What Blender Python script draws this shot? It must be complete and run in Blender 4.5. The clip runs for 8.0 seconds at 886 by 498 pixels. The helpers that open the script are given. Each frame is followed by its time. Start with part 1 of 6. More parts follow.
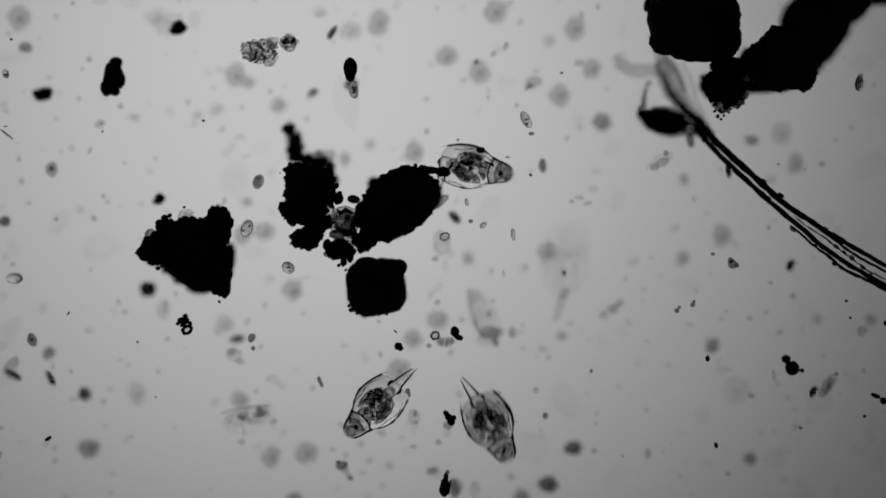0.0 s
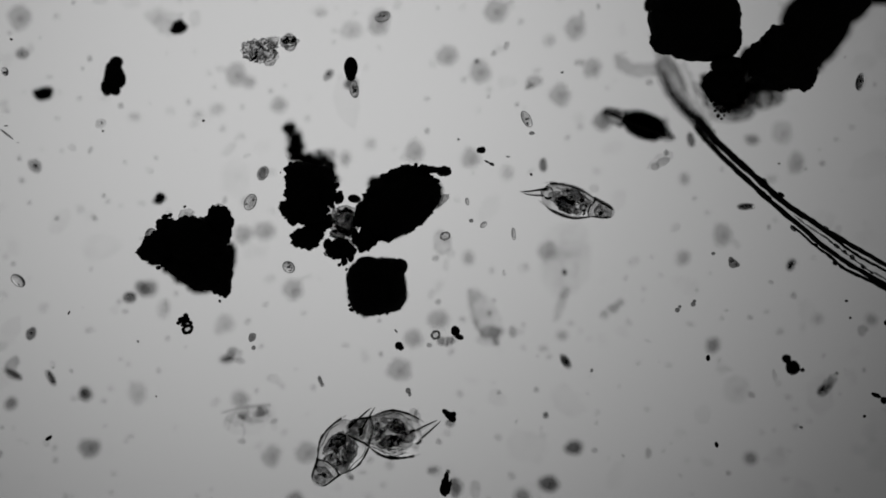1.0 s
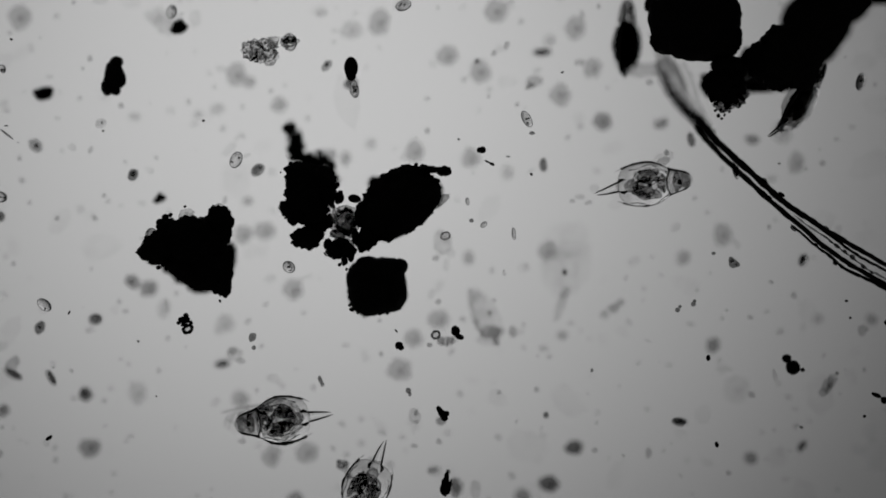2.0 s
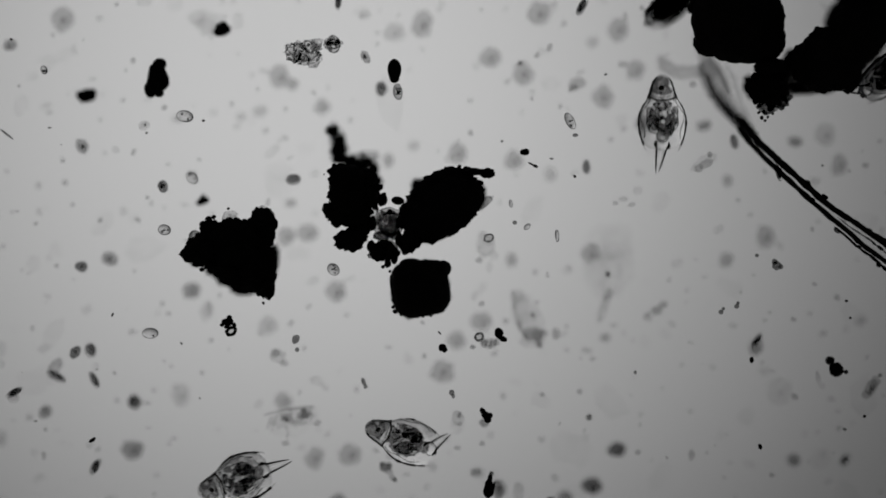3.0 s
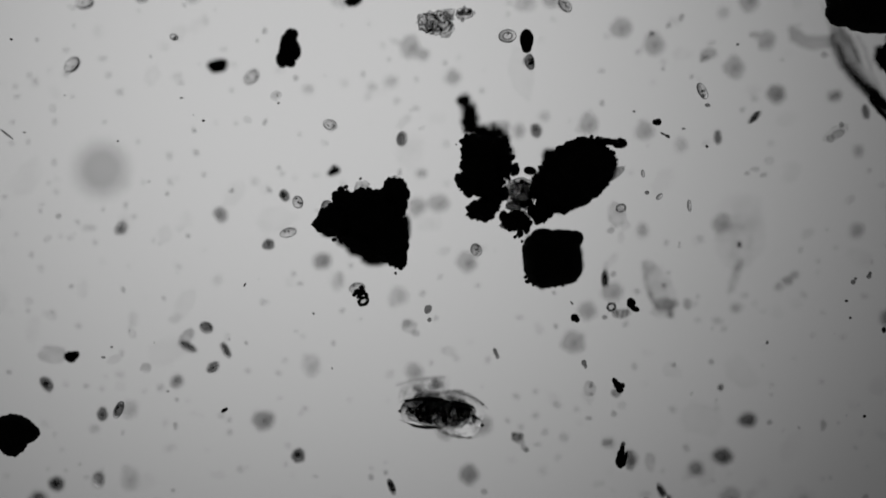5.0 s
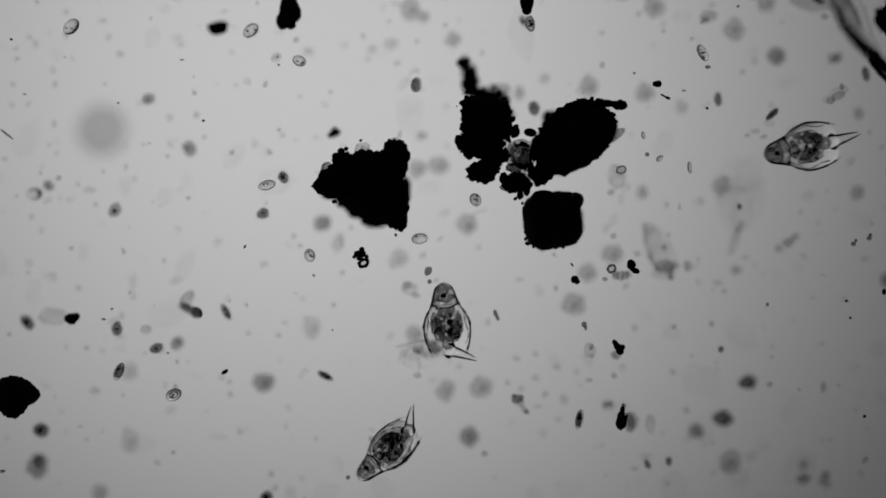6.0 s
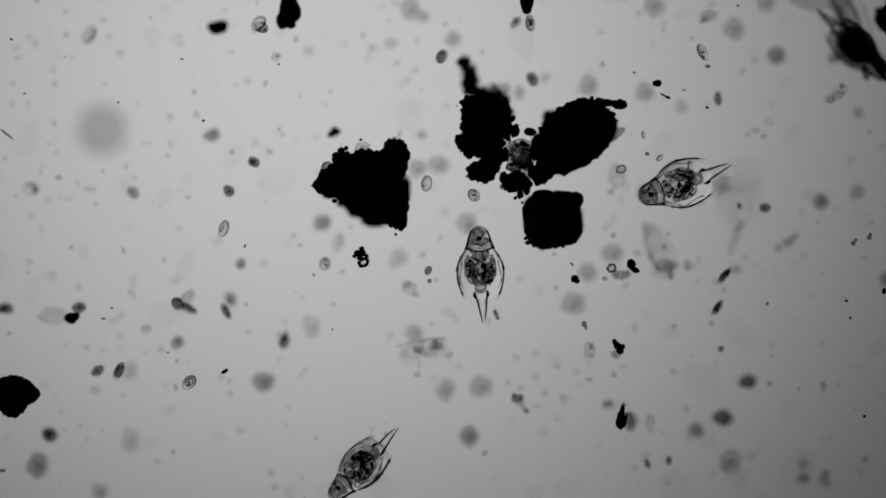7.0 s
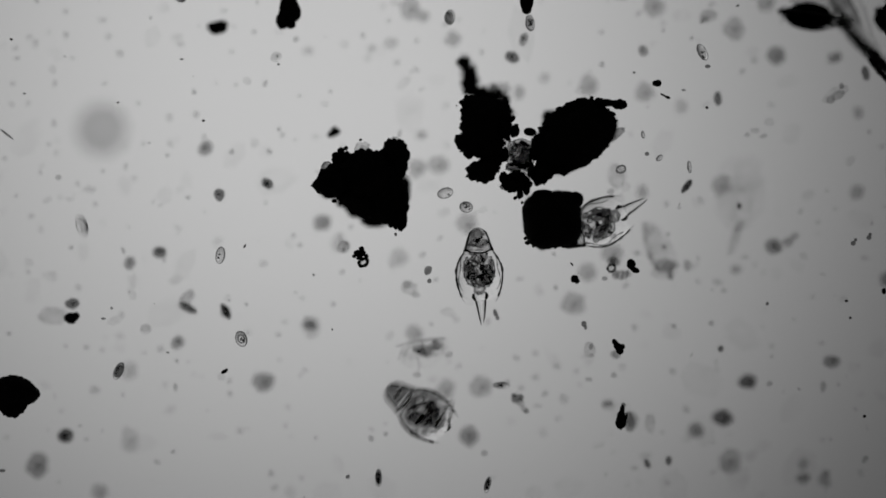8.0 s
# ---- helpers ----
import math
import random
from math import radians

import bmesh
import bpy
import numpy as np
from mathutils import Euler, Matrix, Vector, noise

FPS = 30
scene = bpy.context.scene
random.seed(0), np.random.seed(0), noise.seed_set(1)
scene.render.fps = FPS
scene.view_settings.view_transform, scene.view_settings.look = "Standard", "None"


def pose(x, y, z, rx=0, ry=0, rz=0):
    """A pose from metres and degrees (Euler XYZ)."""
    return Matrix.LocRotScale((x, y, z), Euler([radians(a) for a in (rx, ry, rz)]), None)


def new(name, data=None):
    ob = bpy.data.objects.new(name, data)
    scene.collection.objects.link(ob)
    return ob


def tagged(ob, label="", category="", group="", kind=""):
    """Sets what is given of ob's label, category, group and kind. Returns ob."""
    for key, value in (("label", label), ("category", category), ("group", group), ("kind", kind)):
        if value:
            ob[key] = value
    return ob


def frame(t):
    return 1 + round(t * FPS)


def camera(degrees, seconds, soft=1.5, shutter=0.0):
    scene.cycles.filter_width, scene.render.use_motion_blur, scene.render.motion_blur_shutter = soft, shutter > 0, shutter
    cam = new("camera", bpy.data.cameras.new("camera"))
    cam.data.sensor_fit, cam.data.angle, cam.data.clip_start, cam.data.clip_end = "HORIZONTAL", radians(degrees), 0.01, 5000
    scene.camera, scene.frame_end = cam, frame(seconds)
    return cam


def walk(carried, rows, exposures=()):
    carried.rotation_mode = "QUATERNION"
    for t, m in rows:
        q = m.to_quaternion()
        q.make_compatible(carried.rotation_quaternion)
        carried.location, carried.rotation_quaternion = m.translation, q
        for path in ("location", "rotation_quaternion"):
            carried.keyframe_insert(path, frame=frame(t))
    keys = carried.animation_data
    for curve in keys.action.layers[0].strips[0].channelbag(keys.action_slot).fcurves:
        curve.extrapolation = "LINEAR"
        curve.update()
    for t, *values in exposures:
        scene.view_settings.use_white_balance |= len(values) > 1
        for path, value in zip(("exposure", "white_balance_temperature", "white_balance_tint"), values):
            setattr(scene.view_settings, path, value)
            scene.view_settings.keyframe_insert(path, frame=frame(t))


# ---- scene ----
# The place is a drop of pond water on a microscope slide, built a thousand times its true size:
# one millimetre here is one micrometre there.
U = 0.0008           # one unit of the plan, in metres
FOCUS = 0.10         # height of the plane of sharp focus over the glass slide
REACH = 8.0          # from the lens down to that plane
GATHER = 0.125        # opening of the lens over its reach

# ---- camera: the stage is pushed by hand, so the view slides in short jerks ----
PAN = ((0, 0, 0), (0.5, 0.5, -0.7), (1.2, 1, -1), (2.3, 1.5, -1.2), (2.6, 1.8, -0.5), (2.7, 2.5, 0), (2.8, 30.5, 0.8), (2.9, 69, 2),
       (3.0, 78, 2.5), (3.1, 82.5, 2.6), (3.2, 102.5, 3.2), (3.3, 119, 4), (3.4, 130, 4.5), (3.5, 133, 4.6),
       (3.6, 147.5, 6), (3.7, 188, 8.5), (3.8, 256, 11), (3.9, 288, 12), (4.0, 304.7, 12.5), (4.2, 307, 12),
       (4.3, 308.5, 10.5), (4.4, 309.5, 4.5), (4.5, 310.5, -4.5), (4.6, 311, -16), (4.7, 311, -26), (4.8, 311.7, -32), (4.9, 312, -37.5),
       (5.0, 312, -50.5), (5.1, 312.3, -60), (5.2, 313, -75), (5.5, 313, -103), (5.8, 312.6, -115), (6.3, 312.3, -119),
       (7.0, 312.3, -119.2), (8.0, 312, -119.2))


def pan(t):
    """How far the view has slid, in units of the plan."""
    for (t0, x0, y0), (t1, x1, y1) in zip(PAN, PAN[1:]):
        if t <= t1:
            k = (t - t0) / (t1 - t0)
            return x0 + k * (x1 - x0), y0 + k * (y1 - y0)
    return PAN[-1][1:]


cam = camera(2 * math.degrees(math.atan(784 * U / REACH)), 8.0, soft=1.75, shutter=0.5)
cam.data.dof.use_dof = True
cam.data.dof.focus_distance = REACH
cam.data.dof.aperture_fstop = cam.data.lens * 0.001 / (GATHER * REACH)
walk(cam, [(t, pose(-x * U, y * U, FOCUS + REACH)) for t, x, y in PAN])


def spot(x, y, z=FOCUS, t=0.0):
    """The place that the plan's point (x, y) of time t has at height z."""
    k = (FOCUS + REACH - z) / REACH
    px, py = pan(t)
    return Vector(((x - 784) * U * k - px * U, (441 - y) * U * k + py * U, z))


# ---- light: only the lamp under the stage ----
world = bpy.data.worlds.new("dark_room")
scene.world = world
world.use_nodes = True
world.node_tree.nodes["Background"].inputs[0].default_value = (0.9, 0.95, 1.0, 1)
world.node_tree.nodes["Background"].inputs[1].default_value = 0.012
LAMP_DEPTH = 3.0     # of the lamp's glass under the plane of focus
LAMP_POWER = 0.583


# ---- materials ----
def material(name):
    m = bpy.data.materials.new(name)
    m.use_nodes = True
    m.node_tree.nodes.clear()
    out = m.node_tree.nodes.new("ShaderNodeOutputMaterial")

    def node(kind, **inputs):
        n = m.node_tree.nodes.new(kind)
        for key, value in inputs.items():
            socket = n.inputs[key.replace("_", " ")]
            if isinstance(value, bpy.types.NodeSocket):
                m.node_tree.links.new(value, socket)
            else:
                socket.default_value = value
        return n

    def finish(socket):
        m.node_tree.links.new(socket, out.inputs[0])
        return m

    return m, node, finish


def grey(v):
    return (v, v, v, 1)


def ramp(node, fac, *stops):
    r = node("ShaderNodeValToRGB", Fac=fac)
    e = r.color_ramp.elements
    while len(e) < len(stops):
        e.new(0.5)
    for el, (p, v) in zip(e, stops):
        el.position, el.color = p, v if isinstance(v, tuple) else grey(v)
    return r.outputs[0]


def grain(node, scale, detail=4.0, rough=0.6):
    c = node("ShaderNodeTexCoord")
    n = node("ShaderNodeTexNoise", Vector=c.outputs["Object"], Scale=scale, Detail=detail, Roughness=rough)
    return n.outputs["Fac"]


def opaque_material(name, low, high, scale, rough=0.9):
    """Dense matter: no light comes through it."""
    m, node, finish = material(name)
    f = grain(node, scale)
    col = ramp(node, f, (0.3, low), (0.7, high))
    bump = node("ShaderNodeBump", Height=grain(node, scale * 4), Strength=0.6, Distance=0.004)
    b = node("ShaderNodeBsdfPrincipled", Base_Color=col, Roughness=rough, Normal=bump.outputs[0])
    return finish(b.outputs[0])


def clear_material(name, ior, low, high, scale):
    """Clear plasm that bends the light: its edges turn dark over the lamp."""
    m, node, finish = material(name)
    col = ramp(node, grain(node, scale), (0.35, low), (0.65, high))
    g = node("ShaderNodeBsdfGlass", Color=col, Roughness=0.0, IOR=ior)
    return finish(g.outputs[0])


def stained_material(name, low, high, scale, p0=0.35, p1=0.65):
    """Thin matter that swallows part of the light, unevenly."""
    m, node, finish = material(name)
    col = ramp(node, grain(node, scale, 5.0, 0.7), (p0, low), (p1, high))
    t = node("ShaderNodeBsdfTransparent", Color=col)
    return finish(t.outputs[0])


SEDIMENT = opaque_material("sediment", (0.012, 0.010, 0.008, 1), (0.035, 0.03, 0.024, 1), 40)
CUTICLE = opaque_material("cuticle", (0.02, 0.018, 0.014, 1), (0.05, 0.045, 0.03, 1), 120, 0.5)
LORICA = clear_material("lorica", 1.07, grey(0.93), grey(1.0), 60)
GLOBULE = clear_material("fat_globule", 1.22, grey(0.62), grey(0.95), 90)
HEAD = clear_material("head_plasm", 1.09, grey(0.56), grey(0.92), 100)
MEMBRANE = clear_material("membrane", 1.13, grey(0.85), grey(0.95), 90)
GUT = stained_material("gut", grey(0.38), grey(0.92), 105, 0.40, 0.62)
PLASM = stained_material("grainy_plasm", grey(0.62), grey(0.95), 85, 0.38, 0.64)
HAZE = stained_material("slime_haze", grey(0.955), grey(0.995), 30)
GRANULE = stained_material("granule", grey(0.12), grey(0.45), 200)
PALE = stained_material("pale_plasm", grey(0.8), grey(0.95), 70)
FAINT = stained_material("faint_film", grey(0.90), grey(0.985), 50)
MURK = stained_material("murky_plasm", grey(0.60), grey(0.74), 60)
DIM = stained_material("dim_plasm", grey(0.74), grey(0.86), 60)
DARK_CELL = stained_material("dark_plasm", grey(0.3), grey(0.62), 90)
DARK_FLOC = stained_material("dark_floc", grey(0.12), grey(0.85), 80, 0.4, 0.62)
FLOC = stained_material("floc", grey(0.6), grey(0.93), 110, 0.4, 0.6)
STOMACH = stained_material("stomach", grey(0.26), grey(0.94), 95, 0.43, 0.58)


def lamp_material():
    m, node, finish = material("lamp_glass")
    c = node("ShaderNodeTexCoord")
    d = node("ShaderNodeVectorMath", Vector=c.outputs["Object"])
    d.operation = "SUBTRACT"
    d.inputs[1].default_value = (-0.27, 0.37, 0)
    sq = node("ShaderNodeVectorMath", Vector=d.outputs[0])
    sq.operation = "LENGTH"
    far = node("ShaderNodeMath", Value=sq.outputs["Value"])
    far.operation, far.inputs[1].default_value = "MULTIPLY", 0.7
    # The view's uneven brightness is painted into the glow: brightest upper left, fading outward.
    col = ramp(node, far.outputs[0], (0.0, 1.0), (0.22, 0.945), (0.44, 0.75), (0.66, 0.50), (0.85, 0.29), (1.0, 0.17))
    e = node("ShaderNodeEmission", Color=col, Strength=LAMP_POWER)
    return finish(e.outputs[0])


def glass_material():
    m, node, finish = material("slide_glass")
    g = node("ShaderNodeBsdfGlass", Color=grey(0.985), Roughness=0.0, IOR=1.33)
    return finish(g.outputs[0])


# ---- mesh helpers ----
def part(name, bm, mat, parent=None, label="", smooth=True):
    me = bpy.data.meshes.new(name)
    if smooth:
        for f in bm.faces:
            f.smooth = True
    bm.to_mesh(me)
    bm.free()
    me.materials.append(mat)
    ob = new(name, me)
    if parent:
        ob.parent = parent
    if label:
        ob["label"] = label
    return ob


def thing(name, place, label, category, group=""):
    ob = new(name)
    ob.empty_display_size = 0.02
    ob.location = place
    return tagged(ob, label, category, group, "thing")


def ball(rx, ry, rz, at=(0, 0, 0), turn=0.0, seed=0, rough=0.0, size=1.0, fine=3, square=2.0):
    """A rounded lump with half-axes in plan units; rough: how ragged; square: above 2 it grows boxy."""
    bm = bmesh.new()
    bmesh.ops.create_icosphere(bm, subdivisions=fine, radius=1)
    c, s = math.cos(radians(turn)), math.sin(radians(turn))
    mean = (rx + ry) / 2
    for v in bm.verts:
        p = v.co.copy()
        if square != 2.0:
            n = sum(abs(a) ** square for a in p) ** (1 / square)
            p /= n
        q = Vector((p.x * rx, p.y * ry, p.z * rz))
        if rough:
            w = Vector((q.x, q.y, q.z * rx / max(rz, 1))) / (18 * size) + Vector((seed * 7.3, seed * 3.1, seed))
            d = noise.noise(w) * 0.5 + noise.noise(w * 2.3) * 0.35 + noise.noise(w * 5.1) * 0.26 + noise.noise(w * 11) * 0.1
            d += noise.noise(w * 21) * 0.05
            k = 1 + rough * (d * min(1.0, 26 / mean) + (noise.noise(w * 3.7) * 5 + noise.noise(w * 7.1) * 2.2) / mean * min(1.0, mean / 20))
            q = Vector((q.x * k, q.y * k, q.z * (1 + 0.5 * (k - 1))))
        v.co = Vector((q.x * c - q.y * s + at[0], q.x * s + q.y * c + at[1], q.z + at[2])) * U
    return bm


def tube(points, radii, sides=10):
    """A tapered round strand through points in plan units."""
    bm = bmesh.new()
    rings = []
    for i, p in enumerate(points):
        a, b = Vector(points[max(i - 1, 0)]), Vector(points[min(i + 1, len(points) - 1)])
        d = (b - a).normalized()
        side = d.cross(Vector((0, 0, 1))).normalized()
        up = side.cross(d)
        rings.append([bm.verts.new((Vector(p) + (side * math.cos(k) + up * math.sin(k)) * radii[i]) * U)
                      for k in (2 * math.pi * j / sides for j in range(sides))])
    for r0, r1 in zip(rings, rings[1:]):
        for j in range(sides):
            bm.faces.new((r0[j], r0[(j + 1) % sides], r1[(j + 1) % sides], r1[j]))
    bm.faces.new(rings[0][::-1])
    bm.faces.new(rings[-1])
    bmesh.ops.recalc_face_normals(bm, faces=bm.faces)
    return bm


def glide(points, n=6):
    """Points on a smooth curve through the given ones."""
    out = []
    P = [Vector(p) for p in points]
    for i in range(len(P) - 1):
        p0, p1, p2, p3 = P[max(i - 1, 0)], P[i], P[i + 1], P[min(i + 2, len(P) - 1)]
        for k in range(n):
            t = k / n
            out.append(0.5 * (2 * p1 + (p2 - p0) * t + (2 * p0 - 5 * p1 + 4 * p2 - p3) * t * t + (3 * p1 - p0 - 3 * p2 + p3) * t ** 3))
    return out + [P[-1]]


# ---- slide and lamp ----
def slide():
    bm = bmesh.new()
    bmesh.ops.create_cube(bm, size=1)
    for v in bm.verts:
        v.co = Vector((v.co.x * 3.4 - 0.12, v.co.y * 2.6 - 0.05, (v.co.z - 0.5) * 0.2))
    bmesh.ops.bevel(bm, geom=list(bm.edges), offset=0.01, segments=2, affect="EDGES")
    ob = part("ground", bm, glass_material(), smooth=False)
    return tagged(ob, "clear glass microscope slide under the water", "glass slide", kind="structure")


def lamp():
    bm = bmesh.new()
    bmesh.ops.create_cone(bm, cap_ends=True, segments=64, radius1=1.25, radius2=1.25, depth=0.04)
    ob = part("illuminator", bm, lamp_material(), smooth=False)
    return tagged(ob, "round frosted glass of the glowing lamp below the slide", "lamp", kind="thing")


slide()
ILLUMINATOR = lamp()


# ---- dark clumps of sediment ----
def clump(x, y, label, lobes, seed, group="dark clumps", rough=0.42, high=150, z=FOCUS):
    """lobes: rows of centre, half-axes and turn in the plan."""
    body = thing("sediment_clump", spot(x, y, z), label, "debris", group)
    for i, (lx, ly, rx, ry, turn) in enumerate(lobes):
        rz = min(z / U * 0.97, max(rx, ry) * 1.6, high)
        lump = part("lump", ball(rx, ry, rz, (lx - x, y - ly, 0), turn, seed + i, rough, 1.0, 5 if rx * ry > 900 else 4), SEDIMENT, body)
    return body


def crumbs(body, x, y, seed, rows):
    """Small grains on the rim of a clump: centre and half-width."""
    for i, (gx, gy, r) in enumerate(rows):
        part("grain", ball(r, r * 0.8, r, (gx - x, y - gy, 0), 40 * i, seed + i, 0.5, 0.4, 2), SEDIMENT, body)


def blurred(body, x, y, rows, seed, rough=0.55):
    """Lobes of a clump that lie nearer the glass, out of the plane of focus: centre, half-axes, depth."""
    for i, (lx, ly, rx, ry, deep) in enumerate(rows):
        part("low_lobe", ball(rx, ry, 12, (lx - x, y - ly, deep), 15 * (i % 3) - 15, seed + i, rough, 0.7, 4), SEDIMENT, body)


def big_clumps():
    c = clump(335, 445, "black ragged three-cornered clump of sediment", [
        (385, 402, 25, 33, 0), (340, 430, 58, 42, -10), (368, 468, 40, 44, 30), (292, 437, 44, 30, 15),
        (260, 449, 20, 12, -10), (391, 498, 20, 28, 0), (298, 407, 22, 20, 0), (330, 475, 40, 24, -28)], 1, rough=0.6)
    blurred(c, 335, 445, [(322, 492, 26, 13, -90), (352, 508, 24, 12, -95), (300, 474, 18, 10, -90), (392, 470, 18, 40, -85), (272, 462, 16, 8, -80)], 33)
    crumbs(c, 335, 445, 30, [(279, 475, 5), (326, 367, 3), (396, 370, 5), (388, 534, 3), (292, 386, 7), (288, 470, 5), (300, 382, 5), (276, 418, 6)])
    part("clear_flake", ball(10, 7, 6, (266 - 335, 445 - 413, 0), 30, 6, 0.7, 0.6, 3), DARK_FLOC, c, "clear flake on the rim")
    part("clear_flake", ball(14, 11, 6, (328 - 335, 445 - 382, 0), 20, 4, 0.5, 0.6, 3), FLOC, c, "clear flake on the rim")
    part("clear_flake", ball(11, 6, 6, (385 - 335, 445 - 368, 0), 10, 5, 0.5, 0.6, 3), FLOC, c, "clear flake on the rim")
    c = clump(545, 340, "black ragged clump of sediment with a thin upright tail", [
        (540, 314, 33, 22, 0), (542, 342, 40, 48, 0), (524, 374, 29, 22, -10), (572, 335, 20, 36, 10), (544, 421, 28, 19, 12),
        (560, 404, 18, 16, 0), (598, 350, 8, 11, 0), (522, 302, 15, 14, 0), (550, 382, 26, 22, 0), (566, 308, 20, 15, -15)], 11, rough=0.68)
    crumbs(c, 545, 340, 50, [(506, 300, 6), (594, 330, 7), (603, 350, 6), (612, 372, 5), (503, 378, 7), (530, 436, 4), (513, 291, 5), (512, 322, 7), (590, 316, 5), (507, 340, 6)])
    blurred(c, 545, 340, [(556, 288, 16, 12, -98), (583, 301, 9, 15, -92), (544, 276, 8, 7, -100), (572, 281, 9, 8, -104), (536, 286, 9, 9, -95), (562, 270, 5, 5, -100), (590, 318, 7, 10, -90)], 57)
    for lx, ly, rx, ry, deep, mat in ((508, 227, 9, 9, -85, SEDIMENT), (513, 239, 6, 8, -92, DARK_CELL), (520, 250, 9, 12, -95, SEDIMENT), (519, 265, 11, 12, -95, SEDIMENT), (529, 258, 6, 9, -98, DARK_CELL), (523, 277, 11, 9, -80, SEDIMENT)):
        part("tail", ball(rx * 1.3, ry * 1.1, 10, (lx - 545, 340 - ly, deep), 12, lx, 0.6, 0.8, 4), mat, c, "murky blurred tail")
    part("haze", ball(12, 19, 8, (-24, 90, -104), 10, 18, 0.6, 1, 4), DARK_CELL, c, "grey haze round the tail")
    part("haze", ball(15, 30, 8, (-29, 98, -90), 10, 17, 0.5, 1, 4), PALE, c, "grey haze round the tail")
    part("haze", ball(26, 14, 8, (20, 62, -98), 10, 19, 0.5, 1, 4), DIM, c, "grey haze round the tail")
    c = clump(606, 420, "brownish half-clear knot of debris between black clumps", [
        (591, 446, 15, 12, 0), (613, 444, 14, 13, 0), (634, 386, 7, 20, 0), (579, 434, 9, 10, 0), (608, 464, 6, 8, 0), (629, 424, 8, 18, 10),
        (602, 431, 14, 8, 0), (620, 456, 6, 8, 0), (581, 392, 7, 14, -10)], 21, rough=0.75, high=40)
    part("clear_flake", ball(27, 30, 12, (2, 26, 0), 10, 9, 0.4, 1, 4), MURK, c, "half-clear brownish flake")
    part("clear_flake", ball(21, 23, 10, (6, 26, 6), 10, 12, 0.8, 0.7, 4), DARK_FLOC, c, "dark half-clear flake")
    part("clear_flake", ball(13, 15, 6, (12, 22, 8), 10, 18, 0.8, 0.6, 4), DARK_FLOC, c, "dark half-clear flake")
    part("clear_flake", ball(16, 9, 8, (-6, 6, 8), 10, 15, 0.8, 0.6, 4), DARK_FLOC, c, "dark half-clear flake")
    part("clear_flake", ball(26, 16, 8, (-4, -22, 4), 20, 13, 0.5, 0.7, 4), DARK_FLOC, c, "dark half-clear flake")
    part("clear_flake", ball(10, 20, 8, (-22, 42, 4), 20, 14, 0.5, 0.7, 4), FLOC, c, "half-clear flake")
    crumbs(c, 606, 420, 60, [(590, 458, 4), (600, 470, 4), (612, 478, 3), (588, 366, 5), (578, 372, 6), (596, 360, 4)])
    c = clump(708, 360, "black oval clump of sediment with a knobbed tip", [
        (706, 366, 74, 48, 34), (690, 373, 50, 45, 25), (728, 306, 26, 11, -8), (757, 301, 26, 5.5, -4), (785, 305, 11, 9, 0),
        (757, 350, 14, 24, 10), (652, 418, 18, 32, -20), (660, 385, 26, 34, 0), (717, 330, 46, 22, 18), (682, 345, 40, 28, 45), (700, 320, 32, 18, 30), (664, 362, 26, 24, 40)], 31, rough=0.62)
    blurred(c, 708, 360, [(668, 330, 20, 16, -90), (772, 345, 10, 24, -85), (690, 408, 34, 14, -95), (640, 372, 10, 20, -85)], 88)
    crumbs(c, 708, 360, 70, [(787, 305, 10), (776, 302, 7), (765, 301, 6), (748, 299, 8), (773, 321, 5), (767, 333, 5), (735, 294, 5), (752, 298, 6), (680, 315, 9), (646, 368, 6), (694, 306, 8), (662, 335, 8), (671, 324, 6)])
    part("clear_flake", ball(26, 8, 6, (770 - 708, 360 - 362, -20), 32, 3, 0.5, 0.7, 3), MURK, c, "clear flake")
    c = clump(668, 508, "black block-shaped clump of sediment", [], 41)
    part("lump", ball(50, 48, 150, (-2, 0, 0), 6, 41, 0.3, 1.0, 5, 3.4), SEDIMENT, c)
    part("lump", ball(15, 14, 110, (38, 35, 0), 0, 42, 0.2, 1, 4), SEDIMENT, c)
    part("lump", ball(24, 16, 110, (-20, 36, 0), 10, 43, 0.2, 1, 4), SEDIMENT, c)
    crumbs(c, 668, 508, 80, [(622, 549, 5), (618, 541, 4), (632, 554, 4), (650, 556, 3.5), (660, 557, 3), (671, 557, 3.5), (618, 528, 4), (642, 556, 3), (684, 556, 3)])
    c = clump(1230, 30, "huge black round clump of sediment", [(1228, 30, 82, 79, 0), (1186, 68, 38, 28, 20), (1248, 90, 40, 20, 0), (1268, 68, 43, 42, 0)], 51, rough=0.2, high=170)
    part("lump", ball(31, 27, 40, (1282 - 1230, 30 - 152, 0), 0, 55, 0.95, 0.6, 5), SEDIMENT, c)
    part("lump", ball(13, 16, 20, (1278 - 1230, 30 - 184, 0), 10, 57, 1.0, 0.5, 5), DARK_FLOC, c, "half-clear rag")
    part("lump", ball(20, 12, 14, (1300 - 1230, 30 - 178, 0), 25, 59, 1.0, 0.5, 5), DARK_FLOC, c, "half-clear rag")
    part("lump", ball(9, 14, 9, (1296 - 1230, 30 - 174, 0), 20, 58, 0.7, 0.5, 4), DARK_FLOC, c, "half-clear rag")
    blurred(c, 1230, 30, [(1300, 142, 14, 18, -90), (1290, 120, 26, 16, -90), (1254, 150, 12, 22, -85), (1148, 6, 7, 15, -40), (1306, 118, 16, 8, -100)], 93)
    part("haze", ball(30, 34, 8, (1285 - 1230, 30 - 145, -100), 0, 95, 0.5, 1, 4), MURK, c, "grey haze under the rag")
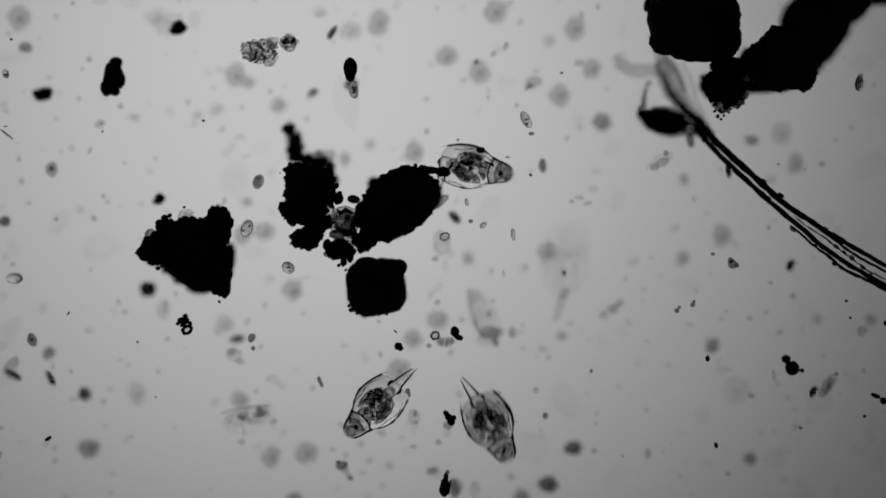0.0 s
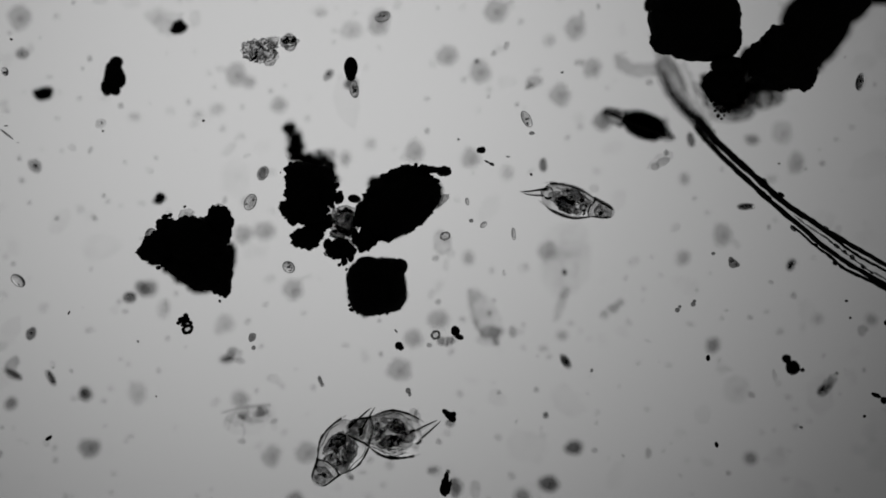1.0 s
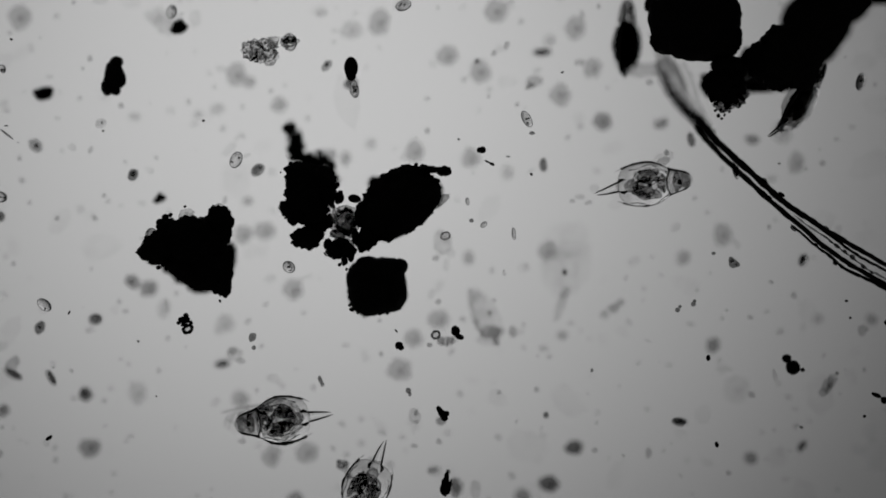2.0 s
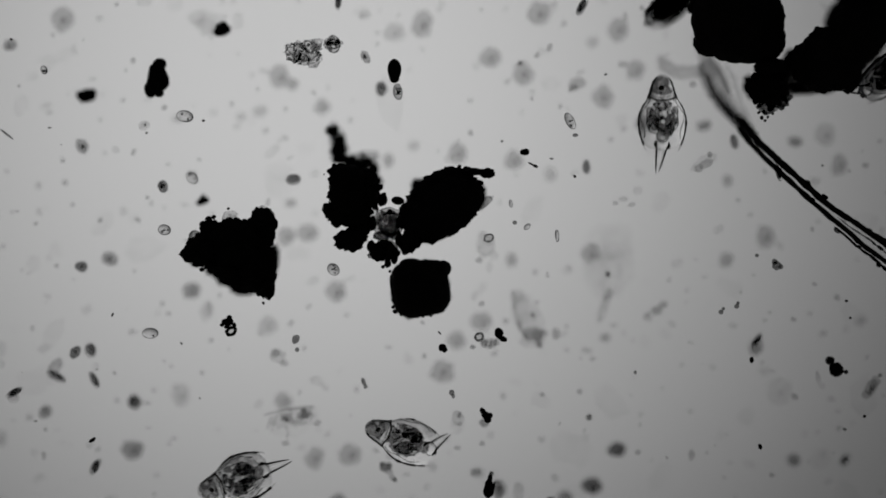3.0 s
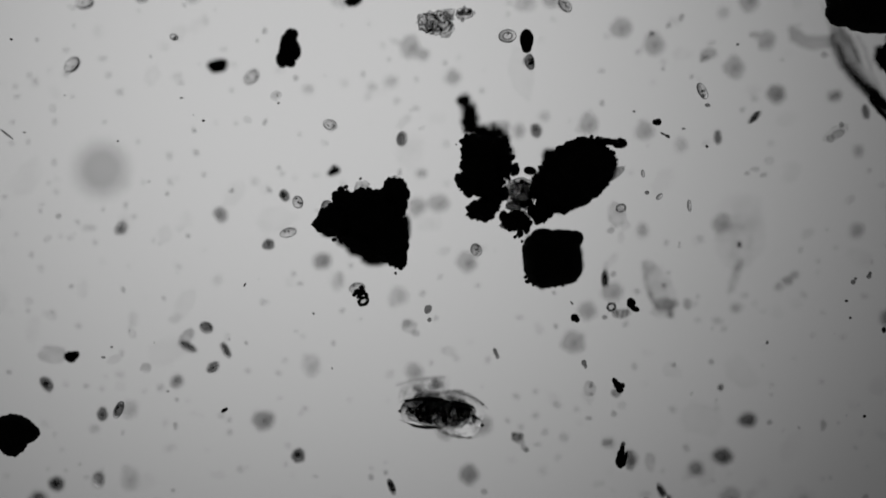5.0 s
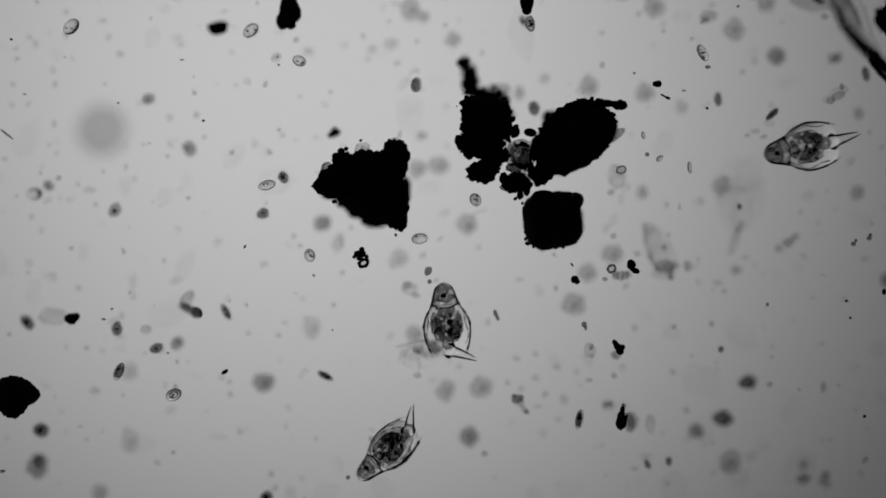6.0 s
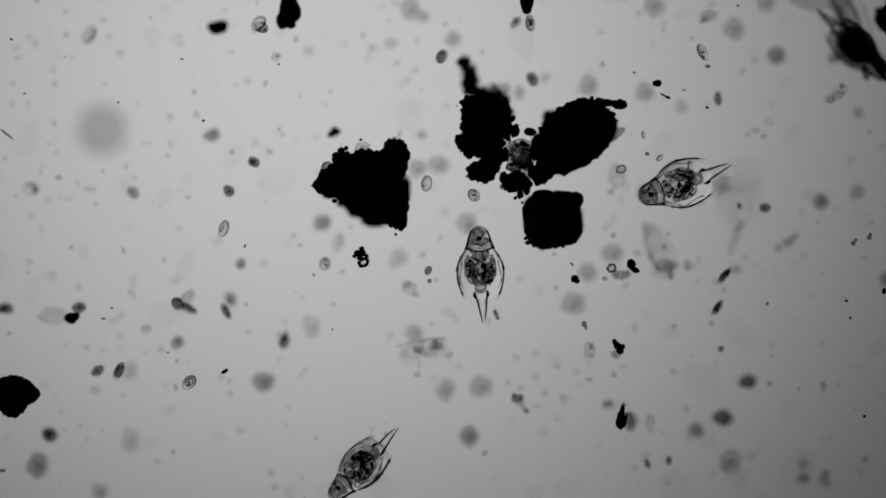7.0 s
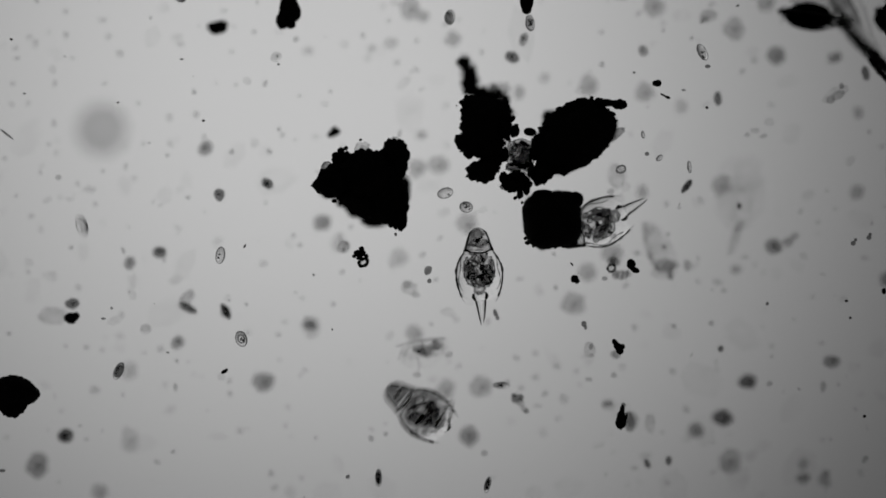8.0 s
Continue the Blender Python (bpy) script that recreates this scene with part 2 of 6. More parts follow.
    part("lump", ball(30, 16, 60, (1285 - 1230, 30 - 116, 0), 0, 56, 0.4, 1, 4), SEDIMENT, c)
    crumbs(c, 1230, 30, 90, [(1266, 185, 5), (1274, 196, 4), (1270, 206, 4), (1284, 190, 5), (1301, 182, 5), (1265, 197, 3), (1281, 205, 3), (1311, 165, 6), (1258, 178, 5), (1276, 211, 3), (1290, 199, 3), (1256, 166, 5), (1314, 176, 4)])
    c = clump(1430, 75, "huge black sausage-shaped clump of sediment", [
        (1374, 112, 50, 47, 8), (1392, 98, 46, 46, 30), (1341, 99, 34, 20, 32), (1378, 82, 40, 33, 28), (1410, 126, 34, 36, 30)], 61, rough=0.45)
    for i, (lx, ly, rx, ry, turn) in enumerate(((1403, 97, 58, 51, 35), (1418, 44, 46, 44, 42), (1446, 46, 56, 50, 42), (1482, 8, 54, 44, 30), (1560, -14, 90, 28, 5), (1440, -30, 60, 44, 0), (1425, 75, 54, 50, 30))):
        part("lump", ball(rx, ry, 60, (lx - 1430, 75 - ly, 125), turn, 65 + i, 0.26, 1, 5), SEDIMENT, c)
    blurred(c, 1430, 75, [(1322, 110, 14, 30, -90), (1352, 150, 34, 13, -98), (1392, 142, 30, 18, -98), (1424, 122, 26, 20, -98), (1462, 62, 30, 22, -90), (1516, 6, 30, 14, -90)], 97, 0.18)
    part("haze", ball(24, 20, 8, (1326 - 1430, 75 - 144, -100), -8, 98, 0.5, 1, 4), DARK_CELL, c, "grey haze on the rim")
    part("haze", ball(20, 24, 8, (1330 - 1430, 75 - 136, -90), 20, 99, 0.5, 1, 4), DARK_CELL, c, "grey haze on the rim")
    c = clump(-280, 820, "black rounded clump of sediment", [(-284, 812, 38, 26, -12), (-290, 832, 26, 26, 0), (-262, 816, 20, 15, 0), (-278, 800, 14, 16, 20)], 71, rough=0.3)


big_clumps()


# ---- wheel animalcules ----
def shell(stations, n=28, belly=1.0):
    """A closed body along x: stations of x, half-width, half-height, height of axis."""
    bm = bmesh.new()
    rings = []
    for x, w, h, z in stations:
        rings.append([bm.verts.new(Vector((x, w * math.cos(a), z + h * math.sin(a) * (1 if math.sin(a) > 0 else belly))) * U)
                      for a in (2 * math.pi * j / n for j in range(n))])
    for r0, r1 in zip(rings, rings[1:]):
        for j in range(n):
            bm.faces.new((r0[j], r0[(j + 1) % n], r1[(j + 1) % n], r1[j]))
    bm.faces.new(rings[0][::-1])
    bm.faces.new(rings[-1])
    bmesh.ops.recalc_face_normals(bm, faces=bm.faces)
    return bm


def smooth_rows(rows, n):
    out = []
    R = [np.array(r, float) for r in rows]
    for i in range(len(R) - 1):
        p0, p1, p2, p3 = R[max(i - 1, 0)], R[i], R[i + 1], R[min(i + 2, len(R) - 1)]
        for k in range(n):
            t = k / n
            out.append(0.5 * (2 * p1 + (p2 - p0) * t + (2 * p0 - 5 * p1 + 4 * p2 - p3) * t * t + (3 * p1 - p0 - 3 * p2 + p3) * t ** 3))
    return [tuple(max(c, 0.3) if i in (1, 2) else c for i, c in enumerate(r)) for r in out + [R[-1]]]


def rotifer(label, seed, big=1.0, bend=0.0, murk=0, toes=None, back=1.0):
    """Head towards +x, back towards +z. bend: how far the foot hangs to one side, in degrees; murk: how full of dark food."""
    rng = random.Random(seed)
    k = big
    body = thing("rotifer", (0, 0, FOCUS), label, "rotifer", "swimming rotifers")
    gut = (GUT, STOMACH, DARK_FLOC)[murk]

    def sized(rows, n=4):
        return [(x * k, w * k, h * k, z * k) for x, w, h, z in smooth_rows(rows, n)]

    lorica = part("lorica", shell(sized([(-54, 4, 2, 0), (-53, 14, 4, 0), (-50, 24, 7, 0), (-44, 31, 11, 1), (-32, 37, 20, 1), (-16, 40, 24, 1), (0, 40, 25, 1), (14, 36.5, 24, 1),
                                         (26, 30.5, 21, 0), (34, 25.5, 18, 0), (38, 23, 16, 0)]), 32, 0.5), LORICA, body, "clear stiff shell")
    for s in (1, -1):
        spine = [(-38 * k, s * 35 * k, 0), (-47 * k, s * 32.5 * k, 0), (-57 * k, s * 27 * k, 0)]
        part("spine", tube(spine, (3.2 * k, 2.4 * k, 0.5 * k), 8), PALE, lorica)
        edge = glide([(-47 * k, s * 32 * k, 0), (-32 * k, s * 37 * k, 0), (-16 * k, s * 40 * k, 0), (0, s * 40.5 * k, 0), (14 * k, s * 37 * k, 0),
                      (26 * k, s * 31 * k, 0), (38 * k, s * 23.5 * k, 0)], 4)
        n = len(edge) - 1
        part("rim", tube(edge, [k * (1 if s < 0 else back) * (0.6 + 2.1 * math.sin(math.pi * min(1, 0.08 + i / n)) ** 0.7) * (0.85 + 0.75 * noise.noise(Vector((i * 0.45, seed, s)))) for i in range(n + 1)], 6), CUTICLE, lorica, "dark thick edge")
        fold = [(x + 2 * k, y - s * (5.5 + 2.5 * math.sin(0.5 * i + seed)) * k, z + 5 * k) for i, (x, y, z) in enumerate(edge[3:-3])]
        part("inner_fold", tube(fold, [k * max(0.25, 0.75 + 0.9 * noise.noise(Vector((i * 0.5, seed + 3, s)))) for i in range(len(fold))], 6), GRANULE, lorica, "thin inner fold of the shell")
    head = part("head", shell(sized([(34, 24, 16, 0), (41, 21.5, 15, 0), (49, 19.5, 14, 0), (57, 17.5, 13, 0), (64, 15, 11, 0), (70, 11.5, 9, 0), (74, 7.5, 6, 0), (76, 2, 2, 0)]), 20), HEAD, body, "grey blunt head")
    for s in (1, -1):
        cheek = glide([(34 * k, s * 25.5 * k, 0), (46 * k, s * 21 * k, 0), (57 * k, s * 17.8 * k, 0), (66 * k, s * 14.2 * k, 0), (72 * k, s * 9.5 * k, 0)], 3)
        part("cheek_edge", tube(cheek, [k * (2.0 + 1.0 * noise.noise(Vector((i * 0.6, seed, s)))) * (1.25 if s * (back - 1.0) > 0 else 1) * min(1.0, 0.35 + 0.18 * (len(cheek) - 1 - i)) for i in range(len(cheek))], 6), CUTICLE, head)
    part("crown", ball(8 * k, 11 * k, 8 * k, (63 * k, 0, 2), 0, seed, 0.8, 0.5, 4), GUT, head, "grey wheel organ")
    part("brain", ball(7 * k, 15 * k, 6 * k, (48 * k, 0, 3), 0, seed + 1, 0.9, 0.5, 4), DARK_FLOC, head)
    part("eye_spot", ball(3.6 * k, 4.8 * k, 3 * k, (52 * k, 1, 8), 0, seed, 0.4, 0.5, 3), CUTICLE, head, "dark eye spot")
    seam = glide([(37 * k, -23 * k, 3), (32 * k, -12 * k, 6), (31 * k, 0, 8), (32 * k, 12 * k, 6), (37 * k, 23 * k, 3)], 4)
    part("collar", tube(seam, [k * (1.5 + 1.1 * noise.noise(Vector((0.55 * i, seed, 7)))) for i in range(len(seam))], 6), CUTICLE, body, "dark seam behind the head")
    for i in range(7):
        q = i / 6 * 2 - 1
        part("mastax_grain", ball(rng.uniform(2.2, 3.8) * k, rng.uniform(1.8, 3.2) * k, 3 * k, ((27 + 5 * math.cos(2.1 * i + seed)) * k, 21 * q * k, 7 * k), 50 * i, seed + i, 0.4, 0.5, 3), (GLOBULE, GRANULE, DARK_CELL)[i % 3], body, "grain of the grinding stomach")
    part("mastax", ball(9 * k, 15 * k, 9 * k, (22 * k, 0, 0), 0, seed + 1, 0.5, 0.6, 4), gut, body, "grey grinding jaws")
    for s in (1, -1):
        part("jaw", tube([(27 * k, s * 3 * k, 5 * k), (20 * k, s * 8 * k, 6 * k), (14 * k, s * 3 * k, 5 * k)], (1.2 * k, 1.6 * k, 0.9 * k), 6), GRANULE, body)
        part("stomach_lobe", ball(18 * k, 10.5 * k, 12 * k, ((-6 + 4 * s) * k, s * 13.5 * k, 0), s * 12, seed + 2 + s, 0.6, 0.7, 4), (GUT if seed == 25 else STOMACH, STOMACH, STOMACH)[murk], body, "dark food-filled stomach")
        part("stomach_core", ball(10 * k, 7 * k, 7 * k, ((-9 + 6 * s) * k, s * 13 * k, 3 * k), s * 30, seed + 12 + s, 0.6, 0.7, 4), DARK_CELL if murk == 2 else MURK, body, "darker middle of the stomach")
        part("gland", ball(7 * k, 6 * k, 6 * k, (13 * k, s * 21 * k, 2), 20 * s, seed + 6 + s, 0.6, 0.6, 3), GUT, body)
        q = [(14, 24 + 2 * rng.random(), 0), (4, 26, 2), (-10, 25 + 2 * rng.random(), 2), (-22, 19, 0), (-28, 9 * rng.random(), 0)]
        part("lobe_edge", tube(glide([(a * k, s * b * k, c * k) for a, b, c in q], 3), [k * (0.9 + 0.8 * noise.noise(Vector((0.7 * i, seed, s)))) for i in range(13)], 6), GRANULE, body)
    part("intestine", ball(12 * k, 10 * k, 8 * k, (-31 * k, rng.uniform(-4, 4) * k, 0), 0, seed + 9, 0.6, 0.6, 3), GUT, body)
    for i in range(5):
        a = rng.uniform(0, 6.28)
        q = [((-4 + (13 + 12 * j / 4) * math.cos(a + 0.25 * j)) * k, (12 + 4 * j) * math.sin(a + 0.25 * j) * k, rng.uniform(-3, 8) * k) for j in range(5)]
        part("fold", tube(glide(q, 3), [k * max(0.2, rng.uniform(0.5, 1.1) * math.sin(math.pi * (m + 1) / 14)) for m in range(13)], 6), GRANULE, body, "dark fold of the body wall")
    part("plasm", ball((29, 40, 39)[murk] * k, (26, 35, 34)[murk] * k, (17, 17, 22)[murk] * k, (-2 * k, 0, 0), 0, seed + 4, 0.45, 1.0, 4), (PALE if seed == 25 else PLASM, PLASM, MURK)[murk], body, "cloudy body plasm")
    # Unseen sheets added inside the dark body, so it blocks more light side-on.
    for y in range(-26, 27, 7) if murk == 2 and toes else ():
        part("shading_sheet", ball(k * 40 * math.cos(y / 36), 3.0 * k, 21 * k, (-2 * k, y * k, 0), 0, seed + y, 0.15, 1.0, 3), PALE, body, "added thin upright sheet that darkens the body side-on")
    for i in range(8):
        a, q, w = rng.uniform(0, 6.28), rng.uniform(0.1, 1) ** 0.6, rng.uniform(2.6, 5.4)
        cx, cy, cz = -6 + 22 * q * math.cos(a), 19 * q * math.sin(a), rng.uniform(0, 10)
        loop = [((cx + w * 1.25 * math.cos(b)) * k, (cy + w * math.sin(b + 0.3)) * k, (cz + 0.5 * math.sin(2 * b)) * k) for b in (2 * math.pi * j / 14 for j in range(15))]
        part("food_vacuole", tube(loop, [k * (0.65 + 0.5 * noise.noise(Vector((0.5 * j, i, seed)))) for j in range(15)], 5), GRANULE if i % 3 else CUTICLE, body, "dark-rimmed food vacuole")
    for i in range(11):
        a, q, w = 2.4 * i + seed, 0.25 + 0.7 * ((i * 0.382) % 1), 3.4 + 2.4 * rng.random()
        part("fat_globule", ball(w * k, w * 0.9 * k, w * 0.8 * k, ((-5 + 23 * q * math.cos(a)) * k, 20 * q * math.sin(a) * k, rng.uniform(4, 12) * k), 0, seed + i, 0.12, 0.6, 3), GLOBULE, body, "clear dark-rimmed fat globule")
    for i in range(7 + 8 * murk):
        a, q = rng.uniform(0, 6.28), rng.uniform(0, 1) ** 0.6
        part("food_grain", ball(rng.uniform(2.4, 5.6) * k, rng.uniform(2, 4.6) * k, 3 * k, ((-5 + 25 * q * math.cos(a)) * k, 24 * q * math.sin(a) * k, rng.uniform(-6, 12) * k),
                                60 * a, seed + i, 0.3, 0.5, 3), (DARK_CELL, GRANULE, DARK_CELL)[i % 3], body)
    foot = part("foot", shell([(x * k, w * k, h * k, 0) for x, w, h in ((8, 9, 6), (2, 11, 7), (-4, 11, 7), (-9, 9, 6), (-13, 8, 4))], 14), LORICA, body, "jointed foot")
    foot.matrix_basis = pose(-44 * k * U, 0, -3 * k * U, 0, 0, bend)
    sway = rng.uniform(-5.0, 5.0)
    for s in (1, -1):
        part("foot_band", tube([(5 * k, s * 11 * k, 2), (-2 * k, s * 12 * k, 3), (-8 * k, s * 9 * k, 3)], (1.6 * k, 3.2 * k, 2.2 * k), 6), CUTICLE, foot)
        toe = [((-9 - (42 + 2 * s) * q) * k, (s * (3.4 * (1 - q) + 1.7) + sway * q * q) * k, 2 * math.sin(3 * q)) for q in (0, 0.2, 0.4, 0.6, 0.8, 1)]
        spike = part("toe", tube(toe, [w * k for w in (3.2, 2.9, 2.5, 2.1, 1.6, 0.7)], 10), toes or FAINT, foot, "pointed toe")
        edge = [(x, y + s * r0 * k, z) for (x, y, z), r0 in zip(toe, (3.2, 2.9, 2.5, 2.0, 1.4, 0.4))]
        part("toe_edge", tube(edge, [w * k for w in (1.9, 1.8, 1.6, 1.4, 1.1, 0.4)], 6), toes or CUTICLE, spike)
    return body, foot


ROTIFER_A, FOOT_A = rotifer("clear armoured rotifer swimming with two pointed toes", 3)
ROTIFER_B, FOOT_B = rotifer("clear rotifer with dark full stomach and slim toes", 14, 1.02, 0, 1, None, 1.5)
ROTIFER_C, FOOT_C = rotifer("bright clear rotifer with a grey stomach", 25, 1.02)
ROTIFER_D, FOOT_D = rotifer("dark blurred rotifer beside the plant fibre", 36, 1.04, 48, 2, DARK_CELL)
ROTIFER_E, FOOT_E = rotifer("dark rotifer half hidden under the black clump", 47, 1.1, -55, 2)


# ---- plant fibre ----
def fibre():
    rng = random.Random(77)
    body = thing("plant_fibre", spot(1400, 386), "long clear plant fibre with two dark edges", "fibre")

    def line(rows, wobble=1.2):
        out = []
        flat = [(784 + (x - 785.7) * (1 - z * U / REACH) - 1400, 386 - (441 + (y - 440.3) * (1 - z * U / REACH)), z) for x, y, z in rows]
        for p in glide(flat, 6):
            out.append(p + wobble * Vector((noise.noise(p * 0.07), noise.noise(p * 0.07 + Vector((9, 9, 9))), 0)))
        return out

    def strand(name, rows, wide, mat, label="", uneven=0.28, wobble=1.2, sides=10):
        pts = line(rows, wobble)
        n = len(pts) - 1
        radii = [max(0.4, (wide[0] + (wide[1] - wide[0]) * i / n) * min(1.0, 0.3 + i / 5) * (1 + uneven * noise.noise(Vector((i * 0.45, rows[0][0], 0))))) for i in range(n + 1)]
        part(name, tube(pts, radii, sides), mat, body, label)

    strand("edge_strand", [(1228, 222, -72), (1240, 236, -58), (1254, 252, -44), (1282, 281, -28), (1312, 309, -14), (1350, 344, -4), (1400, 387, 0), (1426, 408, 0), (1450, 430, 0), (1475, 448, 0),
                           (1500, 466, 0), (1535, 486, 0), (1568, 504, 0), (1700, 575, 0)], (5.2, 4.0), CUTICLE, "dark edge strand")
    strand("edge_strand", [(1228, 204, -72), (1242, 218, -58), (1258, 238, -44), (1280, 261, -28), (1305, 284, -14), (1350, 325, -4), (1378, 350, 0), (1405, 371, 0), (1432, 388, 0), (1455, 404, 0),
                           (1485, 421, 0), (1515, 439, 0), (1545, 456, 0), (1568, 469, 0), (1700, 540, 0)], (7.0, 3.6), CUTICLE, "dark edge strand")
    strand("fine_strand", [(1400, 398, 0), (1412, 408, 0), (1445, 436, 0), (1475, 459, 0), (1492, 474, 0), (1515, 486, 0), (1545, 499, 0), (1568, 512, 0), (1700, 583, 0)], (2.0, 3.8), CUTICLE, uneven=0.7, wobble=2.0)
    strand("fine_strand", [(1436, 394, 0), (1462, 412, 0), (1490, 432, 0), (1512, 449, 0), (1540, 465, 0), (1568, 480, 0), (1700, 551, 0)], (2.6, 2.4), CUTICLE, uneven=0.5)
    strand("inner_strand", [(1405, 381, 0), (1430, 400, 0), (1460, 420, 0), (1482, 437, 0), (1510, 457, 0), (1540, 480, 0), (1568, 494, 0), (1700, 565, 0)], (1.6, 1.6), DARK_CELL, "thin inner line", 0.9, 2.0, 6)
    strand("core", [(1236, 222, -60), (1256, 245, -45), (1292, 280, -25), (1330, 318, -8), (1375, 358, 0), (1430, 399, 0), (1480, 436, 0), (1530, 468, 0), (1568, 488, 0), (1700, 560, 0)], (8.0, 12.0), FAINT, "clear core", 0.1)
    for x, y, rx, ry in ((1481, 436, 7, 3), (1496, 446, 4, 2.5), (1509, 456, 6, 4), (1528, 473, 5, 3), (1543, 483, 4, 2.5), (1470, 428, 4, 2)):
        part("inner_spot", ball(rx, ry, 2.5, (x - 1401.7, 385.3 - y, 3), -38, x, 0.5, 0.5, 3), GRANULE, body, "dark spot inside the fibre")
    for x, y, rx, ry in ((1405, 405, 6, 4), (1361, 352, 6, 4), (1384, 345, 6, 3), (1412, 372, 5, 3), (1353, 322, 7, 5), (1424, 418, 5, 2), (1444, 434, 5, 3), (1478, 466, 5, 3), (1463, 404, 5, 2.5)):
        part("crust", ball(rx, ry, 3, (x - 1401.7, 385.3 - y, 0), -35, x, 0.7, 0.4, 3), (SEDIMENT, GRANULE)[x % 2], body, "grain of crust on the fibre")
    strand("fray", [(1092, 96, -100), (1103, 116, -100), (1132, 127, -100), (1170, 124, -100)], (12, 12), DIM, "faint frayed end", 0.4, 4.0)
    strand("lower_band", [(1166, 106, -104), (1175, 130, -104), (1188, 160, -100), (1208, 188, -92), (1234, 214, -76), (1258, 240, -56)], (14, 12), MURK, "broad grey twisted band", 0.2, 2.0, 14)
    strand("band_streak", [(1172, 124, -104), (1181, 146, -102), (1190, 166, -98), (1206, 187, -92), (1228, 206, -80), (1250, 230, -64)], (5.0, 6.5), GRANULE, "dark streak in the band", 0.5, 2.0)
    strand("band_streak", [(1196, 176, -96), (1214, 199, -88), (1234, 222, -76), (1252, 243, -60)], (4.0, 5.0), DARK_CELL, "dark streak in the band", 0.5, 2.0)
    strand("upper_band", [(1162, 84, -104), (1182, 106, -104), (1199, 134, -102), (1209, 164, -96), (1224, 196, -84), (1242, 220, -70)], (10, 11), DIM, "paler upper band", 0.25, 2.0, 14)
    strand("band_streak", [(1172, 94, -104), (1188, 112, -104), (1204, 138, -100), (1212, 162, -96)], (5.0, 4.5), MURK, "dark streak in the band", 0.4, 2.0)
    strand("veil", [(1206, 108, -100), (1222, 136, -100), (1230, 164, -92), (1242, 196, -78), (1258, 222, -60)], (5, 4), PALE, "thin pale fold", 0.3, 2.0)
    strand("veil_edge", [(1150, 56, -100), (1158, 82, -104), (1166, 108, -104), (1170, 128, -104)], (3.0, 3.0), DIM, "faint edge line", 0.3, 1.5)
    return body


fibre()

# ---- dark grains and flakes ----
def grains(x, y, label, lobes, seed, mat=None, rough=0.4, lift=0.0, name="mineral_grain", group="dark grains"):
    """A small dark body of a few lobes: centre, half-axes, turn."""
    body = thing(name, spot(x, y, FOCUS + lift), label, "grain", group)
    for i, (lx, ly, rx, ry, turn) in enumerate(lobes):
        part("lobe", ball(rx, ry, min(rx, ry) * 0.9, (lx - x, y - ly, 0), turn, seed + i, rough, 0.7, 3), mat or SEDIMENT, body)
    return body


def mote(x, y, rx, ry, turn, shade, lift=0.0, seed=None, name="drifting_particle", label="small dark particle adrift in the water", core=0.0):
    seed = int(x * 3 + y * 7) % 97 if seed is None else seed
    body = thing(name, spot(x, y, FOCUS + lift), label, "particle", "drifting particles")
    part("body", ball(rx, ry, min(rx, ry) * 0.9, (0, 0, 0), turn, seed, 0.35, 0.7, 3), shade, body)
    if core:
        part("core", ball(rx * core, ry * core, min(rx, ry) * core, (1, 1, 2), turn, seed + 5, 0.3, 0.7, 2), GRANULE, body)
    return body


def sunken(x, y, rx, ry, shade, turn=0, core=0.0, seed=None):
    """A cell that has sunk onto the glass, well below the plane of focus."""
    seed = int(x * 5 + y * 3) % 89 if seed is None else seed
    rz = min(rx, ry) * 0.8
    body = thing("sunken_cell", spot(x, y, rz * U * 1.02), "blurred grey cell lying on the glass slide", "cell", "sunken cells")
    part("cell_body", ball(rx * 1.1, ry * 1.1, rz, (0, 0, 0), turn, seed, 0.5, 0.8, 3), shade, body)
    part("nucleus", ball(rx * 0.4, ry * 0.4, rz * 0.4, (rx * 0.15, -ry * 0.1, 0), turn, seed + 3, 0.2, 0.7, 2), GRANULE if core else shade, body)
    return body


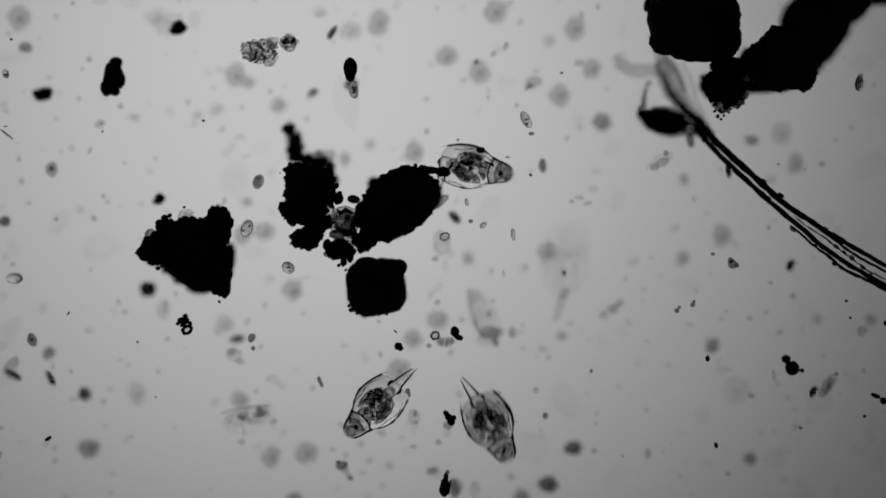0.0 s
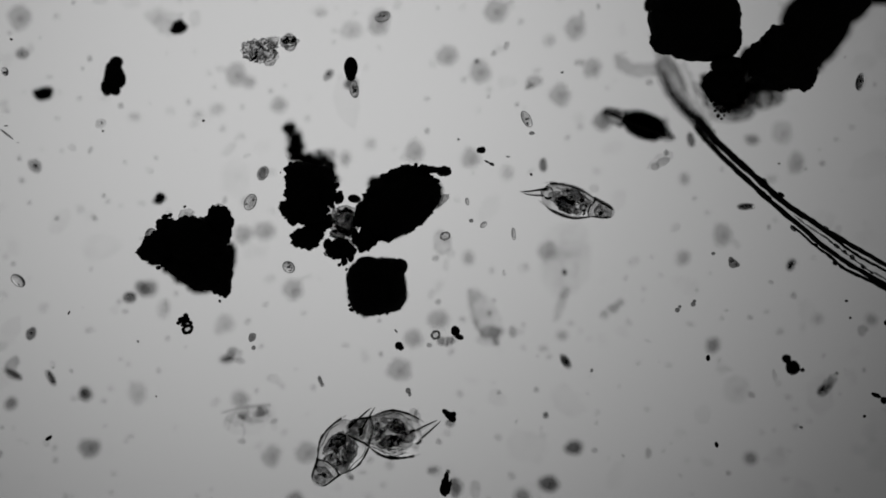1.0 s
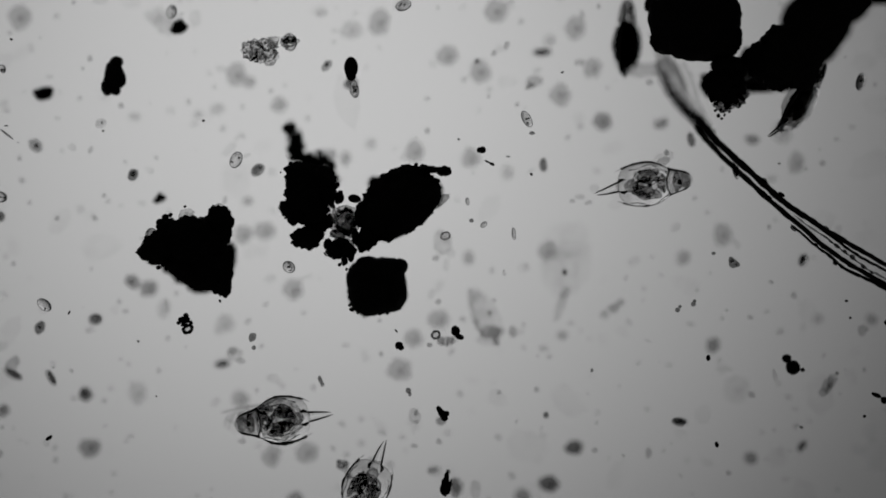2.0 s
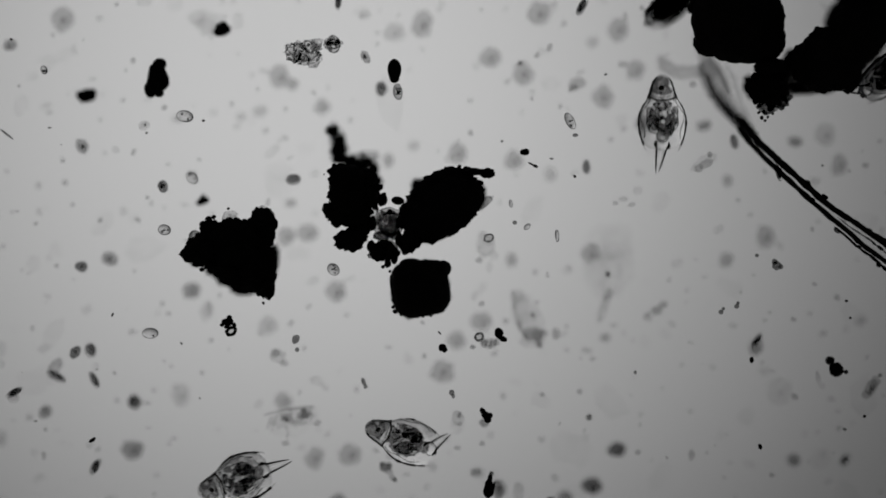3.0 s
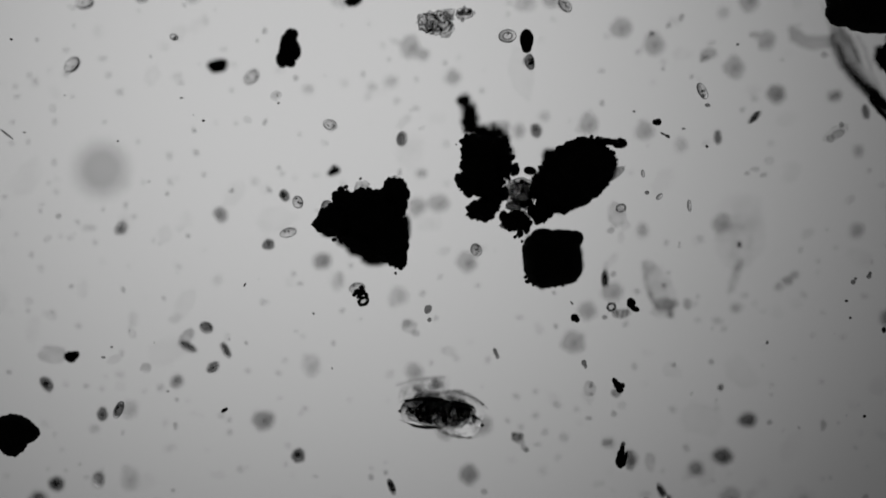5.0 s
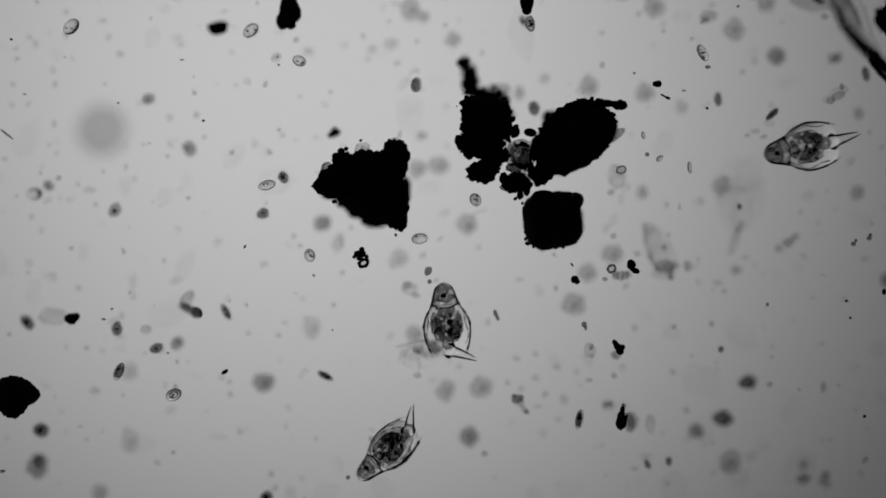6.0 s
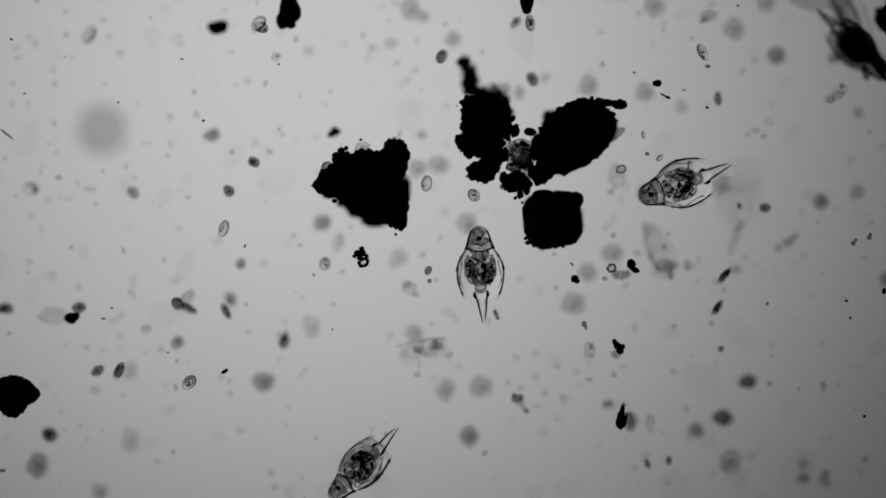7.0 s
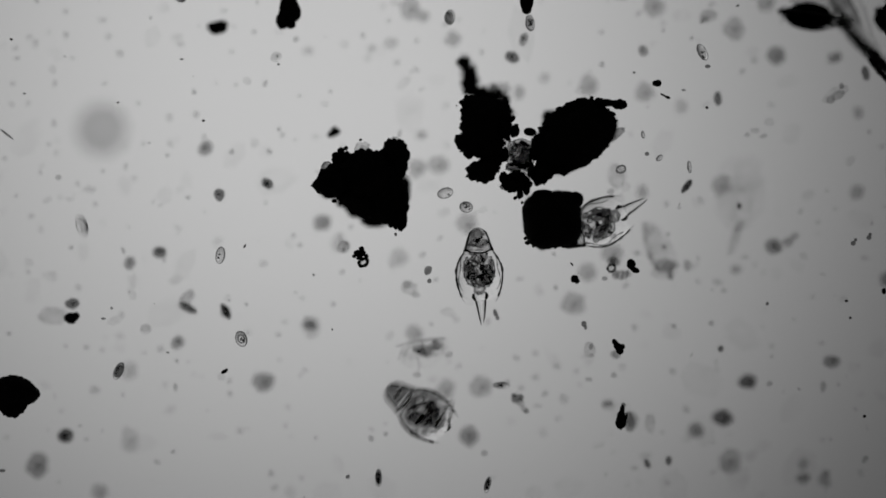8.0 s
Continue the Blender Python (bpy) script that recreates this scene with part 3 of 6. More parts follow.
def still_things():
    def flake(x, y, rx, ry, turn, shade, label, lift=-0.03, seed=200, more=()):
        body = thing("flake", spot(x, y, FOCUS + lift), label, "flake", "pale flakes")
        part("sheet", ball(rx, ry, 4, (0, 0, 0), turn, seed, 0.5, 1.2, 4), shade, body)
        for i, (mx, my, r1, r2, tn, sh) in enumerate(more):
            part("patch", ball(r1, r2, 4, (mx - x, y - my, 5 + i), tn, seed + 3 + i, 0.5, 0.8, 3), sh, body)
        return body

    grains(314, 50, "black grain with a murky side in a pale flake", [(317, 49, 14, 13, 20), (310, 54, 9, 9, 20)], 101, lift=-0.055)
    grains(200, 138, "black broken flake of sediment", [(201, 138, 18, 23, 0), (190, 156, 13, 14, 0), (205, 112, 12, 11, 0), (212, 141, 10, 17, 0), (198, 124, 13, 14, 0), (204, 162, 9, 8, 0)], 105, rough=0.3, lift=-0.03)
    grains(78, 167, "black rounded grain, slightly blurred", [(77, 167, 17, 12, 15), (67, 166, 10, 9, 0), (84, 166, 9, 10, 0)], 110, lift=-0.07, rough=0.5)
    grains(282, 352, "black rounded grain, slightly blurred", [(283, 351, 10, 8, 10), (278, 356, 7, 6, 0)], 112, lift=-0.065, rough=0.6)
    grains(806, 590, "small black angular grain of sediment", [(805, 587, 8, 9, 0), (811, 597, 8, 5, -20)], 115)
    grains(705, 614, "small black angular grain of sediment", [(705, 613, 7, 7, 0), (709, 617, 5, 5, 0)], 117)
    grains(1401, 648, "black grain of three joined balls", [(1402, 652, 13, 13, 0), (1391, 636, 8.5, 8, 0), (1419.5, 656, 4, 4, 0), (1410, 655, 6, 4, 0)], 120, rough=0.2, lift=-0.02)
    grains(1297, 467, "dark knobbly grain of sediment", [(1297, 468, 8, 8, 0), (1293, 461, 5, 5, 0), (1304, 470, 4, 4, 0)], 125, DARK_CELL)
    grains(788, 860, "black jagged upright splinter", [(789, 846, 4, 9, -4), (787, 857, 7, 13, -4), (786, 868, 8, 12, 0), (792, 868, 5, 10, -14), (796, 858, 2.5, 9, -10)], 128, rough=0.45)
    grains(792, 838, "small grey grain above a splinter", [(792, 837, 4, 5, 0)], 129, DARK_CELL, lift=-0.02)
    flake(803, 864, 9, 17, 10, MURK, "grey flake beside a black splinter", -0.045, 252, ((808, 866, 7, 9, 0, DIM),))
    grains(323, 568, "dark broken flakes beside a ring", [(322, 567, 8, 6, 20), (328, 559, 5, 4, 0), (315, 573, 4, 3, 0), (336, 573, 4, 4, 0), (324, 575, 6, 4, 30), (330, 566, 5, 4, 0), (326, 570, 9, 5, 10)], 131, SEDIMENT, 0.5)
    grains(1252, 635, "small black grain of sediment", [(1252, 635, 4, 5, 0)], 134)
    grains(1562, 709, "black grain with a grey tail", [(1563, 710, 6, 7, 0), (1550, 701, 9, 4, -20)], 136)
    grains(852, 267, "small black block-shaped grain", [(852, 267, 7, 6, 0), (846, 267, 4, 5, 0)], 138)
    grains(866, 290, "short black splinter of sediment", [(862, 288, 6, 1.8, -25), (870, 292, 5, 3, -25)], 140)
    grains(85, 777, "small black splinter of sediment", [(85, 777, 7, 3.4, 30)], 142)
    grains(1267, 788, "small black grain of sediment", [(1267, 788, 3.6, 5, 20)], 144)
    grains(1198, 550, "small dark grain of sediment", [(1198, 550, 4.5, 4, 0), (1202, 544, 3, 3, 0)], 146, DARK_CELL)
    grains(1226, 538, "small dark grain of sediment", [(1226, 540, 4.5, 4, 0), (1228, 534, 3, 3, 0)], 148, DARK_CELL)
    grains(1262, 450, "small dark grain of sediment", [(1262, 450, 4, 3, 0)], 150, DARK_CELL)
    grains(-185, 681, "black rounded grain beside a pale flake", [(-186, 682, 11, 10, 0), (-178, 679, 8, 8, 0)], 152, lift=-0.03)
    grains(722, 694, "small dark grain of sediment", [(721, 693, 5, 5, 0), (724, 699, 3, 4, 0)], 154, DARK_CELL)
    grains(566, 676, "small dark upright grain", [(566, 674, 3.6, 7, 20), (569, 682, 3.4, 4, 0)], 156, DARK_CELL, 0.6, -0.02)
    grains(940, 236, "small dark grain of sediment", [(940, 237, 5, 3, 0)], 158, DARK_CELL)
    grains(939, 310, "tiny black grain of sediment", [(939, 310, 3, 2.4, -30)], 160)
    grains(833, 392, "tiny dark grain of sediment", [(833, 392, 4, 3.4, 0)], 161, DARK_CELL)
    grains(448, 617, "small dark grain under a pale flake", [(448, 617, 4, 4, 0), (445, 598, 6, 9, -20)], 162, DARK_CELL)
    grains(1567, 572, "small black grain of sediment", [(1567, 572, 4, 5, 0)], 164)
    grains(700, 587, "tiny black splinter of sediment", [(700, 587, 4, 1.6, -50)], 165)
    grains(965, 736, "small dark blurred grain", [(965, 736, 5, 6, 0)], 167, DARK_CELL, lift=-0.04)
    grains(121, 555, "tiny dark splinter of sediment", [(121, 555, 1.6, 4, -30)], 168)
    # knob cell with its small neighbour
    knob = grains(620, 122, "black egg-shaped spore with a clear stalk cell", [(620, 121, 12.5, 19, 0), (620, 135, 9, 10, 0)], 170, rough=0.08, name="spore")
    part("stalk_cell", ball(8.5, 15, 8, (6, -38, 0), 8, 172, 0.15, 1, 3), MEMBRANE, knob, "clear stalk cell")
    for i in range(7):
        part("stalk_grain", ball(2.6, 2, 2, (6 + random.uniform(-4, 4), -38 + random.uniform(-9, 9), 3), 40 * i, i, 0.5, 0.4, 2), GRANULE, knob)
    part("stalk_plasm", ball(6.5, 12, 5, (6, -38, 0), 8, 173, 0.3, 0.6, 3), DIM, knob)
    dark = grains(626, 353, "small black oval spore with a pale centre", [(626, 353, 11.5, 7.5, -10)], 175, rough=0.08, name="spore")

    # flocks and pale flakes
    floc = thing("floc", spot(461, 91), "crumpled grey half-clear flake of plant matter", "flake", "pale flakes")
    for i, (fx, fy, rx, ry, turn) in enumerate(((446, 90, 19, 17, 0), (466, 88, 24, 17, 20), (478, 102, 13, 15, 0), (482, 76, 12, 9, 40), (456, 102, 16, 10, -20))):
        part("fold", ball(rx, ry, 6, (fx - 461, 91 - fy, 2 * i - 4), turn, 180 + i, 0.7, 0.5, 4), (PLASM, DIM, FLOC)[i % 3], floc)
    tuft = random.Random(19)
    for i in range(64):
        a, q = tuft.uniform(0, 6.28), tuft.uniform(0, 1) ** 0.55
        gx, gy = 33 * q * math.cos(a) + 4 * q * math.sin(a), 21 * q * math.sin(a) - 3 * q * math.cos(a)
        part("fleck", ball(tuft.uniform(2, 5.5), tuft.uniform(1.0, 2.4), 2, (gx, gy, 6), tuft.gauss(25, 35), i, 0.6, 0.4, 2), (MURK, DARK_CELL, MURK, GRANULE)[i % 4], floc)
    floc = thing("floc", spot(511, 75), "small dark crumpled flake of plant matter", "flake", "pale flakes")
    for i, (fx, fy, rx, ry, mat) in enumerate(((511, 75, 16, 9, PLASM), (505, 74, 6, 5, GRANULE), (517, 74, 6, 4, DARK_CELL), (509, 66, 5, 3, MURK), (506, 86, 4, 3, MURK), (520, 70, 5, 3, DARK_CELL), (498, 72, 4, 3, MURK))):
        part("fold", ball(rx, ry, 4, (fx - 511, 75 - fy, i), 20 * i, 191 + i, 0.8, 0.5, 4), mat, floc)

    flake(858, 562, 24, 49, 22, FAINT, "pale feather-shaped flake of plant matter", -0.07, 201, (
        (832, 530, 6, 20, 8, PALE), (837, 556, 5, 20, 18, PALE), (846, 582, 5, 16, 32, DIM), (839, 521, 10, 13, 20, PALE), (856, 556, 14, 34, 20, FAINT),
        (869, 588, 17, 12, -10, DIM), (872, 590, 11, 9, 10, DIM), (877, 607, 5, 9, 25, MURK), (886, 587, 7, 7, 0, DIM), (864, 602, 22, 12, 0, FAINT),
        (865, 555, 3, 3, 0, GRANULE), (873, 532, 3, 3, 0, MURK), (906, 588, 7, 11, 5, DIM), (914, 589, 14, 6, 8, FAINT)))
    husk = thing("husk", spot(442, 742, FOCUS - 0.045), "torn clear empty shell with dark spots", "husk")
    for i, (hx, hy, rx, ry, turn, mat) in enumerate(((440, 738, 40, 16, 6, FAINT), (434, 748, 36, 22, 0, HAZE), (427, 736, 10, 8, -20, DIM), (427, 738, 7, 5, -20, MURK), (461, 731, 13, 9, 10, DIM), (462, 732, 8, 6, 0, MURK),
                                                      (460, 723, 6, 4, 0, MURK), (484, 746, 8, 5, 20, DIM), (428, 782, 7, 5, 0, PALE), (446, 745, 16, 5, -8, PALE))):
        part("sheet", ball(rx, ry, 3, (hx - 442, 742 - hy, i), turn, 205 + i, 0.5, 0.8, 3), mat, husk)
    for rows in (((418, 727), (407, 744), (402, 764)), ((403, 733), (397, 750), (395, 758)), ((436, 724), (440, 742), (448, 756)), ((474, 724), (474, 742), (470, 752)), ((428, 752), (432, 764), (429, 776))):
        part("rib", tube(glide([(rx - 442, 742 - ry, 0) for rx, ry in rows], 3), [2.2, 2.0, 1.9, 1.7, 1.5, 1.2, 0.7], 6), PALE, husk)
    part("hinge", tube(glide([(-52, 10, 0), (-22, 18, 0), (4, 22, 0), (36, 24, 0)], 3), [1.6, 1.8, 2.2, 2.6, 3.0, 3.2, 3.2, 3.4, 3.2, 2.4], 6), DIM, husk, "thick dark hinge line")
    flake(1000, 455, 44, 62, 10, HAZE, "large faint film of slime", -0.09, 209, ((990, 484, 34, 48, 20, HAZE), (1014, 440, 30, 50, -5, HAZE), (1004, 460, 26, 36, 0, HAZE)))
    flake(990, 545, 8, 26, -20, PALE, "faint streak of slime in the water", -0.075, 211, ((998, 520, 7, 12, -30, DIM),))
    flake(1464, 682, 9, 15, -30, DIM, "ragged grey shred of plant matter", -0.04, 214, (
        (1455, 695, 9, 7, 20, DIM), (1466, 684, 6, 6, 0, MURK), (1472, 671, 8, 9, -20, DIM), (1479, 662, 3.5, 3.5, 0, DARK_CELL), (1464, 690, 5, 8, -30, DIM)))
    flake(1080, 549, 18, 8, 30, FAINT, "chain of faint grey flakes", -0.07, 217, ((1096, 537, 8, 7, 0, DIM), (1068, 558, 8, 8, 0, PALE), (1084, 548, 9, 8, 0, DIM)))
    flake(290, 36, 30, 18, -20, FAINT, "pale ragged flake of plant matter", -0.08, 221, ((272, 30, 16, 11, 0, FAINT), (296, 50, 18, 12, 20, FAINT), (303, 52, 10, 12, 0, PALE), (345, 36, 10, 15, 0, FAINT), (284, 38, 14, 10, 30, FAINT)))
    flake(415, 628, 14, 12, 0, PALE, "pale ragged flake of plant matter", -0.05, 224, ((410, 622, 8, 7, 0, DIM), (425, 640, 8, 6, 0, DIM)))
    flake(790, 605, 17, 8, 5, DIM, "grey ribbed flake between small grains", -0.04, 227, ((782, 606, 3, 8, -10, MURK), (791, 606, 3, 9, -15, MURK), (799, 604, 3, 8, -10, MURK), (776, 602, 4, 6, 0, DIM)))
    flake(944, 146, 15, 10, 10, DIM, "pale crumpled flake of slime", -0.07, 229, ((950, 126, 8, 5, 20, PALE), (938, 154, 8, 5, 20, MURK)))
    flake(732, 737, 10, 14, 10, PALE, "pale hook-shaped flake of slime", -0.03, 231, ((735, 732, 3, 6, -20, MURK), (736, 748, 5, 4, 0, DIM)))
    flake(1168, 285, 26, 10, 30, FAINT, "pale scatter of flakes", -0.03, 233, ((1172, 288, 14, 8, 30, DIM), (1158, 296, 8, 7, 0, DIM), (1178, 272, 4, 5, 0, MURK)))
    flake(605, 825, 12, 10, 0, DIM, "grey blocky flake with a crooked tail", -0.04, 236, ((602, 823, 8, 7, 0, MURK), (611, 833, 6, 9, 35, DIM), (618, 843, 7, 5, -35, DIM), (621, 847, 5, 5, 0, MURK), (598, 818, 5, 4, 0, MURK), (612, 822, 5, 6, 0, MURK)))
    flake(20, 645, 15, 10, 50, DIM, "pale thin flake above a rod cell", -0.05, 239)
    flake(-217, 677, 26, 14, 0, PALE, "pale thin flake of plant matter", -0.06, 241)
    flake(1024, 350, 9, 5, 0, PALE, "pale scatter of flakes", -0.04, 243, ((1040, 360, 7, 4, 20, DIM), (1012, 357, 5, 4, 0, PALE)))
    flake(782, 432, 15, 22, 10, PALE, "pale flake under a ring cell", -0.06, 245)
    flake(1370, 665, 4, 11, 10, PALE, "pale hook-shaped flake of slime", -0.02, 247)
    flake(840, 868, 9, 18, 5, PALE, "pale thin flake of plant matter", -0.05, 249)
    flake(810, 862, 12, 14, 5, DIM, "pale thin flake of plant matter", -0.06, 250)
    bubble = thing("droplet", spot(-143, 353, FOCUS + 0.26), "large grey out-of-focus round droplet", "droplet")
    part("skin", ball(44, 44, 14, (0, 0, 0), 0, 3, 0.0, 1, 4), DIM, bubble)


def sunken_cells():
    for x, y, rx, ry, shade, turn in ((790, 100, 17, 17, DIM, 0), (848, 128, 17, 19, DIM, 0), (877, 21, 19, 18, DIM, 0), (1017, 50, 16, 19, DIM, 0), (990, 169, 17, 18, DIM, 0), (1048, 122, 15, 15, DIM, 0),
                                      (670, 41, 17, 22, DIM, -20), (620, 55, 17, 15, PALE, 0), (33, 32, 18, 20, DIM, 0), (418, 134, 16, 18, DIM, 0), (440, 147, 10, 10, DIM, 0), (492, 187, 13, 13, DIM, 0)):
        sunken(x, y, rx, ry, shade, turn)
    for x, y, rx, ry, shade, turn in ((383, 195, 12, 10, PALE, 0), (237, 208, 10, 8, PALE, 0), (972, 73, 10, 10, PALE, 0), (832, 282, 15, 15, DIM, 0), (733, 270, 15, 17, DIM, 0), (897, 307, 11, 12, PALE, 0),
                                      (610, 283, 9, 12, DIM, 0), (655, 257, 9, 9, PALE, 0), (1065, 217, 15, 14, MURK, 0), (1383, 236, 16, 18, PALE, 0), (1408, 290, 14, 16, DIM, 0), (430, 416, 15, 15, DIM, 0), (468, 410, 17, 15, DIM, 0)):
        sunken(x, y, rx, ry, shade, turn)
    for x, y, rx, ry, shade, turn in ((262, 512, 14, 13, MURK, 0), (397, 575, 15, 15, PALE, 0), (518, 513, 16, 17, DIM, 0), (828, 458, 9, 12, DIM, 0), (968, 446, 15, 15, DIM, 0), (775, 567, 17, 14, DIM, 0),
                                      (730, 600, 15, 15, DIM, 0), (1277, 417, 15, 18, DIM, 0), (1208, 458, 11, 13, DIM, 0), (1540, 567, 10, 10, DIM, 0), (1447, 566, 9, 9, PALE, 0), (243, 697, 14, 18, PALE, 0), (158, 793, 18, 15, MURK, 0)):
        sunken(x, y, rx, ry, shade, turn)
    for x, y, rx, ry, shade, turn in ((425, 708, 15, 14, DIM, 0), (705, 655, 18, 18, DIM, 0), (543, 801, 18, 17, DIM, 0), (480, 808, 15, 17, DIM, 0), (768, 833, 10, 8, DIM, 0),
                                      (970, 857, 17, 12, DARK_CELL, -8), (923, 880, 13, 12, MURK, 0), (1260, 612, 11, 13, MURK, 0), (1327, 812, 11, 10, MURK, 0), (1302, 690, 20, 22, FAINT, 0), (521, 889, 15, 17, MURK, 0)):
        sunken(x, y, rx, ry, shade, turn)
    for x, y, rx, ry, shade, turn in ((983, 934, 18, 19, DIM, 0), (1113, 939, 9, 10, DIM, 0), (1113, 964, 12, 8, MURK, 0), (1150, 970, 12, 8, DIM, -40), (1152, 958, 6, 7, MURK, 0), (-242, 941, 17, 20, MURK, -20),
                                      (-79, 897, 14, 20, PALE, 0), (-132, 989, 14, 14, DIM, 0), (-80, 774, 15, 14, PALE, 0), (350, 205, 8, 8, PALE, 0), (290, 548, 10, 15, PALE, -10), (993, 595, 9, 8, DIM, 0)):
        sunken(x, y, rx, ry, shade, turn)
    for x, y, rx, ry, shade, turn, core in ((1015, 793, 14, 12, DARK_CELL, 0, 0), (1330, 248, 12, 9, MURK, 0, 0), (1170, 220, 12, 8, MURK, 30, 0), (437, 357, 9, 8, DIM, 0, 0), (1210, 318, 8, 11, DIM, 0, 0)):
        sunken(x, y, rx, ry, shade, turn, core)
    for x, y, rx, ry, turn in ((1222, 249, 7, 14, 10), (960, 293, 7, 12, 0), (835, 939, 5, 9, 20), (873, 934, 6, 8, 0), (843, 110, 5, 4, 20)):
        mote(x, y, rx, ry, turn, DARK_CELL, -0.05, label="dark blurred particle adrift in the water")


# ---- living cells in focus ----
def cell(x, y, rx, ry, turn, label, seed, dark=False, name="algal_cell", lift=0.0, grains_in=4, wall=None):
    """A clear cell with its long axis along its own x."""
    rng = random.Random(seed)
    body = thing(name, spot(x, y, FOCUS + lift), label, "cell", "clear cells")
    body.rotation_euler = (0, 0, radians(turn))
    rz = min(rx, ry) * 0.8
    part("membrane", ball(rx, ry, rz, (0, 0, 0), 0, seed, 0.06, 1, 4), FAINT if wall is PALE else MEMBRANE, body, "clear cell wall")
    hoop = [(rx * math.cos(a), ry * math.sin(a), 0) for a in (2 * math.pi * i / 20 for i in range(21))]
    part("wall_edge", tube(hoop, [0.7 + 0.5 * noise.noise(Vector((0.6 * i, seed, 0))) for i in range(21)], 6), wall or DARK_CELL, body)
    part("plasm", ball(rx * 0.78, ry * 0.74, rz * 0.6, (0, 0, 0), 0, seed + 1, 0.3, 0.5, 3), dark if dark not in (True, False) else DARK_CELL if dark else PALE, body, "grainy cell plasm")
    for i in range(grains_in):
        part("granule", ball(rng.uniform(1.6, 3.2), rng.uniform(1.2, 2.4), 1.6, (rng.uniform(-0.6, 0.6) * rx, rng.uniform(-0.5, 0.5) * ry, 2), rng.uniform(0, 180), seed + i, 0.5, 0.4, 2), GRANULE, body)
    return body


def ring(x, y, rx, ry, label, wide=1.8, mat=None):
    body = thing("ring_cell", spot(x, y), label, "cell", "ring cells")
    hoop = [(rx * (1 + 0.08 * math.sin(2 * a + y)) * math.cos(a), ry * math.sin(a + 0.2), 0) for a in (2 * math.pi * i / 20 for i in range(21))]
    part("wall", tube(hoop, [wide * (1 + 0.3 * math.sin(1.7 * i + x) * math.sin(math.pi * i / 20)) for i in range(21)], 8), mat or CUTICLE, body, "dark ring wall")
    part("lens", ball(rx * 0.8, ry * 0.8, 3, (0, 0, 0), 0, 5, 0.1, 1, 3), PALE, body, "clear middle")
    return body


def still_cells():
    cell(931, 212, 15.5, 7.5, -62, "clear grainy pointed algal cell", 301)
    cell(1522, 146, 15.5, 8, 75, "dark-walled oval algal cell", 302, True)
    loose = cell(510, 474, 11.5, 9.5, -40, "clear oval cell with small grains", 303, False, grains_in=6)
    cell(22, 664, 18, 7, -28, "grey rod-shaped algal cell", 304, True, lift=-0.05)
    cell(89, 670, 15.5, 6, -62, "dark rod-shaped algal cell", 305, True, lift=-0.04)
    cell(-102, 776, 16, 7.5, 65, "dark rod-shaped algal cell", 306, True)
    cell(177, 220, 10, 8, 20, "faint clear cell with a dark spot", 307, lift=-0.01, grains_in=1, wall=PALE)
    cell(908, 415, 10.5, 3.2, 95, "clear thin bar-shaped diatom", 308, grains_in=0)
    cell(826, 358, 6.5, 2.8, 100, "clear thin bar-shaped diatom", 309, grains_in=0)
    cell(855, 399, 6.5, 4, 40, "small clear ring-shaped cell", 310, grains_in=0)
    cell(-54, 702, 10, 9, 0, "pale round empty cell", 311, grains_in=0, wall=PALE)
    ring(331, 584, 8, 6.5, "dark-walled ring cell beside broken flakes", 3.0, CUTICLE)
    ring(770, 594, 7, 6.5, "small dark-walled ring cell", 2.0, GRANULE)
    ring(787, 419, 8.5, 6.5, "grey ring cell on a pale flake", 1.7, DARK_CELL)
    mote(759, 612, 5, 4, 0, MURK, -0.02)
    return loose


# ---- specks too many to count ----
def specks(name, count, low, high, mat, floor, ceiling, seed, label):
    rng = random.Random(seed)
    verts, faces = [], []
    for _ in range(count):
        z = rng.uniform(floor, ceiling)
        p = spot(rng.uniform(-330, 1600), rng.uniform(-20, 1020), z)
        r = low + (high - low) * rng.random() ** 2
        a, s = rng.uniform(0, math.pi), rng.uniform(1.0, 1.9)
        n = len(verts)
        for k in range(6):
            q = a + k * math.pi / 3
            w = r * rng.uniform(0.75, 1.2)
            c0, s0 = w * s * math.cos(k * math.pi / 3), w * math.sin(k * math.pi / 3)
            verts.append((p.x + (c0 * math.cos(a) - s0 * math.sin(a)) * U, p.y + (c0 * math.sin(a) + s0 * math.cos(a)) * U, z))
        verts += [(p.x, p.y, z + r * U * 0.8), (p.x, p.y, z - r * U * 0.8)]
        for k in range(6):
            faces += [(n + k, n + (k + 1) % 6, n + 6), (n + (k + 1) % 6, n + k, n + 7)]
    me = bpy.data.meshes.new(name)
    me.from_pydata(verts, [], faces)
    me.materials.append(mat)
    return tagged(new(name, me), label, "specks", kind="stuff")


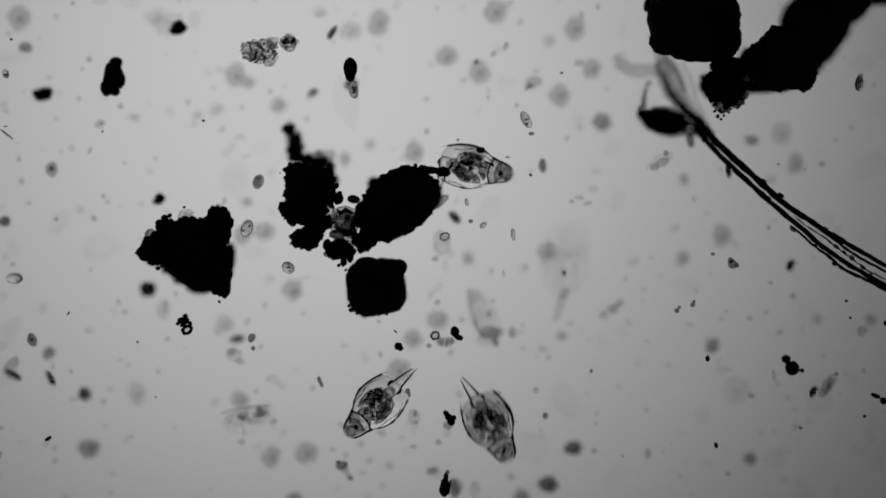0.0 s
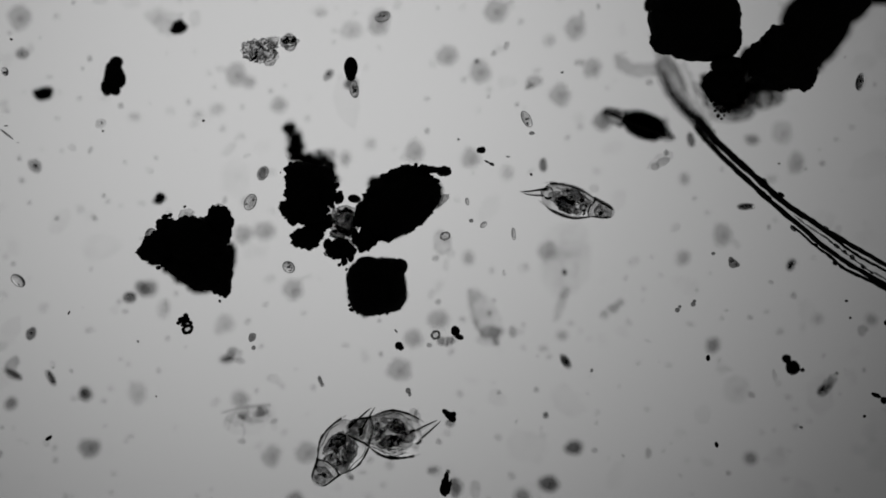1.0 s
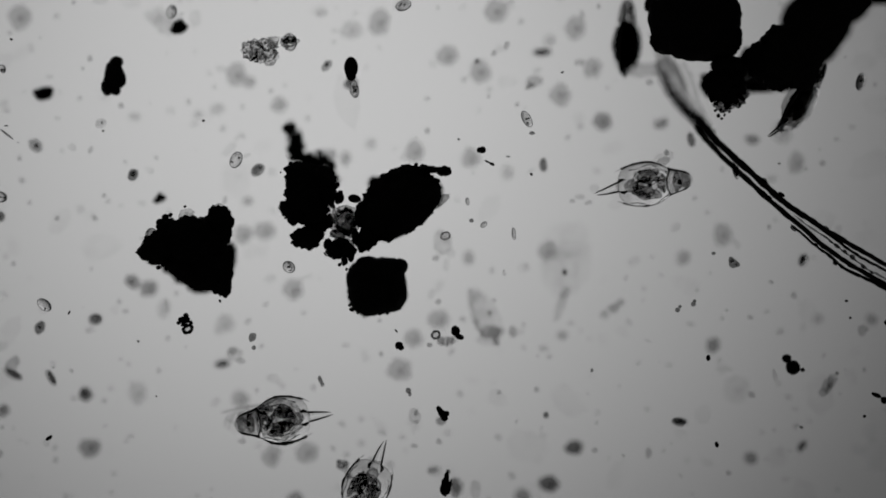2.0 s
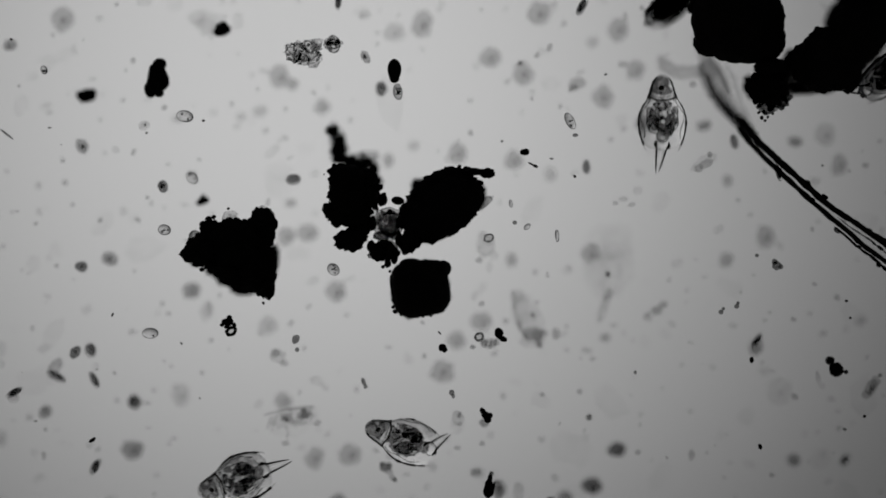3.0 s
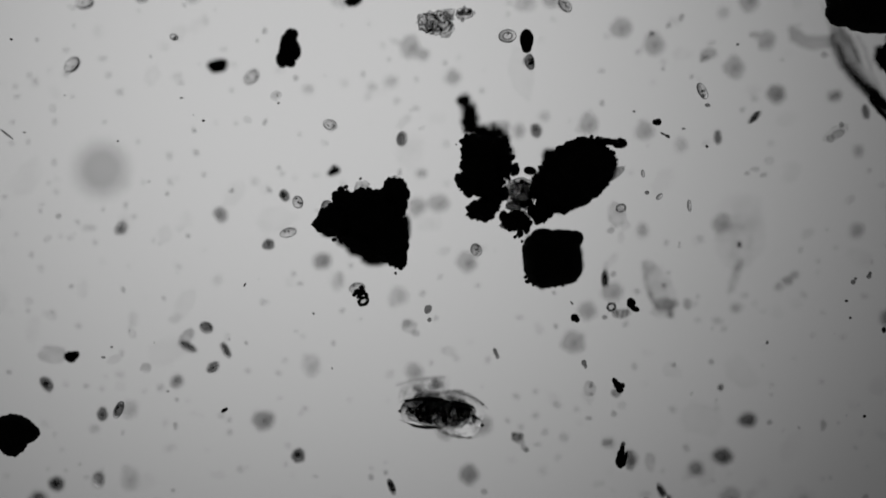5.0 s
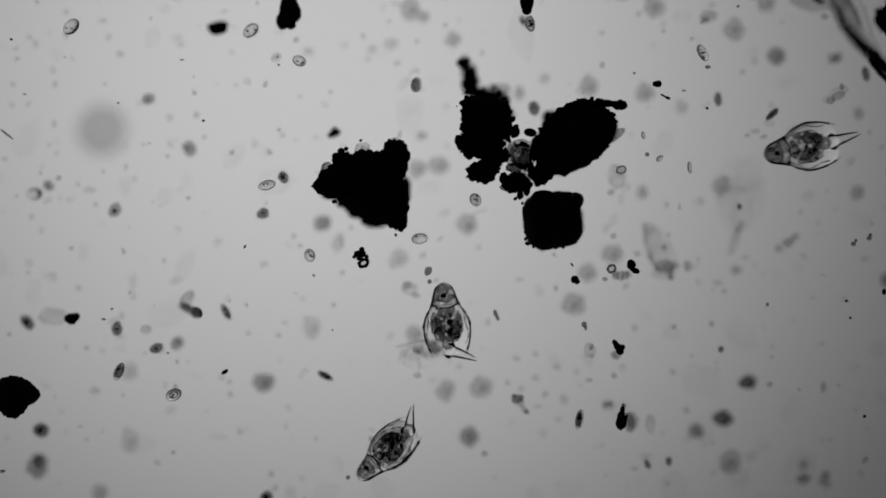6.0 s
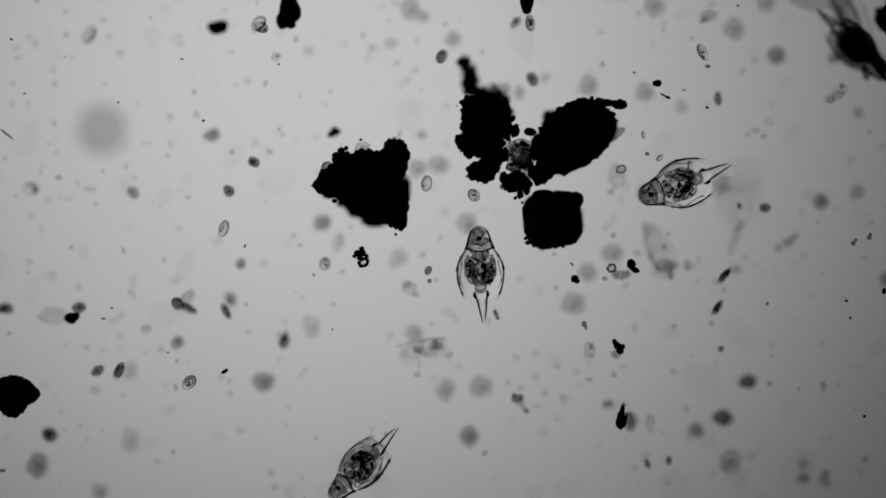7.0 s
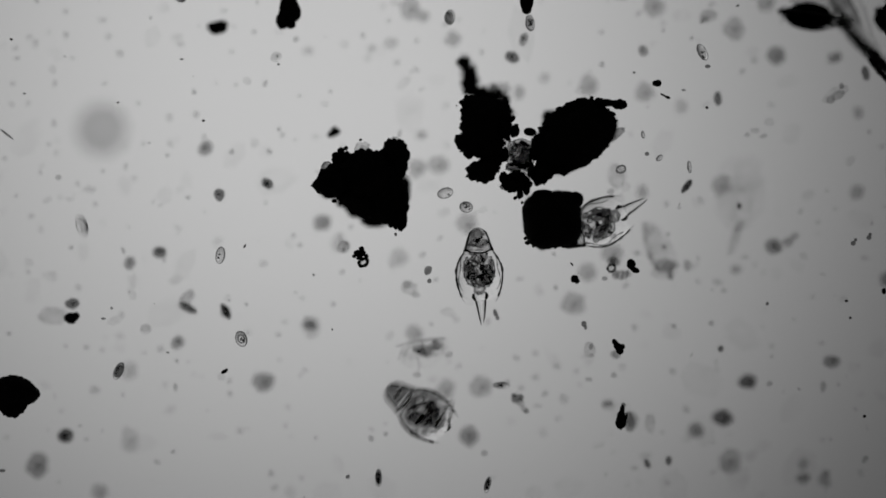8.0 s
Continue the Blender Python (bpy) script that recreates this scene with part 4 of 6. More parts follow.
def debris():
    """Specks that can be told apart: place in the plan and half-width."""
    rng = random.Random(31)

    def strew(label, mat, lift, size, rows, shift=(0, 0)):
        for x, y, r, *flat in rows:
            body = thing("debris_speck", spot(x + shift[0], y + shift[1], FOCUS + lift * rng.uniform(0.8, 1.2)), label, "speck", "specks of debris")
            rx, ry = (r, flat[0]) if flat else (r * rng.uniform(0.95, 1.25), r * rng.uniform(0.75, 1.0))
            part("body", ball(rx * size, ry * size, min(rx, ry) * size * 0.8, (0, 0, 0), 0 if flat else rng.uniform(0, 180), rng.randrange(90), 0.9, 0.5, 2), mat, body)

    a, b, c = (-1.7, 0.7), (-312, 119), "faint blurred speck of debris near the slide"
    strew(c, PALE, -0.065, 0.85, [(18, 60, 5), (100, 30, 6), (110, 268, 5), (222, 288, 5), (335, 182, 7), (380, 155, 4), (345, 92, 4), (277, 280, 5), (142, 175, 6), (430, 190, 6), (428, 242, 6),
        (505, 152, 4), (592, 55, 5), (592, 75, 4), (545, 210, 6), (757, 175, 6), (395, 228, 7), (570, 25, 12, 8), (922, 40, 7), (866, 160, 5), (1030, 30, 6, 10), (822, 142, 6), (1005, 245, 7), (1028, 225, 8)], a)
    strew(c, PALE, -0.065, 0.85, [(40, 320, 6), (53, 360, 5), (192, 357, 5), (162, 477, 5), (215, 365, 3), (222, 552, 7, 5), (212, 535, 6), (295, 540, 4, 14), (385, 587, 5), (158, 585, 6, 9), (313, 520, 6),
        (298, 600, 6), (185, 710, 6), (132, 707, 5), (197, 688, 6), (282, 657, 5, 7), (35, 781, 4), (97, 793, 6), (98, 815, 7), (233, 773, 6), (118, 880, 7), (228, 645, 5), (439, 570, 7), (612, 612, 8, 4)], a)
    strew(c, PALE, -0.065, 0.85, [(463, 613, 6), (475, 670, 4), (500, 683, 6), (455, 692, 5), (555, 688, 5, 8), (538, 555, 6, 5), (605, 752, 9), (640, 743, 6), (677, 767, 7), (713, 774, 6), (640, 785, 8),
        (590, 795, 6), (655, 815, 8), (690, 825, 9), (643, 836, 9, 4), (872, 480, 6, 8), (962, 617, 9), (973, 632, 6), (815, 698, 7), (1140, 512, 5), (1010, 573, 9, 4), (883, 775, 8), (1058, 730, 5), (1147, 725, 6, 4)], a)
    strew(c, PALE, -0.065, 0.85, [(1230, 352, 6), (1252, 378, 5), (1480, 247, 6), (1278, 302, 5), (1440, 457, 4), (1277, 564, 4), (1357, 552, 5), (1380, 588, 8), (1395, 703, 6), (1408, 755, 6),
        (1370, 762, 4), (1273, 638, 5), (1458, 630, 6), (1365, 318, 12, 9), (927, 575, 5), (820, 565, 6)], a)
    strew(c, PALE, -0.065, 0.85, [(30, 85, 6), (33, 103, 5), (55, 65, 6), (65, 75, 5), (90, 57, 4), (120, 63, 6, 9), (195, 65, 7), (185, 35, 9, 5), (215, 95, 8), (25, 148, 5), (52, 183, 5), (98, 218, 5, 9),
        (187, 148, 5), (103, 270, 5), (10, 280, 6), (73, 305, 6), (140, 325, 5), (160, 335, 16, 6), (30, 347, 4), (110, 349, 4), (58, 382, 7), (172, 361, 6), (185, 303, 5), (225, 295, 5, 8), (240, 315, 6)], b)
    strew(c, PALE, -0.065, 0.85, [(285, 363, 3), (303, 252, 4, 8), (303, 207, 7), (247, 183, 5), (120, 20, 6), (230, 402, 4), (95, 482, 7, 3), (120, 612, 5), (155, 615, 7, 5), (218, 556, 6), (258, 624, 4),
        (184, 620, 5), (335, 640, 3), (220, 698, 5), (170, 690, 12, 9), (112, 727, 4), (508, 753, 4), (560, 775, 4), (482, 838, 8), (488, 863, 7), (537, 845, 5), (1057, 789, 3), (1068, 787, 4), (1458, 778, 4)], b)
    strew(c, PALE, -0.065, 0.85, [(1175, 765, 4), (1183, 855, 6), (1113, 857, 4), (1125, 828, 8, 5), (685, 749, 3), (323, 78, 9, 5), (365, 374, 3), (345, 159, 4), (350, 202, 6)], b)
    c = "small grey speck of debris adrift in the water"
    strew(c, DIM, -0.042, 1.02, [(131, 5, 4), (72, 68, 2), (160, 105, 5), (147, 122, 3), (215, 188, 5), (35, 282, 5), (160, 267, 5), (757, 233, 5), (897, 82, 6), (875, 95, 5), (865, 172, 4), (915, 186, 4), (1060, 12, 4),
        (933, 157, 4), (1150, 146, 6), (185, 347, 4), (168, 386, 5), (101, 387, 5), (127, 657, 3), (5, 757, 4), (672, 568, 4), (675, 627, 4), (733, 790, 5), (772, 458, 7, 5), (893, 486, 3)], a)
    strew(c, DIM, -0.042, 1.02, [(776, 535, 5), (1000, 482, 5), (950, 690, 5), (883, 695, 5), (1053, 797, 5), (1148, 802, 5, 9), (777, 782, 5, 6), (1455, 290, 5), (1427, 300, 3), (1361, 403, 4), (1365, 500, 4), (1405, 524, 6),
        (1287, 550, 3), (1328, 563, 5), (1331, 700, 6), (1530, 656, 4), (1526, 585, 9), (1290, 838, 4), (765, 833, 10, 7)], a)
    strew(c, DIM, -0.042, 1.02, [(67, 2, 4), (105, 314, 5), (128, 438, 4), (335, 350, 4), (298, 275, 4), (268, 32, 3), (220, 444, 5), (18, 590, 4), (312, 685, 4, 7), (308, 799, 4), (658, 776, 5), (685, 768, 4), (858, 802, 6, 5), (1533, 813, 6)], b)
    c = "tiny dark grain of sediment adrift in the water"
    strew(c, DARK_CELL, -0.012, 0.85, [(183, 232, 3), (812, 247, 3), (900, 278, 5, 2), (995, 129, 3), (245, 605, 3), (1048, 656, 4), (1380, 290, 3), (1418, 757, 4)], a)
    strew(c, DARK_CELL, -0.012, 0.85, [(44, 166, 4, 2), (322, 105, 4, 1.5), (343, 135, 3, 1.5), (230, 517, 2), (198, 546, 3), (183, 564, 4, 2), (297, 624, 4, 2), (5, 833, 7, 3), (616, 844, 4.5)], b)


still_things()
sunken_cells()
debris()
LOOSE_CELL = still_cells()
specks("fine_specks", 40, 1.0, 2.8, PALE, FOCUS - 0.06, FOCUS + 0.03, 5, "fine grey specks of debris adrift in the water")
specks("soft_specks", 60, 2.5, 7.5, PALE, 0.01, FOCUS - 0.04, 6, "pale blurred specks of debris near the slide")
specks("faint_specks", 240, 3.0, 10.0, FAINT, 0.01, FOCUS - 0.03, 9, "very faint blurred specks of debris in the water")
specks("slime_haze", 90, 10, 30, HAZE, 0.01, FOCUS - 0.05, 8, "faint uneven slime near the slide")
specks("black_specks", 6, 1.0, 2.2, SEDIMENT, FOCUS - 0.02, FOCUS + 0.02, 7, "tiny black specks adrift in the water")

# ---- swimmers that change place ----
CILIATES = []
for i, (words, rx, ry) in enumerate([
    ("clear oval ciliate with dark grains", 13, 9),
    ("clear pointed swimming ciliate", 15, 10),
    ("clear oval ciliate with dark grains", 14, 9),
    ("clear pear-shaped swimming ciliate", 14, 9),
    ("clear slim swimming ciliate", 15, 8),
    ("small clear ciliate with one dark spot", 7.5, 5.5),
    ("clear oval swimming ciliate", 16, 10),
    ("clear grainy oval swimming ciliate", 16, 11),
    ("bright clear ring-like ciliate", 12, 9),
    ("bright clear oval ciliate with a ring inside", 15.5, 11.5),
    ("clear swimming ciliate with a ring inside", 14, 10),
    ("dark-walled round swimming ciliate", 11, 9),
    ("clear ciliate with a dark nucleus", 12, 9.5),
    ("clear oval ciliate, out of focus later", 13, 10)]):
    swimmer = cell(-400 - 30 * i, -150, rx, ry, 0, words, 400 + 9 * i, PLASM if i == 2 else i in (0, 12) or FAINT, "ciliate", 0.0, 1 + i % 3, MURK if i == 8 else None)
    if words.endswith("ring inside"):
        hoop = [(rx * 0.52 * math.cos(a), ry * 0.52 * math.sin(a), 2) for a in (2 * math.pi * j / 16 for j in range(17))]
        part("inner_ring", tube(hoop, [1.1] * 17, 6), DARK_CELL, swimmer, "thin dark inner ring")
    CILIATES.append(swimmer)
FLAGELLATES = []
for i, (words, rx, ry, shade, core) in enumerate([
    ("dark slim flagellate, out of focus", 14, 5.5, GRANULE, 0.3),
    ("grey round flagellate with a core, out of focus", 13, 11, MURK, 0.4),
    ("grey oval flagellate, out of focus", 12.5, 7.5, MURK, 0.4),
    ("dark round flagellate, out of focus", 11, 9.5, DARK_CELL, 0.3),
    ("dark oval flagellate, slightly blurred", 12, 9, DARK_CELL, 0.3),
    ("grey round flagellate, out of focus", 13, 11, MURK, 0.3),
    ("grey oval flagellate, out of focus", 12, 10, MURK, 0.3),
    ("dark round flagellate with a core, out of focus", 11, 9, DARK_CELL, 0.5),
    ("grey round flagellate, out of focus", 14, 12, MURK, 0.3),
    ("dark round flagellate beside a spore, out of focus", 13, 10, DARK_CELL, 0.3),
    ("dark round flagellate with a core, out of focus", 13, 12, DARK_CELL, 0.5),
    ("dark round flagellate, out of focus", 12, 10, DARK_CELL, 0.3),
    ("dark oval flagellate with a core, out of focus", 15, 10, DARK_CELL, 0.5),
    ("dark round flagellate with a core, out of focus", 14, 13, DARK_CELL, 0.5),
    ("grey round flagellate, out of focus", 11, 10, MURK, 0.3),
    ("grey round flagellate, out of focus", 11, 10, MURK, 0.3),
    ("grey round flagellate, out of focus", 11, 9, MURK, 0.3),
    ("dark oval flagellate, slightly blurred", 11, 8, DARK_CELL, 0.3),
    ("grey round flagellate, out of focus", 15, 14, MURK, 0.3),
    ("grey round flagellate, out of focus", 13, 11, MURK, 0.3),
    ("grey round flagellate, out of focus", 10, 9, MURK, 0.3),
    ("grey blurred flagellate near the slide", 15, 11, MURK, 0.3)]):
    FLAGELLATES.append(mote(-400 - 30 * i, -190, rx, ry, 0, shade, 0.0, 500 + i, "flagellate", words, core))
RODS = []
for i, (words, rx, ry) in enumerate([
    ("dark rod-shaped swimming cell", 16, 5.5),
    ("short black swimming cell", 11, 6.5),
    ("dark rod-shaped swimming cell, slightly blurred", 14, 7),
    ("black slim rod-shaped swimming cell", 15, 5.5),
    ("dark rod-shaped swimming cell, slightly blurred", 14, 6.5),
    ("dark pointed rod-shaped swimming cell", 15, 6),
    ("dark slim rod-shaped swimming cell", 17, 6.5),
    ("dark short swimming cell crossing the fibre", 11, 8),
    ("dark rod-shaped cell adrift near the slide", 14, 5),
    ("clear rod-shaped swimming cell", 14, 5.5)]):
    RODS.append(cell(-400 - 40 * i, -230, rx, ry, 0, words, 600 + 7 * i, PLASM if words.startswith("clear") else GRANULE, "rod_cell", 0.0, 5))
SPLINTER = grains(797, 743, "black three-cornered flake pushed about by a rotifer", [(790, 733, 5, 7, 35), (796, 741, 9, 7, -40), (799, 747, 7, 6.5, 0), (803, 740, 5, 5, 0)], 610, rough=0.3)
part("tail", ball(9, 8, 4, (-4, -11, -50), 0, 612, 0.5, 0.8, 3), MURK, SPLINTER, "grey haze under the flake")


# ---- dust on the lens, which keeps its place in the view ----
DUST = []
for dx, dy, r, long in ((20, 70, 2.2, 1.2), (360, 214, 2.2, 1.3), (1530, 737, 2.8, 1.1), (1498, 533, 2.6, 1.3), (1505, 563, 2.4, 1.1), (12, 238, 2.0, 8.0)):
    speck = grains(dx, dy, "dark dust speck on the lens glass", [(dx, dy, r * long, r, -38 if long > 3 else 0)], int(dx), CUTICLE if long < 3 else DARK_CELL, 0.3, 0.0, "dust_speck", "lens dust")
    DUST.append((speck, dx, dy))

# ---- the way things move ----
def swim(rows, z=FOCUS):
    """rows: time, place in the view, heading, roll, and height over the plane of focus if not 0."""
    out = []
    for t, x, y, head, *rest in rows:
        roll = rest[0] if rest else 0
        lift = rest[1] if len(rest) > 1 else 0
        p = spot(x, y, z + lift, t)
        out.append((t, pose(p.x, p.y, p.z, roll, 0, head)))
    return out


def drift(body, rows):
    """rows: time, place in the plan, heading; the height is the body's own."""
    return [(t, pose(*spot(x, y, body.location.z), 0, 0, head)) for t, x, y, head in rows]


def course(rows):
    """rows: time, place in the view, heading, height over the plane of focus."""
    return [(t, pose(*spot(x, y, FOCUS + lift, t), 0, 0, head)) for t, x, y, head, lift in rows]


def kick(rows, k=1.0):
    """rows: time, the foot's bend to one side and, if not 0, its bend up or down, in the animal's own space."""
    return [(t, pose(-44 * k * U, 0, -3 * k * U, 0, up[0] if up else 0, bend)) for t, bend, *up in rows]


def motions():
    # The lamp rides with the camera, so its painted fall-off stays put in view.
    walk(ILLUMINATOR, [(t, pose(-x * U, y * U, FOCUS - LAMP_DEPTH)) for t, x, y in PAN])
    walk(ROTIFER_A, swim([(0, 666, 718, 225), (0.1, 658, 725, 223), (0.2, 632, 736, 223), (0.3, 620, 742, 226), (0.4, 622, 753, 231), (0.5, 620, 754, 234),
        (0.6, 620, 768, 230), (0.8, 619, 770, 229), (0.9, 613, 785, 233), (1.0, 603, 797, 234), (1.1, 598, 808, 235), (1.2, 592, 818, 236),
        (1.6, 600, 850, 240), (2.0, 645, 868, 244), (2.3, 672, 873, 246), (2.4, 697, 884, 254), (2.5, 719, 902, 259), (2.6, 725, 904, 262), (2.7, 735, 850, 225), (2.8, 770, 805, 180, 20), (2.9, 738, 787, 165, 30),
        (3.0, 718, 780, 160, 20), (3.1, 712, 765, 174), (3.2, 708, 762, 178), (3.3, 724, 765, 182), (3.4, 716, 776, 186, 0, -0.01), (3.5, 700, 772, 187, 0, -0.04), (3.6, 668, 774, 187, 0, -0.025),
        (3.7, 690, 776, 187, 0, -0.02), (3.8, 762, 784, 187, 0, -0.025), (3.9, 781, 784, 187), (4.0, 798, 785, 188), (4.2, 791, 789, 188), (4.3, 786, 793, 188), (4.5, 780, 785, 190),
        (4.6, 783, 769, 190), (4.7, 779, 766, 190), (4.8, 762, 771, 190), (4.9, 785, 765, 185, 20, -0.035), (5.0, 802, 730, 160, 20), (5.1, 816, 706, 137, 40), (5.2, 796, 676, 135, 20),
        (5.7, 780, 620, 115), (6.3, 803, 546, 80), (6.4, 808, 541, 76), (6.5, 826, 517, 70), (6.6, 824, 506, 80), (6.7, 838, 480, 84), (6.8, 846, 474, 92), (7.0, 850, 476, 92), (7.5, 849, 477, 92), (8.0, 848, 479, 92)]))
    walk(ROTIFER_B, swim([(0, 867, 750, 298), (0.1, 873, 798, 292), (0.2, 880, 830, 290), (0.3, 893, 835, 290), (0.4, 906, 862, 290), (0.5, 905, 865, 290), (0.55, 902, 820, 260), (0.6, 884, 765, 235),
        (0.7, 845, 785, 200), (0.8, 765, 785, 175), (0.9, 722, 775, 170), (1.0, 690, 768, 172), (1.1, 668, 763, 178), (1.2, 640, 752, 184), (1.7, 540, 745, 186), (2.3, 466, 744, 186), (2.4, 465, 770, 186), (2.5, 461, 793, 187),
        (2.6, 444, 801, 193), (2.7, 422, 808, 193), (2.8, 429, 826, 198), (2.9, 443, 840, 202), (3.0, 424, 848, 200), (3.1, 415, 846, 199), (3.2, 435, 848, 196), (3.3, 449, 845, 193), (3.4, 443, 843, 190),
        (3.5, 447, 845, 190), (3.6, 452, 844, 190), (3.7, 475, 843, 190), (3.8, 542, 848, 190), (3.9, 568, 852, 188), (4.0, 643, 879, 150), (4.1, 643, 835, 105), (4.2, 624, 797, 95), (4.3, 631, 781, 92),
        (4.4, 662, 740, 68, 30), (4.5, 677, 722, 66, 40), (4.6, 698, 690, 63, 60), (4.7, 705, 699, 42, 70), (4.8, 690, 713, 38, 80), (4.9, 724, 725, 15, 75), (5.0, 764, 728, 0, 55), (5.1, 770, 743, 352, 50), (5.2, 789, 765, 345, 30),
        (5.5, 770, 790, 290, 30), (5.9, 700, 795, 235, 40), (6.3, 683, 797, 205, 30), (6.4, 680, 800, 215, 28), (6.5, 656, 808, 225, 25), (6.6, 652, 814, 228, 25), (6.8, 651, 822, 226, 28), (7.0, 638, 828, 226, 35),
        (7.1, 639, 827, 228, 35), (7.2, 668, 785, 275, 20), (7.3, 716, 746, 350, 0), (7.4, 760, 757, 45), (7.5, 771, 716, 84), (7.6, 787, 665, 80, 40), (7.7, 792, 642, 72, 60), (7.8, 796, 635, 65, 60), (7.9, 780, 680, 105, 30), (8.0, 747, 729, 145, 10)]))
    walk(ROTIFER_C, swim([(0, 833, 296, 350, 25), (0.1, 851, 307, 335, 20), (0.2, 886, 344, 332, 40), (0.3, 920, 357, 345, 20), (0.4, 966, 368, 357), (0.5, 987, 368, 357), (0.6, 990, 368, 357), (0.7, 1010, 368, 358), (0.8, 1025, 364, 355),
        (0.9, 1018, 356, 346, 50), (1.0, 1013, 356, 343, 55), (1.1, 1006, 356, 342, 55), (1.2, 1005, 350, 340, 50), (1.7, 1090, 340, 355, 30), (2.3, 1172, 315, 12, 20), (2.4, 1168, 317, 13, 20), (2.5, 1159, 318, 18, 30), (2.6, 1119, 330, 65, 20),
        (2.7, 1123, 302, 72, 20), (2.8, 1158, 275, 85), (2.9, 1180, 247, 92), (3.0, 1172, 210, 90), (3.1, 1176, 196, 88), (3.2, 1189, 165, 91), (3.3, 1205, 159, 90), (3.4, 1213, 124, 91), (3.5, 1213, 112, 91), (3.6, 1225, 93, 95), (3.7, 1262, 80, 92),
        (3.8, 1330, 148, 45, 20), (3.9, 1392, 158, 5, 20), (4.0, 1441, 161, 350), (4.1, 1482, 185, 335), (4.3, 1550, 228, 320, 0, -0.03), (4.6, 1625, 265, 320), (5.0, 1660, 250, 270), (5.5, 1560, 250, 210), (6.3, 1322, 277, 190), (6.4, 1285, 290, 185),
        (6.5, 1276, 307, 170), (6.6, 1267, 308, 175), (6.7, 1265, 308, 183), (6.8, 1258, 308, 185), (6.9, 1230, 318, 194), (7.0, 1203, 327, 198), (7.1, 1196, 330, 200), (7.2, 1188, 334, 203), (7.3, 1168, 342, 205), (7.4, 1115, 356, 203), (7.5, 1093, 377, 205),
        (7.6, 1072, 389, 205, 0, -0.02), (7.8, 1060, 395, 205, 0, -0.02), (8.0, 1058, 397, 205, 0, -0.02)]))
    walk(ROTIFER_D, swim([(0, 1180, 214, 345, 80), (0.1, 1190, 247, 320, 60), (0.2, 1192, 294, 285, 20, 0.03), (0.3, 1196, 308, 285, 0, 0.02), (0.4, 1195, 322, 285, 0, 0.03), (0.5, 1193, 316, 285, 0, 0.035), (0.6, 1199, 341, 280, 0, 0.045), (0.7, 1202, 341, 280, 0, 0.04), (0.8, 1201, 325, 275, 20, 0.03),
        (0.85, 1180, 285, 225, 50), (0.9, 1152, 250, 185, 75), (1.0, 1138, 224, 160, 85), (1.1, 1122, 201, 140, 85), (1.2, 1110, 158, 105, 85), (1.7, 1108, 100, 95, 75), (2.3, 1108, 57, 82, 70), (2.5, 1113, 56, 85, 70), (2.7, 1108, 37, 80, 70), (2.8, 1139, 15, 65, 60),
        (3.0, 1187, 5, 40, 60), (3.5, 1260, -90, 30), (4.5, 1500, -160, 340), (5.2, 1480, -200, 300), (6.0, 1420, -60, 300, 50), (6.3, 1440, 0, 310, 55), (6.5, 1468, 35, 315, 55), (6.6, 1505, 55, 315, 50), (6.8, 1513, 80, 315, 45), (7.0, 1515, 85, 315, 45), (7.5, 1530, 90, 320, 60),
        (7.6, 1522, 45, 350, 70), (7.7, 1490, 25, 365, 80), (7.8, 1440, 22, 365, 85), (8.0, 1435, 28, 352, 85)], FOCUS - 0.065))
    walk(ROTIFER_E, swim([(0, 1425, 72, 35, 70), (0.3, 1360, 108, 10, 70), (0.5, 1330, 120, 350, 70), (0.6, 1290, 165, 350, 60, -0.05), (0.8, 1290, 165, 355, 45, -0.06), (1.0, 1308, 176, 5, 40, -0.06), (1.1, 1308, 186, 12, 50, -0.06), (1.2, 1328, 203, 28, 75, -0.05), (1.7, 1400, 190, 50, 75, -0.02), (2.3, 1434, 162, 65, 70),
        (2.4, 1443, 153, 58, 60), (2.5, 1445, 146, 48, 55), (2.7, 1457, 142, 45, 50), (2.8, 1500, 130, 45, 50), (3.0, 1570, 128, 42, 50), (3.5, 1630, 120, 20, 40), (4.5, 1900, 60, 0, 40), (8.0, 1900, 0, 0, 40)], FOCUS - 0.02))

    walk(FOOT_A, kick([(0, 0), (1.0, 0), (2.3, 10), (2.6, 0), (2.9, 60, -35), (3.0, 62, -10), (3.1, 25), (3.3, 20), (3.5, 8), (4.8, 8), (4.9, 50, -75), (5.0, 60, -70), (5.1, 60, -70), (5.2, 60, -30), (5.7, 60), (6.3, 75), (6.5, 58), (6.7, 20), (6.8, 6), (8.0, 5)]))
    walk(FOOT_B, kick([(0, 8), (0.5, 5), (0.6, 25, -80), (0.7, 60, -70), (0.8, 70, -55), (0.9, 70), (1.0, 42), (1.2, 20), (2.3, 0), (3.9, 0), (4.1, 45, -75), (4.3, 45, -75), (4.5, 62), (4.8, 60), (4.9, 80, -20), (5.0, 88, -40), (5.1, 60, -20), (5.2, 50), (6.3, 40), (6.5, 5), (7.1, 5), (7.2, 60, -70), (7.3, 60, -75), (7.4, 40, -80), (7.5, 0, -75), (7.6, -50), (7.7, -35), (7.8, -20), (7.9, -20, -30), (7.95, 45, -60), (8.0, 105)]))
